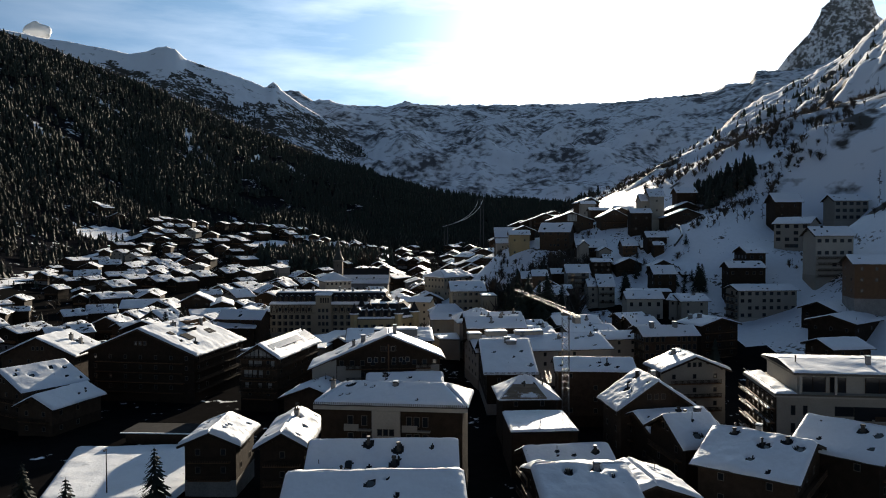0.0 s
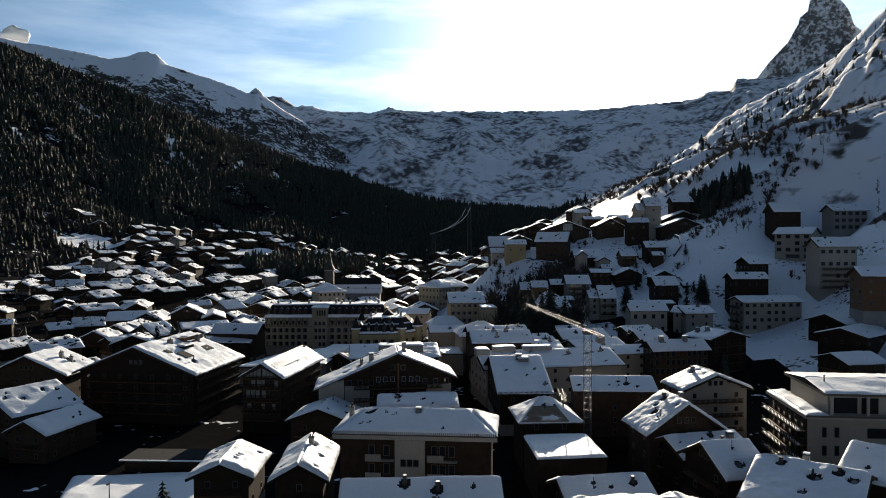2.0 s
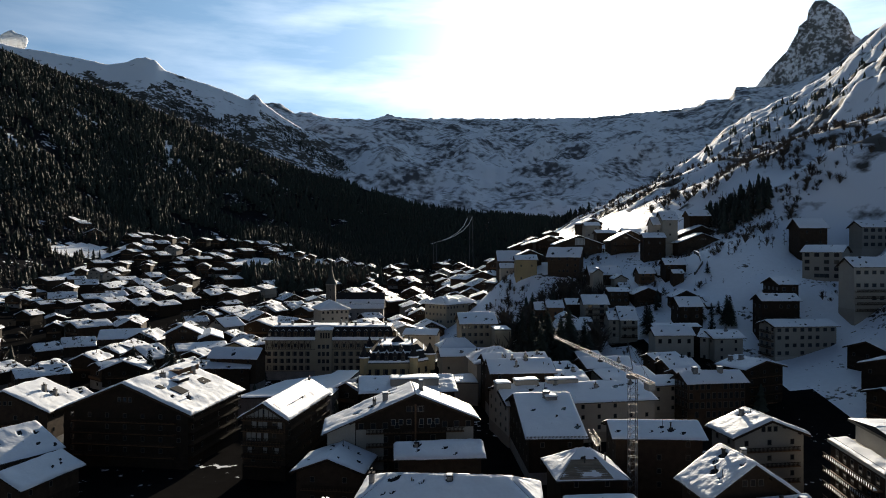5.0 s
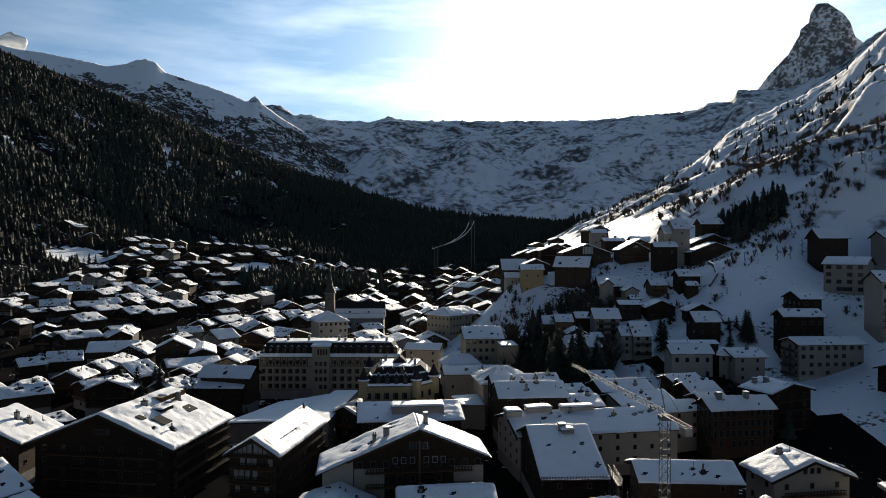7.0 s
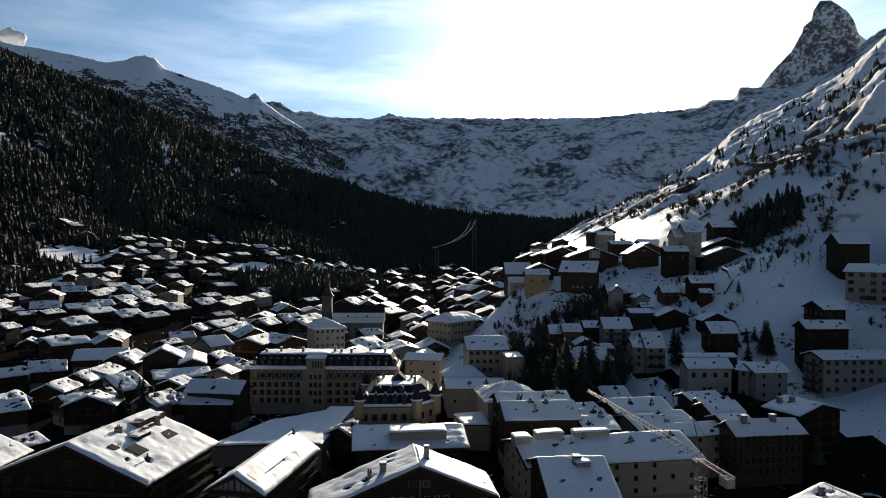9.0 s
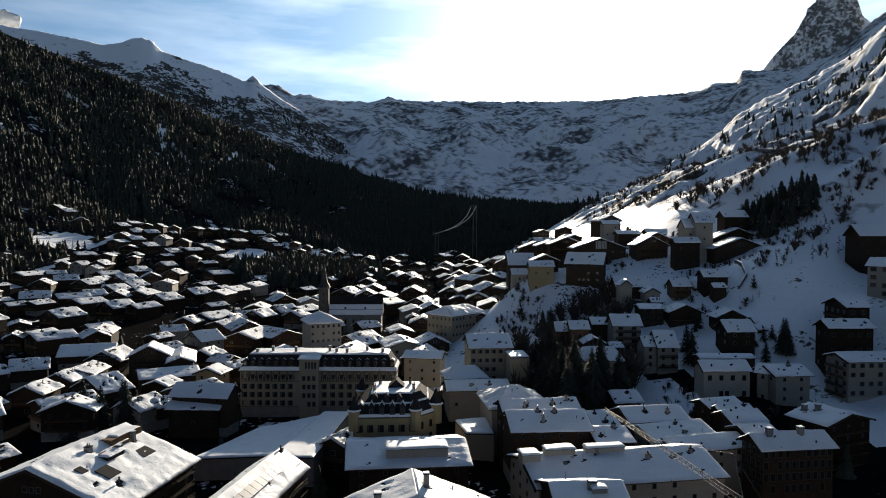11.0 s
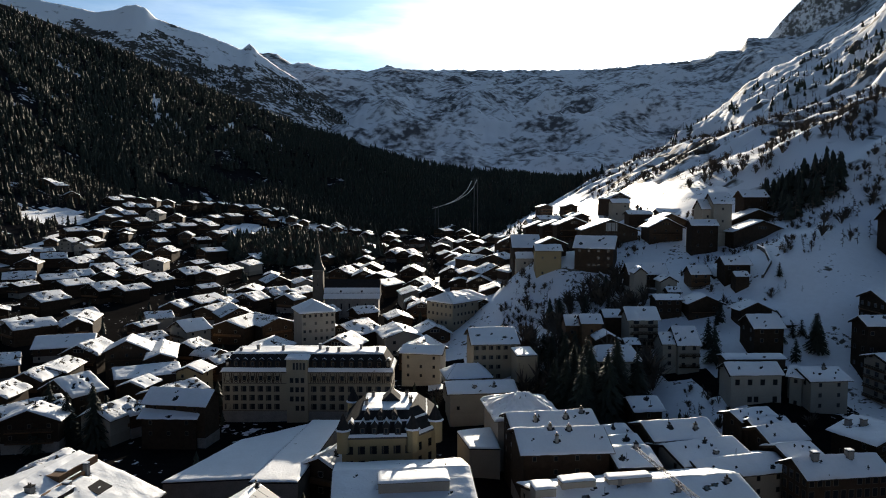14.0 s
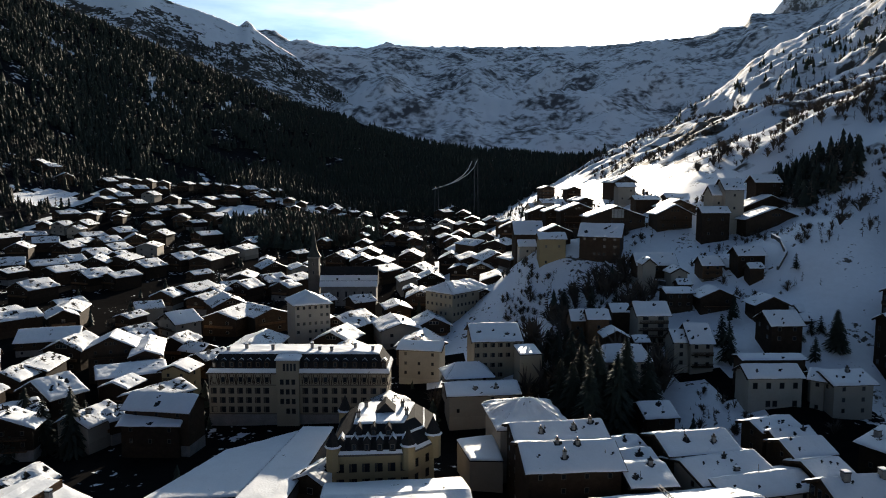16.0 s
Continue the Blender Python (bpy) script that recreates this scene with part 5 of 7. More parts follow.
def far_chalet(kind, size, x, y, z, turn, pale=False):
    """One of the many chalets of the village, of six sizes and two builds: a steeper and a flatter, longer one."""
    key = (kind, size, pale)
    if key not in FAR_KIT:
        w = FAR_SIZES[size]
        flat = kind != "a"
        tall = 5.0 if kind == "c" else 0.0
        if tall:
            label = "pale apartment house with balconies on the hillside" if pale else "dark timber apartment house on the hillside"
        else:
            label = "pale plastered village house under patchy snow" if pale else "dark timber village chalet under patchy snow"
        n = len(FAR_KIT)
        FAR_KIT[key] = house(x, y, turn, w, w * 1.3 if flat else w * (1.05 + 0.06 * (size % 3)), z + 6.4 + tall + 0.12 * w, z + 6.4 + tall + (0.29 if flat else 0.36) * w, z, label, wall=PLASTER if pale else TIMBER,
            base=PLASTER if pale else STONE if size % 3 == 0 else TIMBER, seed=90 + n, fine=False, frame_mat=None if pale else PLASTER, sides="flr" if tall else "f", win=(1.5, 1.5, 7.0 if not tall else 4.3), storeys=4 if tall else 2, balconies=bool(tall) or not pale, group="village houses",
            thick=0.4 if flat else 0.55, lump=0.8, skylights=3 + n % 3, chimneys=[(0.3, 0.2 - 0.1 * (n % 4), 1.5, 0.9, "pipe")] if n % 2 else [(0.25, -0.3, 1.3, 1.0, "bare")])
    else:
        copy_thing(FAR_KIT[key], pose(x, y, z, 0, 0, turn))


house(-8.7, 89.2, -87, 18.0, 22.9, -33.5, -30.5, -50.0, seed=1, sides="", balconies=False, label="broad snow-covered roof with dark flues", skylights=2)
house(-8.4, 99.0, -89, 14.7, 21.2, -33.3, -29.2, -50.0, seed=2, sides="f", balconies=False, skylights=3, thick=0.3, chimneys=[(0.1, -0.2, 1.3, 0.7, "flue"), (0.25, 0.2, 1.4, 0.7, "flue"), (0.55, 0.15, 1.4, 0.7, "flue"), (0.8, -0.5, 1.5, 0.6, "pipe"), (0.9, 0.1, 1.6, 0.7, "flue")], label="dark house under a broad blue-shaded snow roof with flues")
house(20.2, 104.1, -86, 17.6, 14.9, -37.6, -35.0, -50.0, seed=3, thick=0.8, lump=0.6, chimneys=[(0.2, -0.3, 1.2, 0.8, "flue"), (0.1, 0.3, 1.2, 0.8, "stone")], sides="fr")
house(29.4, 105.0, 8, 14.9, 11.5, -38.5, -36.0, -50.0, seed=4, thick=0.7, sides="fl")
house(21.5, 123.5, -83, 11.8, 15.8, -40.0, -37.6, -50.0, seed=5, thick=0.35, chimneys=[(0.3, 0.6, 1.3, 0.7, "flue")], sides="fr")
house(-9.8, 178.6, -87, 10.3, 19.8, -37.8, -35.9, -50.0, seed=6, sides="", balconies=False, thick=0.7, chimneys=[(0.2, -0.5, 0.8, 0.7, "pots")])
house(43.9, 152.1, 6, 17.6, 13.1, -37.0, -31.0, -50.0, seed=7, thick=0.6, lump=0.14, chimneys=[(-0.15, 0.3, 1.7, 1.0, "flue"), (-0.5, -0.1, 1.2, 0.6, "pipe"), (0.2, 0.1, 1.8, 0.9, "stone")], skylights=2, sides="fl")
house(64.6, 187.4, 7, 19.1, 12.0, -36.0, -32.3, -50.0, seed=8, thick=0.6, lump=0.14, wall=PLASTER, skylights=2, chimneys=[(-0.25, 0.4, 1.5, 0.8, "stone")], sides="fl")
house(44.4, 128.4, -82, 16.1, 9.5, -37.3, -33.3, -50.0, seed=9, thick=0.4, skylights=2, chimneys=[(-0.3, 0.2, 1.5, 0.8, "flue")], sides="fr")
house(-98.9, 181.7, -15, 12.5, 18.7, -43.0, -40.0, -50.0, seed=10, sides="fr")
house(-111.0, 190.1, -30, 22.0, 18.8, -40.0, -35.3, -50.0, seed=11, skylights=5, sides="fr")
house(-128.1, 231.8, -3, 26.0, 19.8, -38.7, -32.8, -50.0, seed=12, thick=0.5, skylights=2, chimneys=[(0.4, 0.1, 2.0, 1.0, "pots"), (0.6, 0.2, 1.6, 0.9, "pots")], sides="fr")
a_house = house(-87.7, 224.4, -10, 37.9, 33.0, -35.8, -28.2, -50.0, seed=13, thick=0.5, over=1.6, label="large dark timber chalet with sunlit snow on its gable roof", skylights=1, chimneys=[(0.35, 0.2, 1.6, 1.1, "stone"), (0.3, 0.62, 2.2, 0.9, "stone"), (0.72, -0.45, 1.6, 0.6, "pipe"), (0.15, -0.1, 1.2, 1.2, "pots")], sides="fr")
g1_house = house(-49.4, 215.1, -11, 13.3, 33.4, -35.5, -31.5, -50.0, seed=14, thick=0.35, label="timber chalet with a glazed gable and rows of balconies", chimneys=[(0.05, 0.9, 1.2, 0.6, "pipe")], skylights=2, sides="fr")
house(-44.2, 139.2, 0, 11.9, 14.8, -40.0, -37.5, -50.0, seed=15, thick=0.7, sides="fr")
house(-29.9, 137.9, 1, 10.4, 19.4, -39.5, -36.6, -50.0, seed=16, thick=0.7, chimneys=[(0.1, 0.3, 1.5, 0.9, "pots")], sides="f")
house(-33.0, 184.9, -8, 16.5, 13.9, -42.0, -39.0, -50.0, seed=17, thick=0.4, sides="fr")
g_house = house(18.1, 210.4, -89, 39.7, 15.3, -38.5, -31.9, -50.0, seed=18, thick=0.3, skylights=6, chimneys=[(0.1, 0.1, 1.4, 1.6, "stone")], balconies=False, sides="fr")
g2_house = house(31.1, 237.7, -81, 24.2, 46.6, -38.0, -34.5, -50.0, seed=19, thick=0.35, wall=PLASTER, balconies=False, skylights=3, chimneys=[(0.05, -0.2, 1.2, 0.9, "stone"), (0.3, 0.3, 1, 0.9, "pots"), (0.2, 0.8, 1, 0.7, "pots")], sides="fr")
house(39.3, 185.0, -95, 14.4, 21.0, -35.3, -33.0, -50.0, seed=20, thick=0.35, balconies=False, chimneys=[(0.5, 0.3, 1.6, 0.6, "pipe")], sides="fr")
house(19.0, 262.4, -87, 18.1, 22.4, -34.5, -31.2, -50.0, seed=21, thick=0.35, balconies=False, chimneys=[(0.55, -0.15, 1.7, 0.7, "pots"), (0.1, 0.2, 1, 0.8, "pots"), (0.05, -0.2, 1, 0.7, "pots")], sides="r")
house(19.1, 275.9, -84, 14.2, 23.6, -34.0, -31.3, -50.0, seed=22, thick=0.35, balconies=False, chimneys=[(0.5, -0.4, 1.2, 0.7, "pots"), (0.4, 0.3, 1.2, 0.7, "pots"), (0.15, 0.7, 1.2, 0.7, "pots")], sides="fr")
house(5.3, 330.9, -85, 14.7, 24.1, -39.9, -37.6, -50.0, seed=23, wall=PLASTER, thick=0.35, balconies=False, chimneys=[(0.5, 0.35, 1.2, 0.7, "pots"), (0.5, -0.2, 0.8, 1.0, "stone")], sides="r")
house(34.7, 257.8, -86, 16.1, 10.7, -36.3, -34.5, -50.0, seed=24, balconies=False, chimneys=[(0.1, 0.3, 1.3, 0.9, "pots"), (0.6, -0.6, 1, 0.6, "pipe")], sides="fr")
house(34.5, 264.4, -78, 8.5, 9.7, -35.5, -34.0, -50.0, seed=25, balconies=False, chimneys=[(0.4, 0.2, 1.3, 0.6, "pipe")], sides="fr")
house(33.7, 271.8, -73, 8.3, 10.4, -35.3, -34.0, -50.0, seed=26, balconies=False, chimneys=[(0.3, 0.1, 1.3, 0.6, "pipe")], sides="fr")
house(50.0, 269.9, -81, 14.6, 18.7, -34.5, -32.0, -50.0, seed=27, balconies=False, chimneys=[(0.4, -0.3, 1.2, 0.6, "pipe"), (0.5, 0.4, 1.2, 0.7, "pots")], sides="fr")
house(53.3, 262.1, -74, 16.4, 20.5, -37.0, -34.6, -50.0, seed=28, wall=PLASTER, balconies=False, chimneys=[(0.1, 0.1, 1.2, 0.6, "pipe"), (0.6, 0.1, 0.6, 0.8, "stone")], sides="fr")
house(58.9, 255.1, -78, 13.0, 23.0, -38.0, -36.0, -50.0, seed=29, wall=PLASTER, balconies=False, thick=0.3, sides="fr")
house(73.4, 278.9, -74, 9.6, 12.8, -33.6, -32.0, -50.0, seed=30, balconies=False, sides="fr")
house(75.0, 272.4, -79, 6.2, 11.6, -33.8, -32.4, -50.0, seed=31, balconies=False, chimneys=[(0.1, 0.6, 1, 0.6, "pipe")], sides="fr")
house(74.2, 265.8, -81, 11.1, 11.6, -34.3, -32.2, -50.0, seed=32, balconies=False, sides="fr")
house(74.4, 257.8, -79, 11.3, 10.2, -36.0, -34.0, -50.0, seed=33, balconies=False, sides="fr")
house(77.9, 247.0, -83, 11.0, 21.3, -35.8, -33.0, -50.0, seed=34, wall=TIMBER, balconies=False, win=(1.3, 2.0, 1.9), chimneys=[(0.1, -0.5, 1.6, 1.4, "stone"), (0.1, 0.3, 1.6, 1.4, "stone")], label="dark building with a glazed front under a snow roof", sides="fr")
house(100.4, 266.9, 23, 19.7, 13.9, -34.5, -32.0, -49.6, seed=35, chimneys=[(-0.3, 0.2, 1.6, 1.2, "stone"), (-0.5, 0.6, 1.6, 1.2, "stone")], sides="fl")
house(137.7, 305.7, -86, 14.0, 27.7, -25.0, -23.0, -40.0, seed=36, wall=PLASTER, name="apartment_block", storeys=5, label="apartment block with dark timber balconies and a snowy roof", skylights=4, win=(1.6, 1.5, 3.0), sides="fr")
house(106.0, 303.9, -86, 14.0, 13.8, -29.3, -27.0, -47.7, seed=41, wall=PLASTER, balconies=False, chimneys=[(0.1, 0.2, 1.2, 0.7, "pots")], sides="fr")
house(100.8, 305.3, 53, 10.0, 5.6, -29.3, -27.0, -48.6, seed=42, wall=PLASTER, balconies=False, sides="l")
house(50.9, 299.9, -84, 13.2, 10.1, -37.0, -34.5, -50.0, seed=44, balconies=False, chimneys=[(0.2, 0.2, 1, 0.6, "pipe")], sides="fr")
house(127.7, 228.1, -82, 16.0, 15.0, -37.0, -34.6, -49.2, seed=45, sides="fr")
house(153.0, 274.4, -69, 18.0, 20.4, -30.0, -27.0, -35.0, seed=46, sides="fr")
house(152.0, 260.2, -53, 18.0, 39.7, -32.0, -29.5, -37.0, seed=47, sides="fr")
house(159.7, 263.9, 77, 16.0, 16.9, -12.0, -9.0, -27.9, seed=48, wall=LARCH, balconies=True, storeys=4, sides="bl")
p_house = house(-18.3, 240.5, -85, 23.4, 29.2, -35.3, -32.6, -50.0, seed=49, thick=0.35, balconies=False, skylights=2, sides="r")
house(-117.6, 359.3, -64, 19.5, 23.6, -40.5, -38.5, -50.0, seed=50, balconies=False, sides="f")
house(-86.8, 307.9, -100, 11.4, 21.1, -37.0, -33.5, -50.0, seed=51, balconies=False, skylights=2, thick=0.35, sides="br")
house(-88.7, 305.1, -93, 9.5, 18.3, -40.5, -38.6, -50.0, seed=52, balconies=False, skylights=1, thick=0.35, sides="br")
house(-132.9, 335.1, -32, 20.0, 13.4, -41.0, -36.3, -50.0, seed=53, thick=0.6, skylights=3, chimneys=[(0.4, 0.4, 1.3, 0.7, "pipe")], sides="fr")
house(-128.3, 302.8, 7, 18.0, 10.1, -40.5, -37.0, -50.0, seed=54, thick=0.5, sides="fr")
house(-114.3, 344.6, -11, 11.0, 11.8, -41.5, -39.5, -50.0, seed=55, thick=0.5, sides="fr")
house(-98.9, 356.9, -10, 12.0, 11.2, -39.5, -37.2, -50.0, seed=56, wall=OCHRE, sides="fr")
house(-127.4, 439.0, -41, 17.7, 14.9, -39.2, -34.8, -50.0, seed=57, wall=PLASTER, sides="fr")
house(-132.2, 379.9, 13, 18.0, 15.3, -36.5, -32.0, -50.0, seed=58, thick=0.5, sides="f")
house(-118.5, 378.1, 17, 12.0, 28.5, -37.5, -35.3, -50.0, seed=59, thick=0.5, sides="f")
house(-180.7, 427.0, -74, 22.0, 26.4, -44.0, -40.0, -50.0, seed=60, sides="r")
house(-13.6, 372.3, 78, 14.0, 17.5, -36.0, -34.0, -50.0, seed=61, wall=PLASTER, balconies=False, sides="l")
# houses on the slope above the village
house(71.2, 440.9, -113, 15.0, 20.8, 0.1, 5.7, -13.2, "large dark building under a broad plain snow roof", seed=201, wall=TIMBER, win=(1.4, 1.4, 4.0), storeys=4, skylights=2, balconies=False, over=1.1, sides="r")
glazed_chalet = house(84.2, 471.0, 0, 31.0, 18.0, 7.5, 13.1, -1.2, "broad dark chalet with a white glazed gable on the hillside", seed=202, wall=TIMBER, balconies=False, storeys=2, over=1.1, sides="f")
house(109.4, 458.0, 0, 19.2, 16.0, 9.5, 14.3, -1.5, "dark timber hillside house under smooth shaded snow", seed=203, wall=TIMBER, over=1.1, sides="f")
house(118.8, 478.0, 0, 19.3, 16.0, 12.1, 16.1, 5.6, "dark timber hillside house under smooth shaded snow", seed=204, wall=TIMBER, balconies=False, over=1.1, sides="f")
house(147.3, 433.5, 0, 29.5, 15.0, 8.4, 13.9, -0.9, "large dark barn-like chalet with a plain gable on the hillside", seed=205, wall=TIMBER, balconies=False, storeys=2, over=1.1, sides="f")
house(154.5, 453.0, 0, 31.5, 14.0, 12.4, 18.9, 5.3, "dark timber hillside house under smooth shaded snow", seed=206, wall=TIMBER, balconies=False, sides="", over=1.1)
house(116.1, 387.0, -90, 10.0, 12.1, -2.9, 0.1, -13.2, "dark timber hillside house under smooth shaded snow", seed=207, wall=TIMBER, storeys=3, win=(1.2, 1.2, 3.0), balconies=False, over=0.8, sides="r")
house(114.9, 378.0, -90, 6.0, 6.4, -7.0, -5.4, -17.1, "small dark shed under snow on the hillside", seed=208, wall=TIMBER, sides="", balconies=False, over=0.5)
root = house(103.1, 393.0, -90, 10.0, 9.4, -7.6, -4.4, -16.3, "orange-brown timber house on a white plastered base", seed=209, wall=LARCH, base=PLASTER, storeys=4, win=(1.1, 1.2, 3.0), balconies=False, over=0.7, sides="r")
side_balconies(root, 10.0, 9.4, 0.7, (2.9, 5.8,))
house(111.3, 395.0, -90, 8.0, 3.7, -8.6, -6.0, -13.2, "dark timber hillside house under smooth shaded snow", seed=210, wall=TIMBER, sides="", balconies=False, over=0.3)
house(84.0, 404.0, -90, 12.0, 18.0, -8.7, -4.2, -17.5, "dark timber house with pale base under a snow roof", seed=211, wall=TIMBER, base=PLASTER, storeys=2, win=(1.2, 1.2, 3.2), balconies=False, over=1.0, sides="r")
house(78.0, 394.0, 0, 6.2, 8.0, -7.3, -4.9, -20.3, "pale narrow gable house on the hillside", seed=212, wall=PLASTER, balconies=False, storeys=3, win=(1.0, 1.2, 3.0), over=0.5, sides="f")
house(88.9, 390.5, 0, 7.8, 9.0, -10.3, -8.1, -18.6, "pale plastered hillside house under a snow roof", seed=213, wall=PLASTER, balconies=False, storeys=2, over=0.6, sides="f")
house(89.1, 383.0, -90, 6.0, 6.2, -13.9, -12.4, -20.8, "small dark shed under snow on the hillside", seed=214, wall=TIMBER, sides="", balconies=False, over=0.5)
house(83.6, 375.0, -90, 10.0, 11.6, -15.7, -14.3, -24.2, "long dark timber house under snow beside a lane", seed=215, wall=TIMBER, storeys=3, win=(1.2, 1.2, 3.2), balconies=False, over=0.8, sides="r")
house(96.7, 372.0, 0, 15.3, 12.0, -16.9, -13.6, -23.6, "dark timber chalet with lit windows on the hillside", seed=216, wall=TIMBER, storeys=2, over=1.0, sides="f")
house(110.1, 357.0, 0, 13.3, 10.0, -17.2, -14.1, -23.5, "dark timber hillside house under smooth shaded snow", seed=217, wall=TIMBER, balconies=False, storeys=2, over=0.8, sides="f")
house(121.6, 353.0, -90, 8.0, 7.8, -18.9, -17.1, -22.3, "dark timber hillside house under smooth shaded snow", seed=218, wall=TIMBER, sides="", balconies=False, over=0.6)
house(117.9, 345.5, -90, 7.0, 4.6, -20.7, -19.2, -23.9, "small dark shed under snow on the hillside", seed=219, wall=TIMBER, sides="", balconies=False, over=0.4)
house(42.2, 361.5, -90, 9.0, 5.5, -23.4, -20.1, -34.0, "brown timber house under a smooth snow roof above the trees", seed=220, wall=LARCH, storeys=2, balconies=False, over=0.4, sides="r")
house(48.5, 356.5, -90, 9.0, 8.6, -21.9, -19.1, -33.9, "brown timber house under a smooth snow roof above the trees", seed=221, wall=LARCH, storeys=2, balconies=False, over=0.7, sides="r")
house(59.2, 367.0, -90, 10.0, 7.6, -21.3, -18.9, -30.4, "dark timber hillside house under smooth shaded snow", seed=222, wall=TIMBER, sides="", balconies=False, over=0.6)
house(52.1, 346.5, 0, 9.2, 9.0, -26.1, -23.7, -36.8, "dark timber hillside house under smooth shaded snow", seed=223, wall=TIMBER, balconies=False, storeys=1, over=0.7, sides="f")
house(60.3, 344.0, -90, 8.0, 5.8, -27.2, -25.8, -36.2, "small dark shed under snow on the hillside", seed=224, wall=TIMBER, sides="", balconies=False, over=0.5)
root = house(49.6, 326.5, -90, 13.0, 15.4, -28.6, -24.7, -45.5, "pale apartment house with loggias under a hipped snow roof", seed=225, wall=PLASTER, storeys=4, win=(1.8, 1.8, 3.2), hips=0.3, balconies=False, over=1.0, sides="r")
side_balconies(root, 13.0, 15.4, 1.0, (2.5, 5.1, 7.6,))
house(86.7, 307.0, -90, 10.0, 17.0, -28.7, -26.0, -38.9, "long low pale building under a stepped snow roof", seed=226, wall=PLASTER, storeys=2, win=(1.4, 1.8, 3.6), balconies=False, over=0.8, sides="r")
house(92.0, 317.5, -90, 7.0, 20.4, -26.6, -25.8, -35.3, "upper wing with a narrow snow roof behind the long building", seed=227, wall=TIMBER, sides="", balconies=False, over=0.6)
house(132.2, 443.0, -90, 14.0, 10.5, 21.8, 27.0, 4.4, "pale plastered hillside house under a snow roof", seed=228, wall=PLASTER, storeys=3, balconies=False, over=0.8, sides="r")
house(126.3, 446.0, -90, 12.0, 6.9, 19.2, 23.7, 3.7, "pale plastered hillside house under a snow roof", seed=229, wall=PLASTER, storeys=2, balconies=False, over=0.6, sides="r")
house(120.3, 432.0, -90, 8.0, 13.9, 11.5, 14.0, -1.2, "dark timber hillside house under smooth shaded snow", seed=230, wall=TIMBER, storeys=2, balconies=False, over=0.6, sides="r")
house(157.3, 461.0, -90, 12.0, 14.4, 25.1, 28.7, 14.0, "dark timber hillside house under smooth shaded snow", seed=231, wall=TIMBER, storeys=3, balconies=False, over=1.0, sides="r")
house(129.3, 506.0, -90, 12.0, 15.1, 16.2, 18.2, 11.9, "dark timber hillside house under smooth shaded snow", seed=232, wall=TIMBER, storeys=2, balconies=False, over=1.0, sides="r")
house(110.2, 501.0, -90, 12.0, 15.2, 15.3, 17.1, 6.1, "dark timber hillside house under smooth shaded snow", seed=233, wall=TIMBER, storeys=2, balconies=False, over=1.0, sides="r")
house(111.3, 546.0, -90, 12.0, 12.4, 21.5, 23.9, 7.3, "pale building on the brow of the hill with sunlit snow", seed=234, wall=PLASTER, storeys=3, balconies=False, over=1.0, sides="r")
house(72.2, 503.0, 0, 22.0, 16.0, 8.8, 13.2, -10.0, "dark timber hillside house under smooth shaded snow", seed=235, wall=TIMBER, over=1.1, sides="f")
house(68.0, 533.0, 0, 20.1, 16.0, 7.0, 10.7, -12.9, "dark timber hillside house under smooth shaded snow", seed=236, wall=TIMBER, over=1.1, sides="f")
house(62.2, 558.0, 0, 22.0, 16.0, 5.0, 9.3, -14.9, "dark timber hillside house under smooth shaded snow", seed=237, wall=TIMBER, over=1.1, sides="f")
house(51.9, 458.0, 0, 15.9, 12.0, 0.9, 4.2, -8.2, "dark timber hillside house under smooth shaded snow", seed=238, wall=TIMBER, balconies=False, over=1.0, sides="f")
house(47.9, 445.0, -90, 10.0, 14.0, -1.5, 1.1, -16.1, "pale yellow plastered house under a flat snow roof", seed=239, wall=OCHRE, storeys=2, balconies=False, over=0.8, sides="r")
house(39.2, 467.0, -90, 10.0, 9.7, -7.1, -4.3, -17.6, "pale plastered hillside house under a snow roof", seed=240, wall=PLASTER, storeys=2, balconies=False, over=0.8, sides="r")
house(44.2, 499.0, -90, 18.0, 16.9, -3.4, 3.3, -23.2, "broad flat roof under blue-shaded snow on the slope", seed=241, wall=TIMBER, sides="", balconies=False, over=1.1)
house(174.7, 349.4, -138, 13.0, 18.9, 3.8, 6.9, -11.8, "tall pale apartment block with dark loggias on the hillside", seed=242, wall=PLASTER, storeys=5, win=(2.2, 1.8, 3.4), name="apartment_block", balconies=False, over=1.0, sides="r")
root = house(170.8, 313.5, -90, 13.0, 18.5, -1.9, 1.9, -22.4, "apartment block with dark timber balconies on the hillside", seed=243, wall=PLASTER, storeys=4, win=(1.8, 1.6, 3.2), name="apartment_block", balconies=False, over=1.0, sides="r")
side_balconies(root, 13.0, 18.5, 1.0, (2.6, 5.2, 7.8, 10.4,))
house(213.3, 374.5, -90, 13.0, 19.7, 15.9, 19.2, 2.1, "tall pale apartment block with dark loggias on the hillside", seed=244, wall=PLASTER, storeys=4, win=(2.2, 1.8, 3.4), name="apartment_block", balconies=False, over=1.0, sides="r")
house(184.4, 382.5, -90, 13.0, 16.0, 15.7, 20.6, 0.5, "dark timber hillside house under smooth shaded snow", seed=245, wall=TIMBER, storeys=3, balconies=False, over=1.0, sides="r")
house(143.8, 331.0, -90, 16.0, 10.0, -9.8, -6.9, -26.4, "dark chalet with a row of balconies on its gable", seed=246, wall=TIMBER, storeys=4, sides="fr", win=(1.4, 1.5, 3.2), over=0.8)
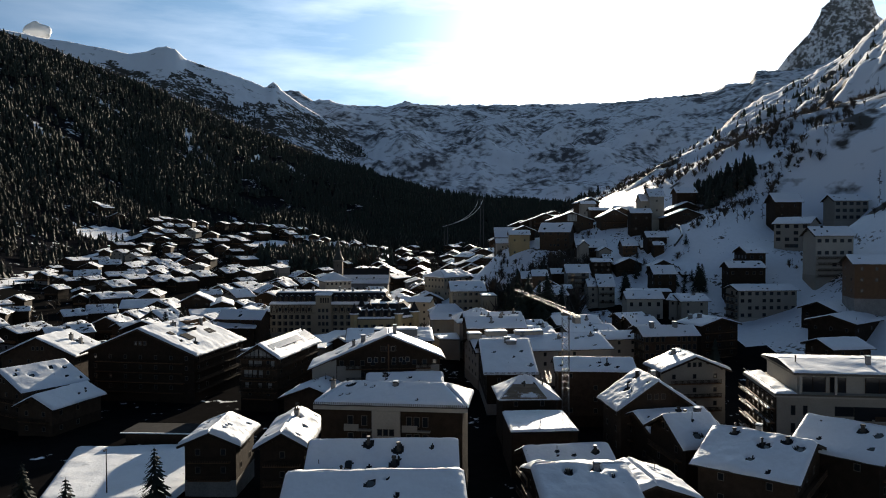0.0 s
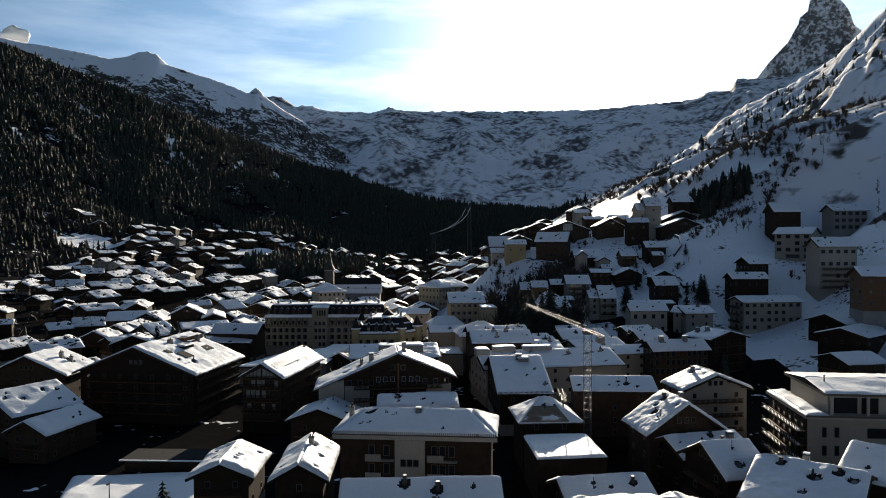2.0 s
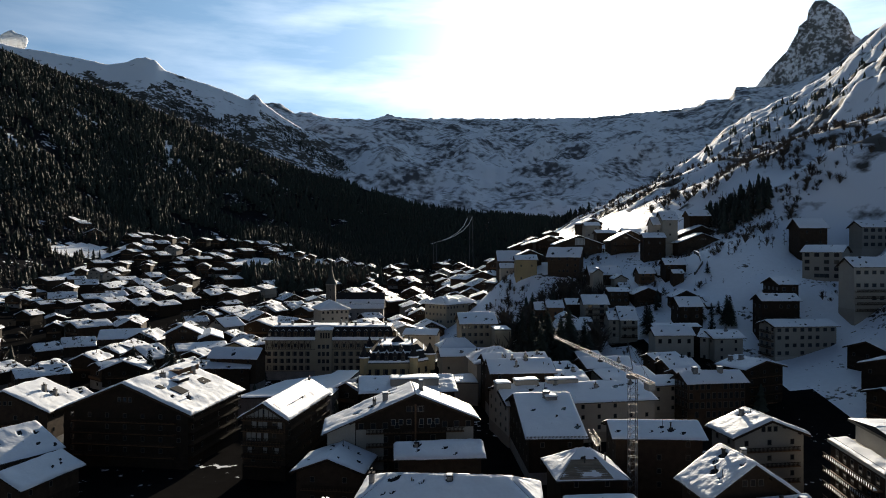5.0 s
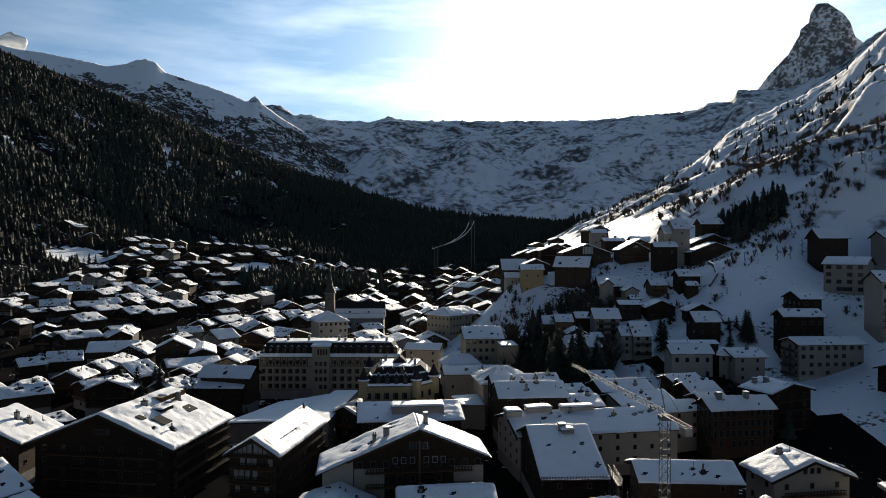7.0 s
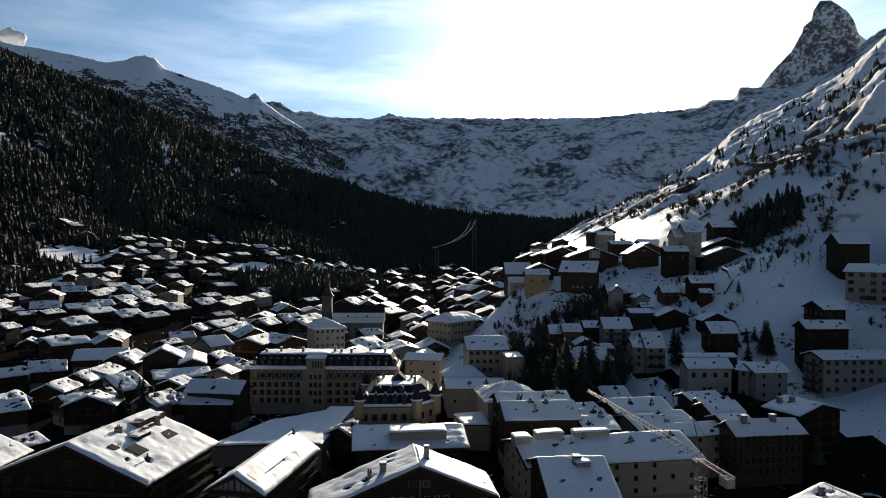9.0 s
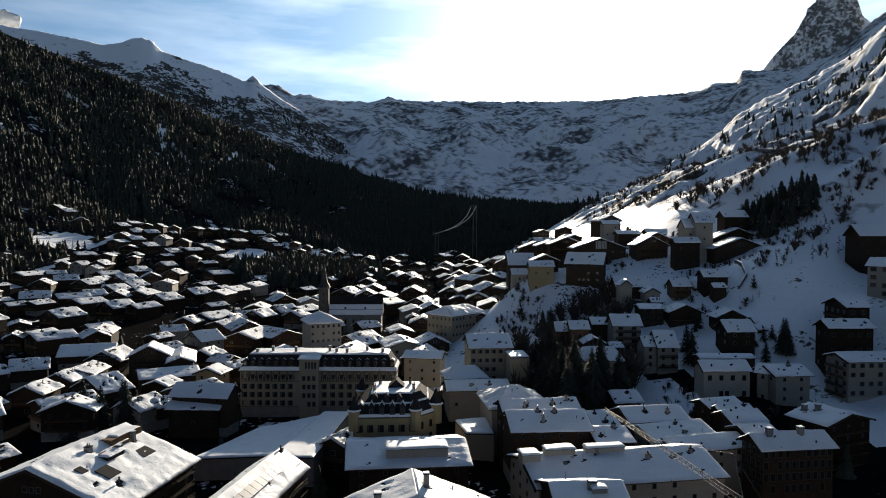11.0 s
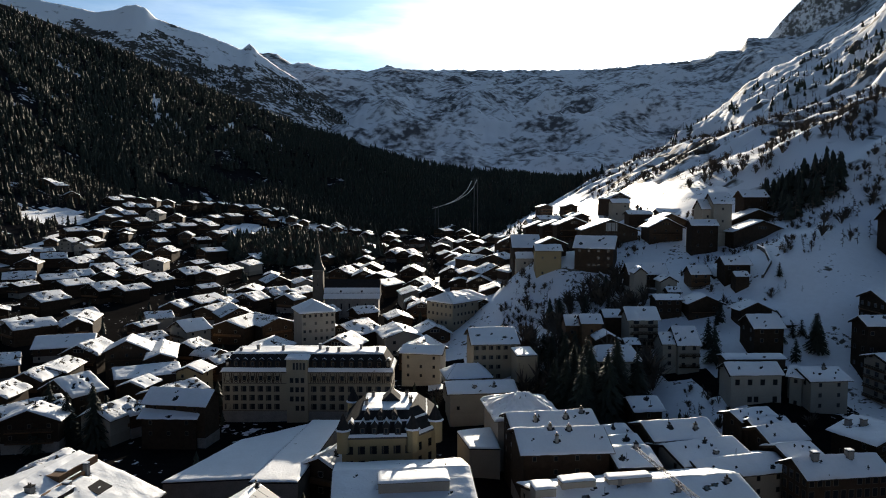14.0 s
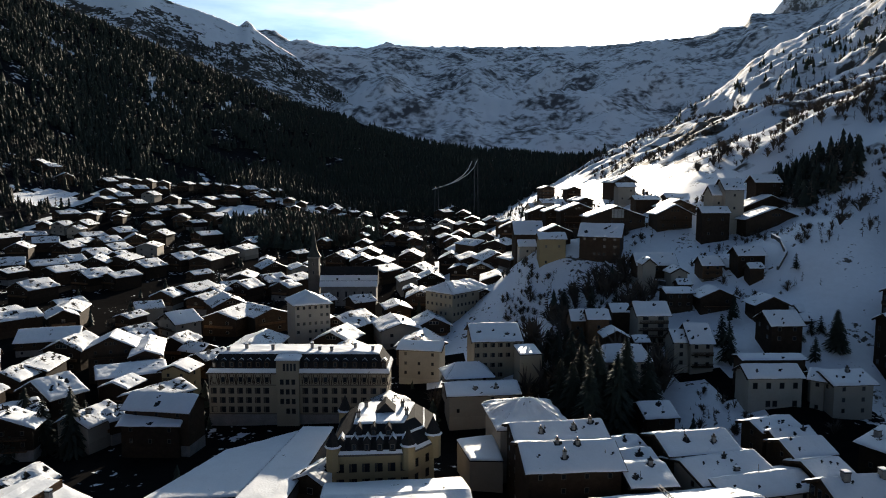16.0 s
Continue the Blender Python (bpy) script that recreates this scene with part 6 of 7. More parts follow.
root = house(135.2, 318.0, -90, 10.0, 17.4, -16.0, -13.5, -36.9, "dark timber hillside house under smooth shaded snow", seed=247, wall=TIMBER, storeys=4, sides="fr", win=(1.2, 1.4, 3.0), skylights=3, balconies=False, over=0.8)
side_balconies(root, 10.0, 17.4, 0.8, (2.6, 5.1, 7.7,))
root = house(67.2, 356.0, -90, 12.0, 12.7, -20.3, -16.4, -33.2, "pale tower-like apartment house with loggias on the slope", seed=37, wall=PLASTER, storeys=5, win=(2.0, 1.5, 4.0), name="apartment_block", balconies=False, over=1.0, sides="r")
side_balconies(root, 12.0, 12.7, 1.0, (2.6, 5.2, 7.7, 10.3,))
root = house(77.0, 338.0, -90, 14.0, 8.8, -25.7, -20.4, -36.9, "pale house under a steep snow roof with roof windows", seed=38, wall=PLASTER, storeys=4, win=(1.2, 1.4, 2.6), skylights=3, balconies=False, over=0.7, sides="r")
side_balconies(root, 14.0, 8.8, 0.7, (3.7, 7.5,))
house(70.9, 338.0, -90, 10.0, 5.6, -25.7, -22.6, -36.5, "lower pale wing under a snow roof", seed=251, wall=PLASTER, storeys=4, win=(1.2, 1.4, 2.6), balconies=False, over=0.5, sides="r")
house(104.2, 336.5, -90, 13.0, 11.8, -19.8, -16.1, -28.6, "dark timber house with a pale side under a plain snow roof", seed=39, wall=TIMBER, storeys=3, sides="fr", win=(1.2, 1.3, 4.0), balconies=False, over=0.9)
part("gable_glazing", Solid().box((-2.5, -8.0, 8.4), (3.5, -7.86, 12.8)), REFLECTION_GLASS, glazed_chalet, "broad pale glazed gable front")
for x in (-1.5, 0.5, 2.5):
    part("glazing_bar", Solid().box((x - 0.12, -8.1, 8.3), (x + 0.12, -7.98, 12.9)), TIMBER, glazed_chalet)
far_chalet("a", 5, -556, 1131, 37.9, 2)
far_chalet("a", 5, -541, 1130, 32.4, -19)
far_chalet("a", 5, -510, 1107, 18.9, 31)
far_chalet("a", 5, -469, 1146, 11.6, -18)
far_chalet("b", 5, -466, 1181, 15.6, -18)
far_chalet("b", 5, -446, 1187, 12.2, 13)
far_chalet("a", 5, -428, 1190, 10.5, 3)
far_chalet("a", 5, -402, 1181, 7.9, 15)
far_chalet("b", 5, -367, 1179, 7.2, -8)
far_chalet("b", 5, -339, 1168, 5.6, -17)
far_chalet("b", 5, -318, 1168, 5.6, -12)
far_chalet("b", 5, -290, 1147, 2.7, -5)
far_chalet("a", 5, -266, 1142, 0.4, -40)
far_chalet("a", 4, -244, 1132, -3.5, 12)
far_chalet("b", 4, -234, 1161, -1.7, -28)
far_chalet("a", 5, -439, 1083, -2.4, -2)
far_chalet("a", 5, -437, 1121, 2.3, -26)
far_chalet("a", 5, -418, 1127, 1.4, -35)
far_chalet("a", 5, -381, 1077, -6.2, -5, pale=True)
far_chalet("a", 5, -342, 1045, -10.5, 9)
far_chalet("b", 5, -302, 1011, -15.1, -23)
far_chalet("b", 5, -309, 978, -19.4, -34)
far_chalet("b", 5, -293, 1042, -11.1, -12)
far_chalet("b", 5, -273, 1061, -9.4, -28)
far_chalet("a", 5, -237, 1084, -10.2, -27)
far_chalet("b", 5, -425, 1035, -10.2, -12)
far_chalet("a", 5, -415, 1062, -7.3, -30)
far_chalet("b", 5, -394, 996, -16.6, 10)
far_chalet("a", 5, -376, 1010, -15.0, -20)
far_chalet("a", 5, -330, 963, -21.4, -23)
far_chalet("a", 4, -287, 915, -27.4, 7)
far_chalet("a", 5, -282, 980, -19.4, -13)
far_chalet("b", 5, -255, 932, -26.4, -21)
far_chalet("b", 5, -216, 932, -29.1, 7)
far_chalet("b", 5, -420, 926, -23.4, -35)
far_chalet("b", 5, -394, 928, -24.8, 11)
far_chalet("a", 5, -374, 871, -32.0, -4)
far_chalet("a", 4, -393, 864, -32.1, -13, pale=True)
far_chalet("a", 5, -320, 834, -37.0, -26)
far_chalet("a", 4, -302, 870, -32.6, -26)
far_chalet("a", 5, -293, 801, -41.0, 23)
far_chalet("a", 5, -275, 820, -38.8, -3)
far_chalet("b", 5, -231, 823, -39.1, -38)
far_chalet("b", 5, -342, 814, -39.3, -33)
far_chalet("b", 5, -337, 785, -42.8, -6)
far_chalet("a", 5, -314, 788, -42.5, -27)
far_chalet("a", 5, -286, 740, -44.8, -21)
far_chalet("b", 5, -263, 759, -44.2, 6, pale=True)
far_chalet("b", 3, -224, 754, -44.3, -24)
far_chalet("a", 5, -333, 751, -44.2, -12)
far_chalet("a", 5, -369, 739, -43.6, 15)
far_chalet("a", 5, -369, 782, -42.5, -61)
far_chalet("b", 5, -410, 784, -38.3, -14)
far_chalet("b", 5, -174, 738, -44.8, -16, pale=True)
far_chalet("a", 4, -292, 672, -46.8, -36)
far_chalet("a", 5, -287, 704, -45.9, -19)
far_chalet("a", 5, -266, 662, -47.1, 6)
far_chalet("b", 5, -252, 677, -46.6, -7)
far_chalet("a", 5, -221, 642, -47.7, -22)
far_chalet("a", 5, -208, 680, -46.6, -26)
far_chalet("b", 5, -187, 676, -46.7, -9)
far_chalet("b", 5, -183, 703, -45.9, -16)
far_chalet("a", 5, -327, 649, -47.0, -63)
far_chalet("b", 5, -299, 651, -47.3, -47)
far_chalet("b", 5, -273, 621, -48.2, -26)
far_chalet("a", 5, -240, 597, -48.9, -26)
far_chalet("b", 4, -222, 599, -48.9, -29)
far_chalet("a", 5, -257, 553, -50.0, -22)
far_chalet("b", 5, -155, 547, -50.0, -24)
far_chalet("b", 4, -137, 595, -49.0, 1)
far_chalet("a", 4, -126, 556, -50.0, -21)
far_chalet("a", 5, -127, 635, -47.9, 27)
far_chalet("a", 4, -115, 579, -49.5, -36)
far_chalet("b", 4, -105, 631, -48.0, 21, pale=True)
far_chalet("a", 5, -121, 495, -50.0, 28)
far_chalet("a", 2, -140, 542, -50.0, -14)
far_chalet("b", 5, -110, 463, -50.0, -14)
far_chalet("b", 5, -97, 469, -50.0, 41)
far_chalet("b", 4, -216, 460, -50.0, -40)
far_chalet("a", 4, -157, 399, -50.0, -5)
far_chalet("a", 2, -138, 413, -50.0, -34)
far_chalet("a", 2, -157, 357, -50.0, -4)
far_chalet("b", 3, -156, 370, -50.0, 4)
far_chalet("a", 2, -110, 312, -50.0, -19, pale=True)
far_chalet("a", 0, -104, 316, -50.0, -40)
far_chalet("b", 4, -200, 482, -50.0, 12)
far_chalet("b", 5, -82, 400, -50.0, -5)
far_chalet("a", 2, -117, 409, -50.0, -9)
far_chalet("a", 5, -75, 886, -40.2, -8)
far_chalet("b", 5, -57, 1024, -35.3, -10)
far_chalet("b", 4, -43, 858, -41.1, -2)
far_chalet("a", 5, -29, 822, -42.2, -25)
far_chalet("a", 5, -23, 692, -46.1, -7)
far_chalet("a", 5, -16, 613, -47.8, -20)
far_chalet("a", 5, -59, 711, -45.7, -2)
far_chalet("a", 5, -80, 684, -46.4, -20)
far_chalet("a", 5, -62, 668, -46.9, 3)
far_chalet("b", 5, -48, 662, -47.1, -13)
far_chalet("b", 5, -43, 620, -48.3, -32)
far_chalet("a", 3, -100, 640, -47.7, -10)
far_chalet("b", 4, -101, 585, -49.3, -25)
far_chalet("b", 5, 6, 903, -39.7, 4)
far_chalet("b", 5, 10, 822, -42.2, 7)
far_chalet("b", 5, 15, 1119, -31.4, -36)
far_chalet("a", 5, 29, 1165, -29.5, 14)
far_chalet("a", 5, 42, 1093, -32.5, -9)
far_chalet("b", 5, 49, 1021, -35.3, -6)
far_chalet("a", 5, 14, 968, -37.7, -9, pale=True)
far_chalet("b", 5, 34, 955, -38.1, 13)
far_chalet("b", 5, 50, 942, -37.9, -16)
far_chalet("a", 5, 25, 846, -41.4, -3)
far_chalet("a", 5, 17, 787, -43.1, -8)
far_chalet("a", 3, 32, 638, -25.6, 8)
far_chalet("b", 5, 24, 623, -30.1, 32)
far_chalet("a", 5, 15, 642, -36.7, 14)
far_chalet("a", 5, 8, 629, -40.8, -6)
far_chalet("b", 5, 19, 577, -35.1, 5)
far_chalet("a", 5, 69, 965, -34.0, 8)
far_chalet("b", 2, 51, 661, -15.2, 16)
far_chalet("a", 4, 48, 601, -16.2, -8)
far_chalet("b", 4, 37, 570, -24.4, -26)
far_chalet("a", 5, 29, 541, -31.1, 13)
far_chalet("b", 3, 39, 509, -26.7, 18)
far_chalet("b", 4, 13, 567, -39.6, -11)
far_chalet("a", 4, 22, 534, -36.1, -7)
far_chalet("b", 5, 27, 487, -35.5, -5)
far_chalet("a", 5, -9, 576, -48.2, 6)
far_chalet("b", 5, -21, 577, -49.2, 10, pale=True)
far_chalet("a", 4, -15, 517, -49.6, -1)
far_chalet("a", 5, 22, 469, -41.7, -21)
far_chalet("b", 5, -26, 435, -50.0, 14, pale=True)
far_chalet("a", 4, -10, 441, -49.9, 11)
far_chalet("a", 4, -15, 401, -50.0, -13)
far_chalet("a", 5, -48, 442, -50.0, -32)
far_chalet("a", 4, -50, 412, -50.0, -15)
far_chalet("b", 4, 23, 447, -45.2, 16)
far_chalet("b", 3, -28, 486, -49.9, 12)
far_chalet("a", 4, 119, 587, 15.4, 12)
far_chalet("a", 3, 74, 651, -4.3, -80, pale=True)
far_chalet("b", 3, 83, 643, -0.0, -78, pale=True)
far_chalet("b", 2, 84, 590, -0.3, -94, pale=True)
far_chalet("b", 2, 93, 586, 3.8, 15)
far_chalet("b", 2, 104, 668, 9.6, 3)
far_chalet("c", 4, 128, 926, 0.6, 5)
far_chalet("a", 2, -269, 447, -49.7, 11)
far_chalet("b", 2, -236, 373, -49.9, 19)
far_chalet("a", 3, -153, 1075, -24.4, -11)
far_chalet("b", 1, -145, 434, -50.0, -35)
far_chalet("b", 1, -235, 389, -49.9, -67)
far_chalet("a", 3, -135, 1083, -26.5, 10)
far_chalet("b", 3, -139, 515, -50.0, -17)
far_chalet("b", 1, -96, 1016, -34.4, 6)
far_chalet("a", 2, -180, 787, -43.0, 0)
far_chalet("b", 2, -111, 1090, -29.4, -39)
far_chalet("a", 2, -49, 506, -50.0, -54)
far_chalet("b", 2, -118, 1042, -31.1, 31)
far_chalet("b", 2, -172, 611, -48.5, -39)
far_chalet("a", 3, -183, 378, -50.0, -63)
far_chalet("a", 2, -180, 270, -50.0, -20)
far_chalet("a", 2, -161, 488, -50.0, -57, pale=True)
far_chalet("a", 1, -21, 545, -49.8, 1)
far_chalet("b", 2, -321, 610, -48.1, -32)
far_chalet("a", 3, -164, 525, -50.0, -7)
far_chalet("a", 1, -208, 323, -49.9, -25)
far_chalet("a", 2, -293, 535, -49.7, -8)
far_chalet("b", 3, -202, 1108, -13.0, -2)
far_chalet("a", 3, -365, 943, -23.7, -6)
far_chalet("a", 1, -110, 801, -42.7, -22)
far_chalet("b", 1, -161, 239, -50.0, -24, pale=True)
far_chalet("b", 1, -396, 951, -22.2, -18)
far_chalet("a", 2, -24, 319, -50.0, -3)
far_chalet("b", 1, -266, 421, -49.7, -27, pale=True)
far_chalet("b", 1, -97, 385, -50.0, -34)
far_chalet("a", 1, -105, 268, -50.0, -16)
far_chalet("b", 2, -121, 717, -45.5, -34)
far_chalet("a", 1, -389, 1139, 2.0, -29)
far_chalet("b", 3, -308, 618, -48.1, -17)
far_chalet("a", 1, -329, 995, -17.2, 21, pale=True)
far_chalet("a", 1, -238, 464, -49.9, 16)
far_chalet("a", 3, -442, 1141, 5.7, -2)
far_chalet("a", 3, -411, 861, -30.9, 10)
far_chalet("b", 3, -47, 1123, -31.2, -22)
far_chalet("a", 1, -37, 271, -50.0, -26)
far_chalet("b", 1, -251, 1121, -3.9, -18)
far_chalet("a", 1, -61, 917, -39.3, -12)
far_chalet("b", 3, -151, 975, -31.7, -7)
far_chalet("b", 1, -75, 737, -44.9, -18)
far_chalet("a", 3, -372, 848, -34.8, -6, pale=True)
far_chalet("b", 2, -329, 942, -24.0, -29)
far_chalet("a", 2, -172, 254, -50.0, 5)
far_chalet("b", 1, -127, 1001, -32.5, 7)
far_chalet("b", 3, -300, 730, -45.0, -74)
far_chalet("b", 2, -265, 516, -49.9, 29)
far_chalet("b", 3, -99, 335, -50.0, -31)
far_chalet("a", 3, -266, 701, -45.9, -16)
far_chalet("a", 2, -72, 508, -50.0, -39)
far_chalet("b", 3, -63, 729, -45.1, 0, pale=True)
far_chalet("b", 2, -139, 678, -46.6, 8)
far_chalet("b", 3, -160, 300, -50.0, -50)
far_chalet("a", 3, -101, 558, -50.0, -22)
far_chalet("b", 2, -182, 807, -41.5, -53)
far_chalet("a", 2, -156, 1028, -27.3, -49)
far_chalet("a", 3, -359, 637, -45.6, -4)
far_chalet("a", 1, -138, 563, -49.9, -59)
far_chalet("b", 3, -182, 306, -50.0, -19)
far_chalet("b", 2, -44, 393, -50.0, -10)
far_chalet("b", 3, -137, 316, -50.0, -41)
far_chalet("a", 1, -105, 395, -50.0, 63)
far_chalet("a", 1, -327, 507, -47.8, -9)
far_chalet("a", 3, -136, 1103, -25.0, -31)
far_chalet("a", 1, -48, 973, -37.5, -20)
far_chalet("a", 3, -182, 1093, -18.0, -1)
far_chalet("a", 3, -237, 916, -29.2, -15)
far_chalet("a", 3, -70, 781, -43.5, -10)
far_chalet("b", 3, -22, 807, -42.7, 2)
far_chalet("b", 3, -134, 399, -50.0, -6)
far_chalet("a", 3, -25, 292, -50.0, -15)
far_chalet("b", 1, -284, 1076, -6.8, -14)
far_chalet("a", 1, -164, 314, -50.0, -12)
far_chalet("b", 3, -92, 1084, -31.5, 0, pale=True)
far_chalet("a", 1, -193, 367, -50.0, -46)
far_chalet("a", 2, -209, 957, -27.2, -43)
far_chalet("b", 1, -392, 712, -41.6, -18)
far_chalet("b", 1, -130, 259, -50.0, -28)
far_chalet("a", 3, -44, 833, -41.9, -34)
far_chalet("b", 3, -263, 892, -30.7, -37)
far_chalet("b", 2, -56, 372, -50.0, 3)
far_chalet("a", 3, -196, 466, -50.0, 35)
far_chalet("b", 3, -22, 989, -36.8, -22)
far_chalet("a", 2, -62, 1078, -33.1, -1)
far_chalet("b", 3, -394, 811, -37.6, -51)
far_chalet("a", 3, -90, 1050, -33.2, -14)
far_chalet("b", 2, -26, 715, -45.5, 0)
far_chalet("b", 1, -202, 732, -45.0, -20)
far_chalet("a", 1, -220, 1066, -14.5, -48)
far_chalet("a", 2, -141, 1130, -22.5, -2)
far_chalet("b", 2, -375, 670, -43.8, 6)
far_chalet("b", 3, -184, 1049, -21.6, 7)
far_chalet("b", 2, -211, 504, -50.0, -39)
far_chalet("a", 1, -99, 924, -38.2, -10)
far_chalet("b", 1, -344, 632, -46.8, -21)
far_chalet("a", 1, -64, 1046, -34.4, -10)
far_chalet("b", 2, -360, 925, -25.8, 5)
far_chalet("b", 1, -161, 466, -50.0, -21)
far_chalet("b", 3, -229, 472, -50.0, -17, pale=True)
far_chalet("a", 1, -73, 352, -50.0, 1)
far_chalet("a", 2, -77, 845, -41.4, -12)
far_chalet("a", 2, -157, 335, -50.0, -1)
far_chalet("a", 1, -64, 455, -50.0, -11, pale=True)

# ---- what stands on the nearer roofs ----
attic = on_slope(a_house, 37.9, 7.6, 21.8, 0.03, 0.22, 0.92, 0.25, 0.15, LARCH, "dormer", 33.0, False, "long flat-topped timber attic with melted patches of snow")
snow_part(attic, [(4.6, 6.0, 21.74), (4.6, 14.8, 21.74), (2.0, 14.8, 21.76), (2.0, 6.0, 21.76)], 0.3, 43, nu=12, nv=6, sag=0.0)
# roof openings drawn as raised slate slabs; their dark colour imitates the shade inside
for u0, u1, v0, v1 in ((0.44, 0.62, -0.46, -0.22), (0.30, 0.40, -0.62, -0.5), (0.46, 0.60, 0.34, 0.6)):
    well = Solid().prism([(18.95 * u, 16.5 * v, 21.8 - 7.6 * u + 0.1) for u, v in ((u0, v0), (u1, v0), (u1, v1), (u0, v1))], [(18.95 * u, 16.5 * v, 21.8 - 7.6 * u + 0.62) for u, v in ((u0, v0), (u1, v0), (u1, v1), (u0, v1))])
    part("roof_well", well, SLATE, a_house, "raised dark slab whose colour stands in for the shade in a roof opening")
on_slope(a_house, 37.9, 7.6, 21.8, 0.28, -0.12, 0.58, 0.31, 0.9, LARCH, "terrace_wall", 33.0, False, "low brown timber terrace wall")
on_slope(a_house, 37.9, 7.6, 21.8, 0.30, -0.15, 0.2, 0.42, 0.5, SLATE, "dormer", 33.0, True)
roof_panels(g1_house, 13.3, 4.0, 18.5, 0.28, 0.58, -0.85, 0.45, 33.4, 9)
roof_panels(g1_house, 13.3, 4.0, 18.5, 0.18, 0.75, 0.55, 0.95, 33.4, 3)
on_slope(p_house, 23.4, 2.7, 17.4, 0.30, -0.35, 0.62, 0.72, 1.3, PLASTER, "dormer", 29.2, True, "broad plastered dormer under rounded snow")
on_slope(g_house, 34, 6.6, 18.1, 0.12, 0.05, 0.45, 0.24, 0.7, STONE, "roof_hatch", 14.6, True)
on_slope(g2_house, 24, 3.5, 15.5, -0.05, -0.98, -0.8, 0.25, 0.9, PLASTER, "dormer", 47.8, True)
on_slope(g2_house, 24, 3.5, 15.5, -0.12, -0.72, -0.42, 0.10, 1.0, PLASTER, "dormer", 47.8, True)
on_slope(g2_house, 24, 3.5, 15.5, -0.10, -0.3, 0.1, 0.08, 0.8, PLASTER, "dormer", 47.8, True)
side_balconies(a_house, 37.9, 33.0, 1.6, (3.2, 6.2, 9.2, 12.0))
side_balconies(g1_house, 13.3, 33.4, 1.1, (3.0, 6.0, 9.0, 11.8))
for x0, x1, z0, za, zb in ((-4.6, -0.25, 14.7, 15.0, 17.1), (0.25, 4.6, 14.7, 17.1, 15.0)):
    pane = part("gable_glazing", Solid().prism([(x0, -15.66, z0), (x1, -15.66, z0), (x1, -15.66, zb), (x0, -15.66, za)][::1], [(x0, -15.72, z0), (x1, -15.72, z0), (x1, -15.72, zb), (x0, -15.72, za)]), REFLECTION_GLASS, g1_house, "sloping gable window with a pale reflection put into its colour")
    for k in (1, 2, 3):
        x = x0 + (x1 - x0) * k / 4
        part("glazing_bar", Solid().box((x - 0.07, -15.8, z0), (x + 0.07, -15.7, za + (zb - za) * k / 4)), TIMBER, pane)
for z, h, spots in ((13.0, 1.7, (-2.4, -0.8, 0.4, 4.2)), (9.9, 2.4, (-3.9, -2.6, -1.2, 0.6)), (6.6, 1.8, (-3.6, 0.4, 3.4))):
    for x in spots:
        pane = part("tall_window", Solid().box((x - 0.55, -15.7, z - h / 2), (x + 0.55, -15.62, z + h / 2)), REFLECTION_GLASS, g1_house, "tall window with a pale reflection put into its colour")
        part("window_frame", Solid().box((x - 0.68, -15.68, z - h / 2 - 0.12), (x + 0.68, -15.6, z + h / 2 + 0.12)), TIMBER, pane)
for z in (5.0, 8.2, 11.6, 14.3):
    deck = part("balcony", Solid().box((-5.4, -17.0, z - 0.15), (5.4, -15.6, z)), LARCH, g1_house, "timber balcony across the glazed gable")
    rail = Solid().box((-5.4, -17.0, z + 0.9), (5.4, -16.9, z + 1.0))
    for k in range(28):
        rail.box((-5.35 + k * 0.39, -16.98, z), (-5.2 + k * 0.39, -16.94, z + 0.9))
    part("railing", rail, TIMBER, deck)
for x, z in ((-1.3, 18.2), (1.3, 18.2), (-5.2, 15.2), (-3.4, 15.2), (-1.5, 15.2), (1.5, 15.2), (3.4, 15.2), (5.2, 15.2)):
    window(chalet_hotel, x, -6.5, z, 0, 1.1, 1.4, PLASTER)


def yard():
    """Open snow beside the chalets, and a lamp post."""
    for corners, label in (([(-77, 212, -49.6), (-72, 213, -49.6), (-70, 232, -49.4), (-74, 231, -49.4)], "strip of sunlit snow beside a dark chalet"),
                           ([(-75, 129, -49.4), (-50, 128, -49.2), (-47, 162, -48.9), (-84, 160, -49.1)], "open snowy yard between dark chalets")):
        v, f, _ = snow_sheet(corners, 0.5, 70, lump=0.3)
        ob = mesh_object("snow_yard", v, flip_up(v, f), SNOW, shade=True)
        tagged(ob, label, "snow", kind="stuff")
    shed = thing("shed", pose(-66.0, 168.0, -50, 0, 0, -4), "long low dark shed with a thin snow edge beside the yard", "shed")
    part("wall", Solid().box((-8.5, -3.6, -1), (8.5, 3.6, 3.2)), TIMBER, shed)
    roof = part("roof", Solid().box((-9.4, -4.4, 3.2), (9.4, 4.4, 3.45)), SLATE, shed)
    part("snow_edge", Solid().box((-9.4, -4.5, 3.3), (9.4, -4.1, 3.52)), SNOW, roof)
    post = thing("street_lamp", pose(-63.5, 132, -49.6), "dark metal street lamp beside the snowy yard", "lamp")
    part("pole", Solid().tube(0, 0, 0, 9.0, 0.14, 0.08, 8), PIPE, post)
    part("lamp_head", Solid().box((-0.15, -0.9, 8.9), (0.15, 0.1, 9.1)), PIPE, post)


yard()


def snow_guards(root, x, z, long, count):
    comb = Solid()
    for i in range(count):
        y = -long / 2 + 0.3 + i * (long - 0.6) / (count - 1)
        comb.box((x - 0.1, y - 0.06, z - 0.25), (x + 0.1, y + 0.06, z + 0.3))
    part("snow_guard", comb, PIPE, root, "row of dark snow guards along the eave")


snow_guards(g_house, 19.65, 11.75, 15.3, 46)
snow_guards(stair_house, 6.75, 18.6, 28.6, 80)


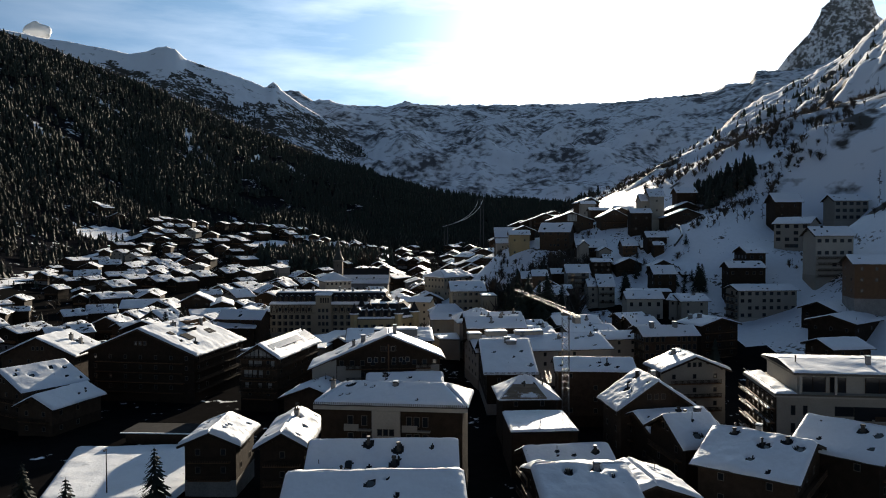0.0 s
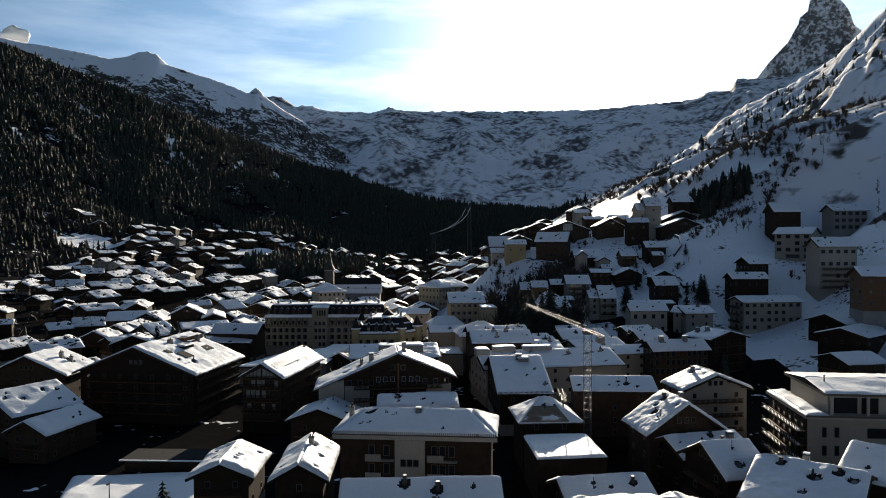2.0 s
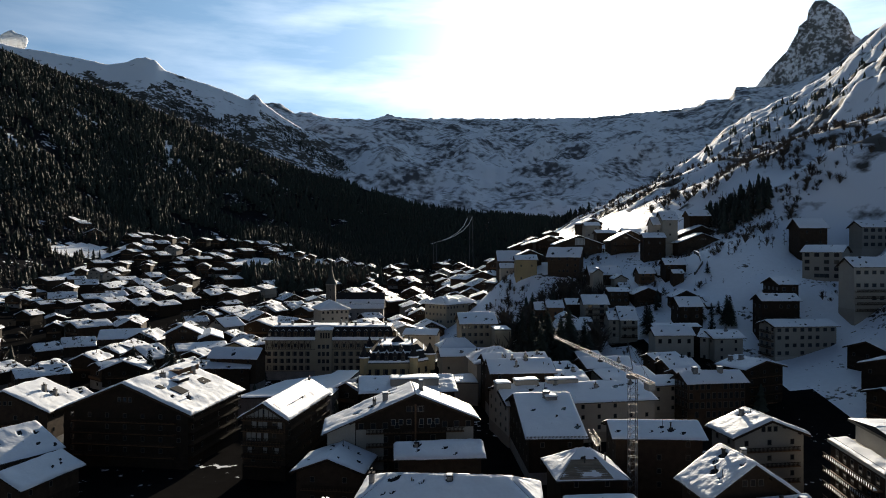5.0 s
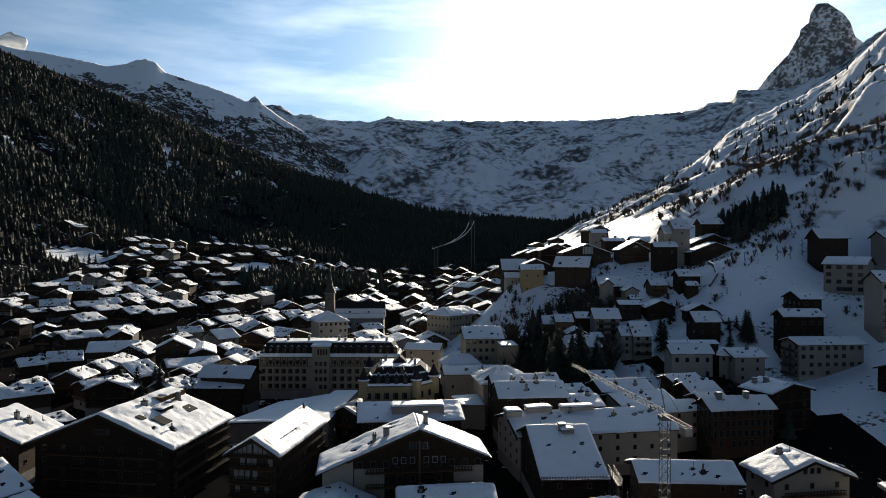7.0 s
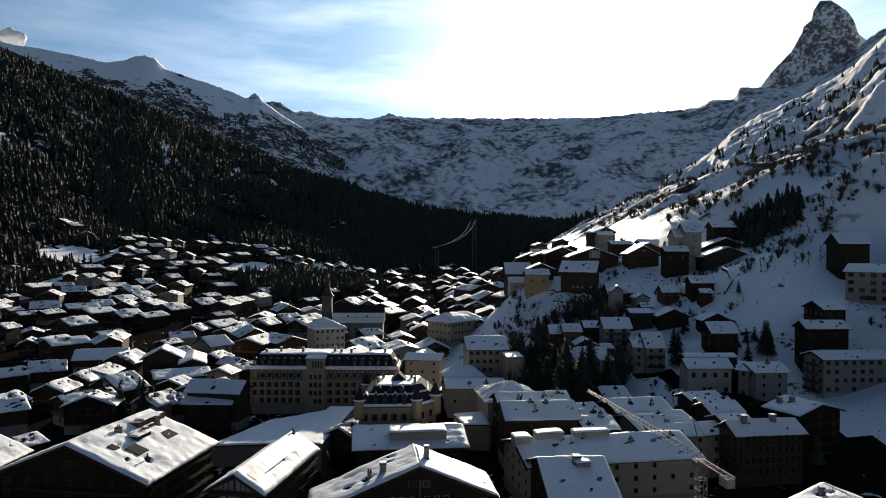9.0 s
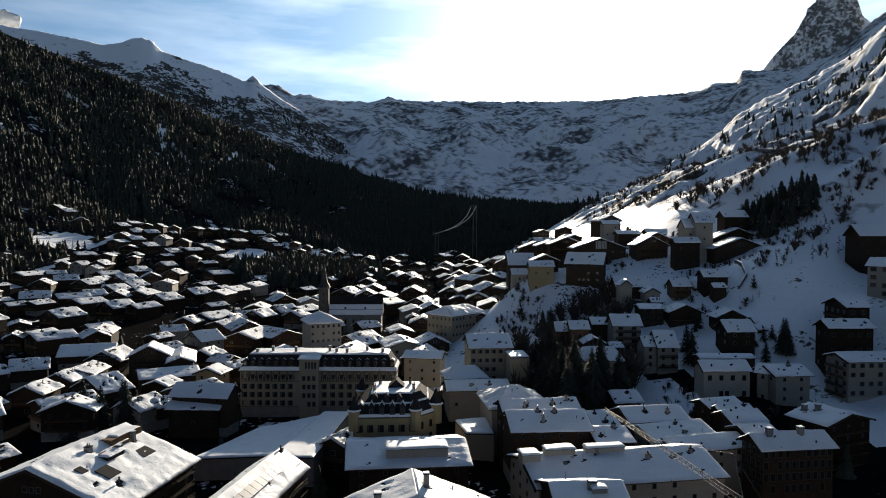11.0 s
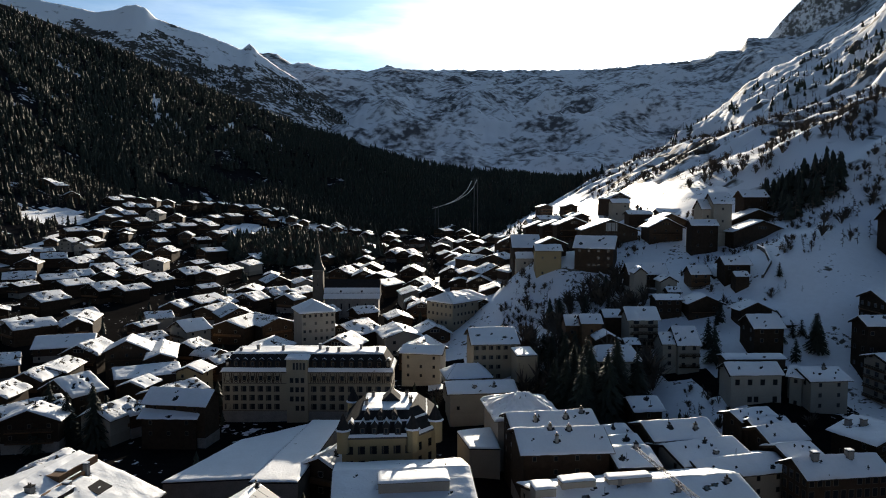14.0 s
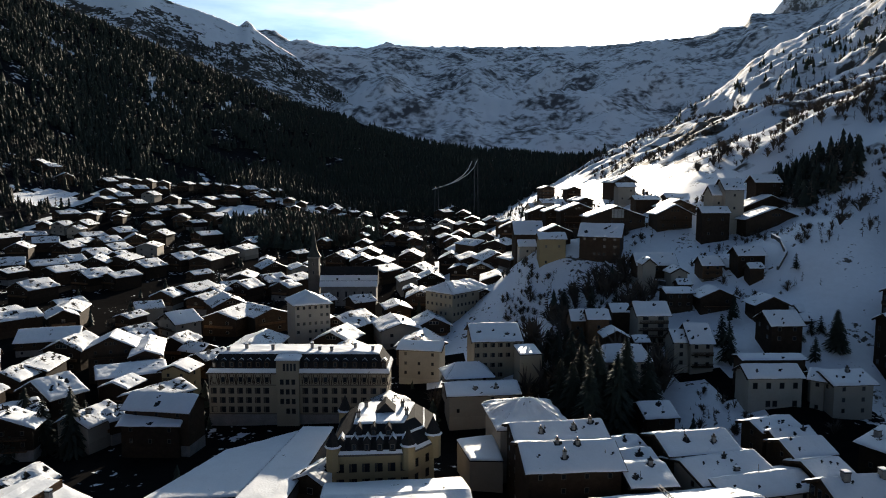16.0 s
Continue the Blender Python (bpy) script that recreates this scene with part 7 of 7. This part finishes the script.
# ---- trees ----
def conifer(x, y, z, h, seed):
    """A spruce: tapered trunk and whorls of drooping boughs, each a bent blade with a ragged edge."""
    rnd = random.Random(seed)
    root = thing("conifer", pose(x, y, z - 0.4), "tall dark spruce between the houses", "tree", "spruces in the village")
    part("trunk", Solid().tube(0, 0, 0, h * 0.97, h * 0.016 + 0.08, 0.03, 7), BARK, root)
    v, f = [], []
    whorls = int(h * 1.5)
    for k in range(whorls):
        q = k / whorls
        zc = h * (0.10 + 0.88 * q)
        reach = h * 0.29 * (1 - q) ** 0.85 + 0.25
        for j in range(19):
            a = rnd.random() * 6.283
            r = reach * (0.6 + 0.55 * rnd.random())
            c, s = math.cos(a), math.sin(a)
            wd = 0.085 * r + 0.09
            drop = r * (0.32 + 0.2 * rnd.random())
            n = len(v)
            for t, hw, dz in ((0.05, 0.08, 0.12), (0.5, wd, -drop * 0.35), (0.8, wd * 0.8, -drop * 0.75), (1.0, 0.03, -drop)):
                v += [(r * t * c - hw * s, r * t * s + hw * c, zc + dz - 0.05 * rnd.random()), (r * t * c + hw * s, r * t * s - hw * c, zc + dz - 0.25 * rnd.random())]
            f += [(n + 2 * i, n + 2 * i + 1, n + 2 * i + 3, n + 2 * i + 2) for i in range(3)]
    mesh_object("crown", v, f, NEEDLES, root)


flat_roof([(-54.7, 257.0), (-43.1, 256.7), (-38.1, 302.8), (-47.1, 303.0)], -42.0, 0.3, 15, -50, STONE, "long low wing under blue-shaded snow", drop=8)
flat_roof([(-76.4, 260.7), (-54.8, 262.9), (-47.4, 304.4), (-65.3, 289.2)], -43.5, 0.4, 16, -50, STONE, "broad flat snow-covered terrace roof before the hotel", drop=8)
conifer(26, 342, -50.0, 23.0, 2)
conifer(31, 338, -50.0, 28.7, 3)
conifer(35, 334, -50.0, 29.9, 4)
conifer(39, 332, -50.0, 25.3, 5)
conifer(37, 351, -49.8, 27.6, 6)
conifer(47, 340, -49.8, 21.8, 7)
conifer(53, 340, -49.6, 17.2, 8)
conifer(31, 355, -49.9, 25.3, 9)
conifer(41, 347, -49.8, 27.6, 10)
conifer(86, 330, -46.1, 11.4, 11)
conifer(90, 333, -41.9, 13.7, 12)
conifer(85, 334, -43.6, 10.6, 13)
conifer(119, 328, -26.9, 12.1, 14)
conifer(112, 328, -30.9, 9.1, 15)
conifer(70, 336, -48.2, 11.5, 16)
conifer(120, 327, -27.0, 9.8, 17)
conifer(-132, 318, -50.0, 17.2, 18)
conifer(-112, 305, -50.0, 19.5, 19)
conifer(-121, 307, -50.0, 17.2, 20)
conifer(-127, 301, -50.0, 16.1, 21)
conifer(-111, 311, -50.0, 14.9, 22)
conifer(-255, 852, -35.5, 11.5, 23)
conifer(-52, 126, -50.0, 12.6, 24)
conifer(-77, 128, -50.0, 9.2, 25)
conifer(-68, 126, -50.0, 6.9, 26)
conifer(79, 350, -36.5, 16.1, 27)
conifer(48, 357, -48.7, 19.5, 28)
conifer(26, 397, -48.7, 13.8, 29)
conifer(-180, 699, -46.1, 11.5, 30)
conifer(-118, 317, -50.0, 17.2, 31)
conifer(119, 329, -26.2, 12.9, 32)
conifer(110, 337, -25.5, 11.4, 33)
conifer(32, 397, -47.2, 18.4, 34)
conifer(74, 368, -32.7, 14.9, 35)
conifer(98, 357, -21.9, 9.1, 36)
for x, y, z, h, seed in ((44.4, 395, -31.5, 15, 101), (54.5, 390, -27.5, 12, 102), (61.8, 380, -25, 10, 103), (122.6, 334, -28, 14, 104), (119.2, 338, -27, 10, 105), (116, 338, -27, 9, 106), (88.8, 345, -29.5, 12, 107), (87, 335, -32, 14, 108), (128, 372, -6, 6, 109)):
    conifer(x, y, z, h, seed)
conifer(33, 300, -49, 27, 90)
conifer(37, 306, -48, 29, 91)
conifer(41, 301, -47, 28, 92)
conifer(45, 307, -46, 30, 93)
conifer(30, 309, -49, 26, 94)
conifer(38, 314, -47, 30, 95)
conifer(47, 313, -45, 27, 96)
conifer(35, 320, -47, 26, 97)
conifer(28, 316, -49, 24, 98)
conifer(52, 308, -45, 24, 99)


# ---- woods on the slopes ----
def bush_mesh(rnd, twigs=16):
    """A leafless bush or small broadleaf one metre high: many forked thin twigs spread in a ragged dome."""
    v, f = [], []
    for k in range(twigs):
        a, lean, r = rnd.random() * 6.3, rnd.uniform(0.1, 1.0), rnd.uniform(0.6, 1.0)
        c, s = math.cos(a), math.sin(a)
        tip = (0.55 * lean * r * c, 0.55 * lean * r * s, r * (1.05 - 0.45 * lean))
        mid = (tip[0] * 0.5, tip[1] * 0.5, tip[2] * 0.62)
        n = len(v)
        q = 0.035
        v += [(0, 0, 0.02), (mid[0] - q * s, mid[1] + q * c, mid[2]), (mid[0] + q * s, mid[1] - q * c, mid[2] + 0.02), tip, (tip[0] - 0.18 * s, tip[1] + 0.18 * c, tip[2] - 0.10), (tip[0] + 0.18 * s, tip[1] - 0.18 * c, tip[2] - 0.06)]
        f += [(n, n + 1, n + 2), (n + 1, n + 2, n + 3), (n + 1, n + 4, n + 2), (n + 2, n + 1, n + 5)]
    return np.array(v), f


def hillside_places(count, seed, box, test):
    rng = np.random.default_rng(seed)
    x, y = rng.uniform(box[0], box[1], count), rng.uniform(box[2], box[3], count)
    keep = test(x, y) & ~open_field(x, y)
    x, y = x[keep], y[keep]
    return np.stack([x, y, ground_height(x, y) + bumps(x, y) - 0.3], 1)


def clear_of_houses(x, y):
    spots = [(o.location.x, o.location.y) for o in bpy.data.objects if o.parent is None and o.get("category") in ("house", "hotel", "building", "church")]
    s = np.array(spots)
    d = np.min(np.hypot(x[:, None] - s[:, 0], y[:, None] - s[:, 1]), 1)
    return d > 9.5


left = hillside_places(9000, 21, (-900, -300, 380, 1250), lambda x, y: (-x > np.interp(y, (0, 400, 700, 1000, 1250), (260, 330, 410, 455, 480))) & clear_of_houses(x, y) & (fractal(x / 60, y / 60, 3, 4) > -0.22))
wood("hillside_forest", "mixed dark forest on the snowy lower slope", left, np.random.default_rng(3).uniform(8, 20, len(left)), (spruce_mesh, larch_mesh), (NEEDLES, TWIGS), 9)
right = hillside_places(15000, 22, (30, 620, 330, 1300), lambda x, y: (x > np.interp(y, (330, 400, 500, 700, 1000, 1300), (175, 150, 150, 165, 190, 220))) & clear_of_houses(x, y) & (fractal(x / 45, y / 45, 3, 8) > 0.12))
wood("slope_larches", "bare larches and scrub on the steep snowy slope", right, np.random.default_rng(4).uniform(4, 11, len(right)), (bush_mesh, larch_mesh, bush_mesh, larch_mesh), (TWIGS, TWIGS, TWIGS, TWIGS), 10)
scrub = hillside_places(13000, 23, (40, 330, 250, 800), lambda x, y: ((ground_height(x + 5, y) - ground_height(x - 5, y)) > 2.0) & clear_of_houses(x, y) & (fractal(x / 30, y / 30, 3, 12) > 0.14))
wood("scrub", "low leafless scrub on the snow slope", scrub, np.random.default_rng(5).uniform(1.2, 5.5, len(scrub)), (bush_mesh, bush_mesh, larch_mesh), (TWIGS, TWIGS, TWIGS), 11)
village = hillside_places(2600, 24, (-420, 120, 120, 1180), lambda x, y: (-x < np.interp(y, (0, 400, 700, 1000, 1250), (260, 330, 410, 455, 480))) & clear_of_houses(x, y) & (fractal(x / 30, y / 30, 3, 15) > 0.0) & (y > 250) & ((np.abs(x - 7) > 14) | (y > 300)))
wood("garden_trees", "small garden trees and hedges between the village houses", village, np.random.default_rng(6).uniform(3, 11, len(village)), (spruce_mesh, larch_mesh, bush_mesh), (NEEDLES, TWIGS, TWIGS), 12)
knoll = hillside_places(2500, 25, (-330, 260, 1130, 1420), lambda x, y: y > 1120 + 0.1 * np.abs(x))
wood("valley_forest", "dark conifer belt across the head of the valley", knoll, np.random.default_rng(7).uniform(12, 24, len(knoll)), (spruce_mesh, spruce_mesh, larch_mesh), (NEEDLES, NEEDLES, TWIGS), 13)
grove = hillside_places(1500, 26, (-240, -60, 780, 1000), lambda x, y: (np.hypot((x + 145) / 85, (y - 890) / 100) < 1) & clear_of_houses(x, y))
wood("village_grove", "dark spruce grove with snow between the stems at the village edge", grove, np.random.default_rng(8).uniform(12, 24, len(grove)), (spruce_mesh, spruce_mesh, bush_mesh), (NEEDLES, NEEDLES, TWIGS), 14)
upper = hillside_places(260, 28, (150, 200, 425, 480), lambda x, y: (np.hypot((x - 176) / 22, (y - 452) / 24) < 1) & clear_of_houses(x, y))
wood("slope_grove", "dark conifer grove high on the snowy slope", upper, np.random.default_rng(12).uniform(7, 15, len(upper)), (spruce_mesh, larch_mesh, spruce_mesh), (NEEDLES, TWIGS, NEEDLES), 16)
bare = hillside_places(150, 29, (40, 84, 370, 425), lambda x, y: clear_of_houses(x, y) & (fractal(x / 18, y / 18, 2, 40) > -0.05))
wood("slope_trees", "tall leafless trees on the snow slope beside the lane", bare, np.random.default_rng(13).uniform(7, 15, len(bare)), (bush_mesh, larch_mesh, bush_mesh), (TWIGS, TWIGS, TWIGS), 17)
bank = hillside_places(420, 30, (18, 52, 380, 480), lambda x, y: clear_of_houses(x, y) & (fractal(x / 14, y / 14, 2, 44) > 0.08))
wood("bank_scrub", "leafless bushes on the snow bank above the village", bank, np.random.default_rng(14).uniform(1.5, 6.0, len(bank)), (bush_mesh, bush_mesh, larch_mesh), (TWIGS, TWIGS, TWIGS), 20)
thicket = hillside_places(110, 27, (20, 64, 322, 372), lambda x, y: clear_of_houses(x, y))
wood("bare_trees", "tall leafless trees among the spruces above the village", thicket, np.random.default_rng(10).uniform(8, 19, len(thicket)), (bush_mesh, larch_mesh, bush_mesh), (TWIGS, TWIGS, TWIGS), 15)


def retaining_wall(points, high):
    """A dry stone wall that holds a lane on the slope, with snow on its top."""
    mid = points[len(points) // 2]
    root = thing("retaining_wall", pose(*mid), "grey stone retaining wall with snow on top", "wall", "retaining walls")
    for (x0, y0, z0), (x1, y1, z1) in zip(points, points[1:]):
        q = [Vector((x0, y0, z0)) - Vector(mid), Vector((x1, y1, z1)) - Vector(mid)]
        n = Vector((y1 - y0, x0 - x1, 0)).normalized() * 0.4
        plan = [q[0] - n, q[1] - n, q[1] + n, q[0] + n]
        up = Vector((0, 0, high))
        part("wall_length", Solid().prism([p - Vector((0, 0, 3)) for p in plan], [p + up for p in plan]), DARK_STONE, root)
        part("snow_cap", Solid().prism([p + up * 1.002 for p in plan], [p + up + Vector((0, 0, 0.3)) for p in plan]), SNOW, root)


def ropeway():
    """Two sagging carrying ropes that climb the wooded slope at the head of the valley."""
    root = thing("ropeway", pose(ROPE[0][0], ROPE[0][1], ROPE[0][2]), "pair of ropeway cables, coloured white for their sun glint, above the valley head woods", "ropeway")
    o = Vector(ROPE[0])
    for k in (0.0, 1.0):
        q = [Vector(p) - o + Vector((-8.0 * k, 0, -2.5 * k)) for p in ROPE]
        rope = Solid()
        for a, b in zip(q, q[1:]):
            rope.beam(a, b, 0.75)
        # the sun's glint on the steel is painted: white snow colour, extra width
        part("cable", rope, SNOW, root, "thickened rope in snow white that imitates its glint in the sun")
    for p in (ROPE[0], ROPE[-1]):
        x, y, z = Vector(p) - o
        low = float(ground_height(p[0], p[1])) - o.z - 3
        part("pylon", Solid().beam((x - 5, y, low), (x - 4, y, z + 1), 1.0).beam((x + 1, y, low), (x, y, z + 1), 1.0).beam((x - 9, y, z + 0.3), (x + 2, y, z + 0.3), 0.8), STEEL, root, "steel ropeway pylon")


ROPE = ((64.3, 1130.0, 52.3), (58.6, 1130.0, 40.1), (49.7, 1130.0, 30.4), (35.8, 1130.0, 21.4), (21.1, 1130.0, 15.7), (7.3, 1130.0, 11.7))
ropeway()
lane = [(70.9, 432.0), (75.1, 416.8), (79.9, 403.2), (85.2, 393.9), (90.3, 385.8)]
upper_lane = [(132.9, 401.3), (131.8, 391.7), (129.2, 381.7), (123.4, 376.6)]
for line, high in ((lane, 1.8), (upper_lane, 1.4)):
    retaining_wall([(x, y, float(ground_height(x, y) + bumps(np.float64(x), np.float64(y)))) for x, y in line], high)
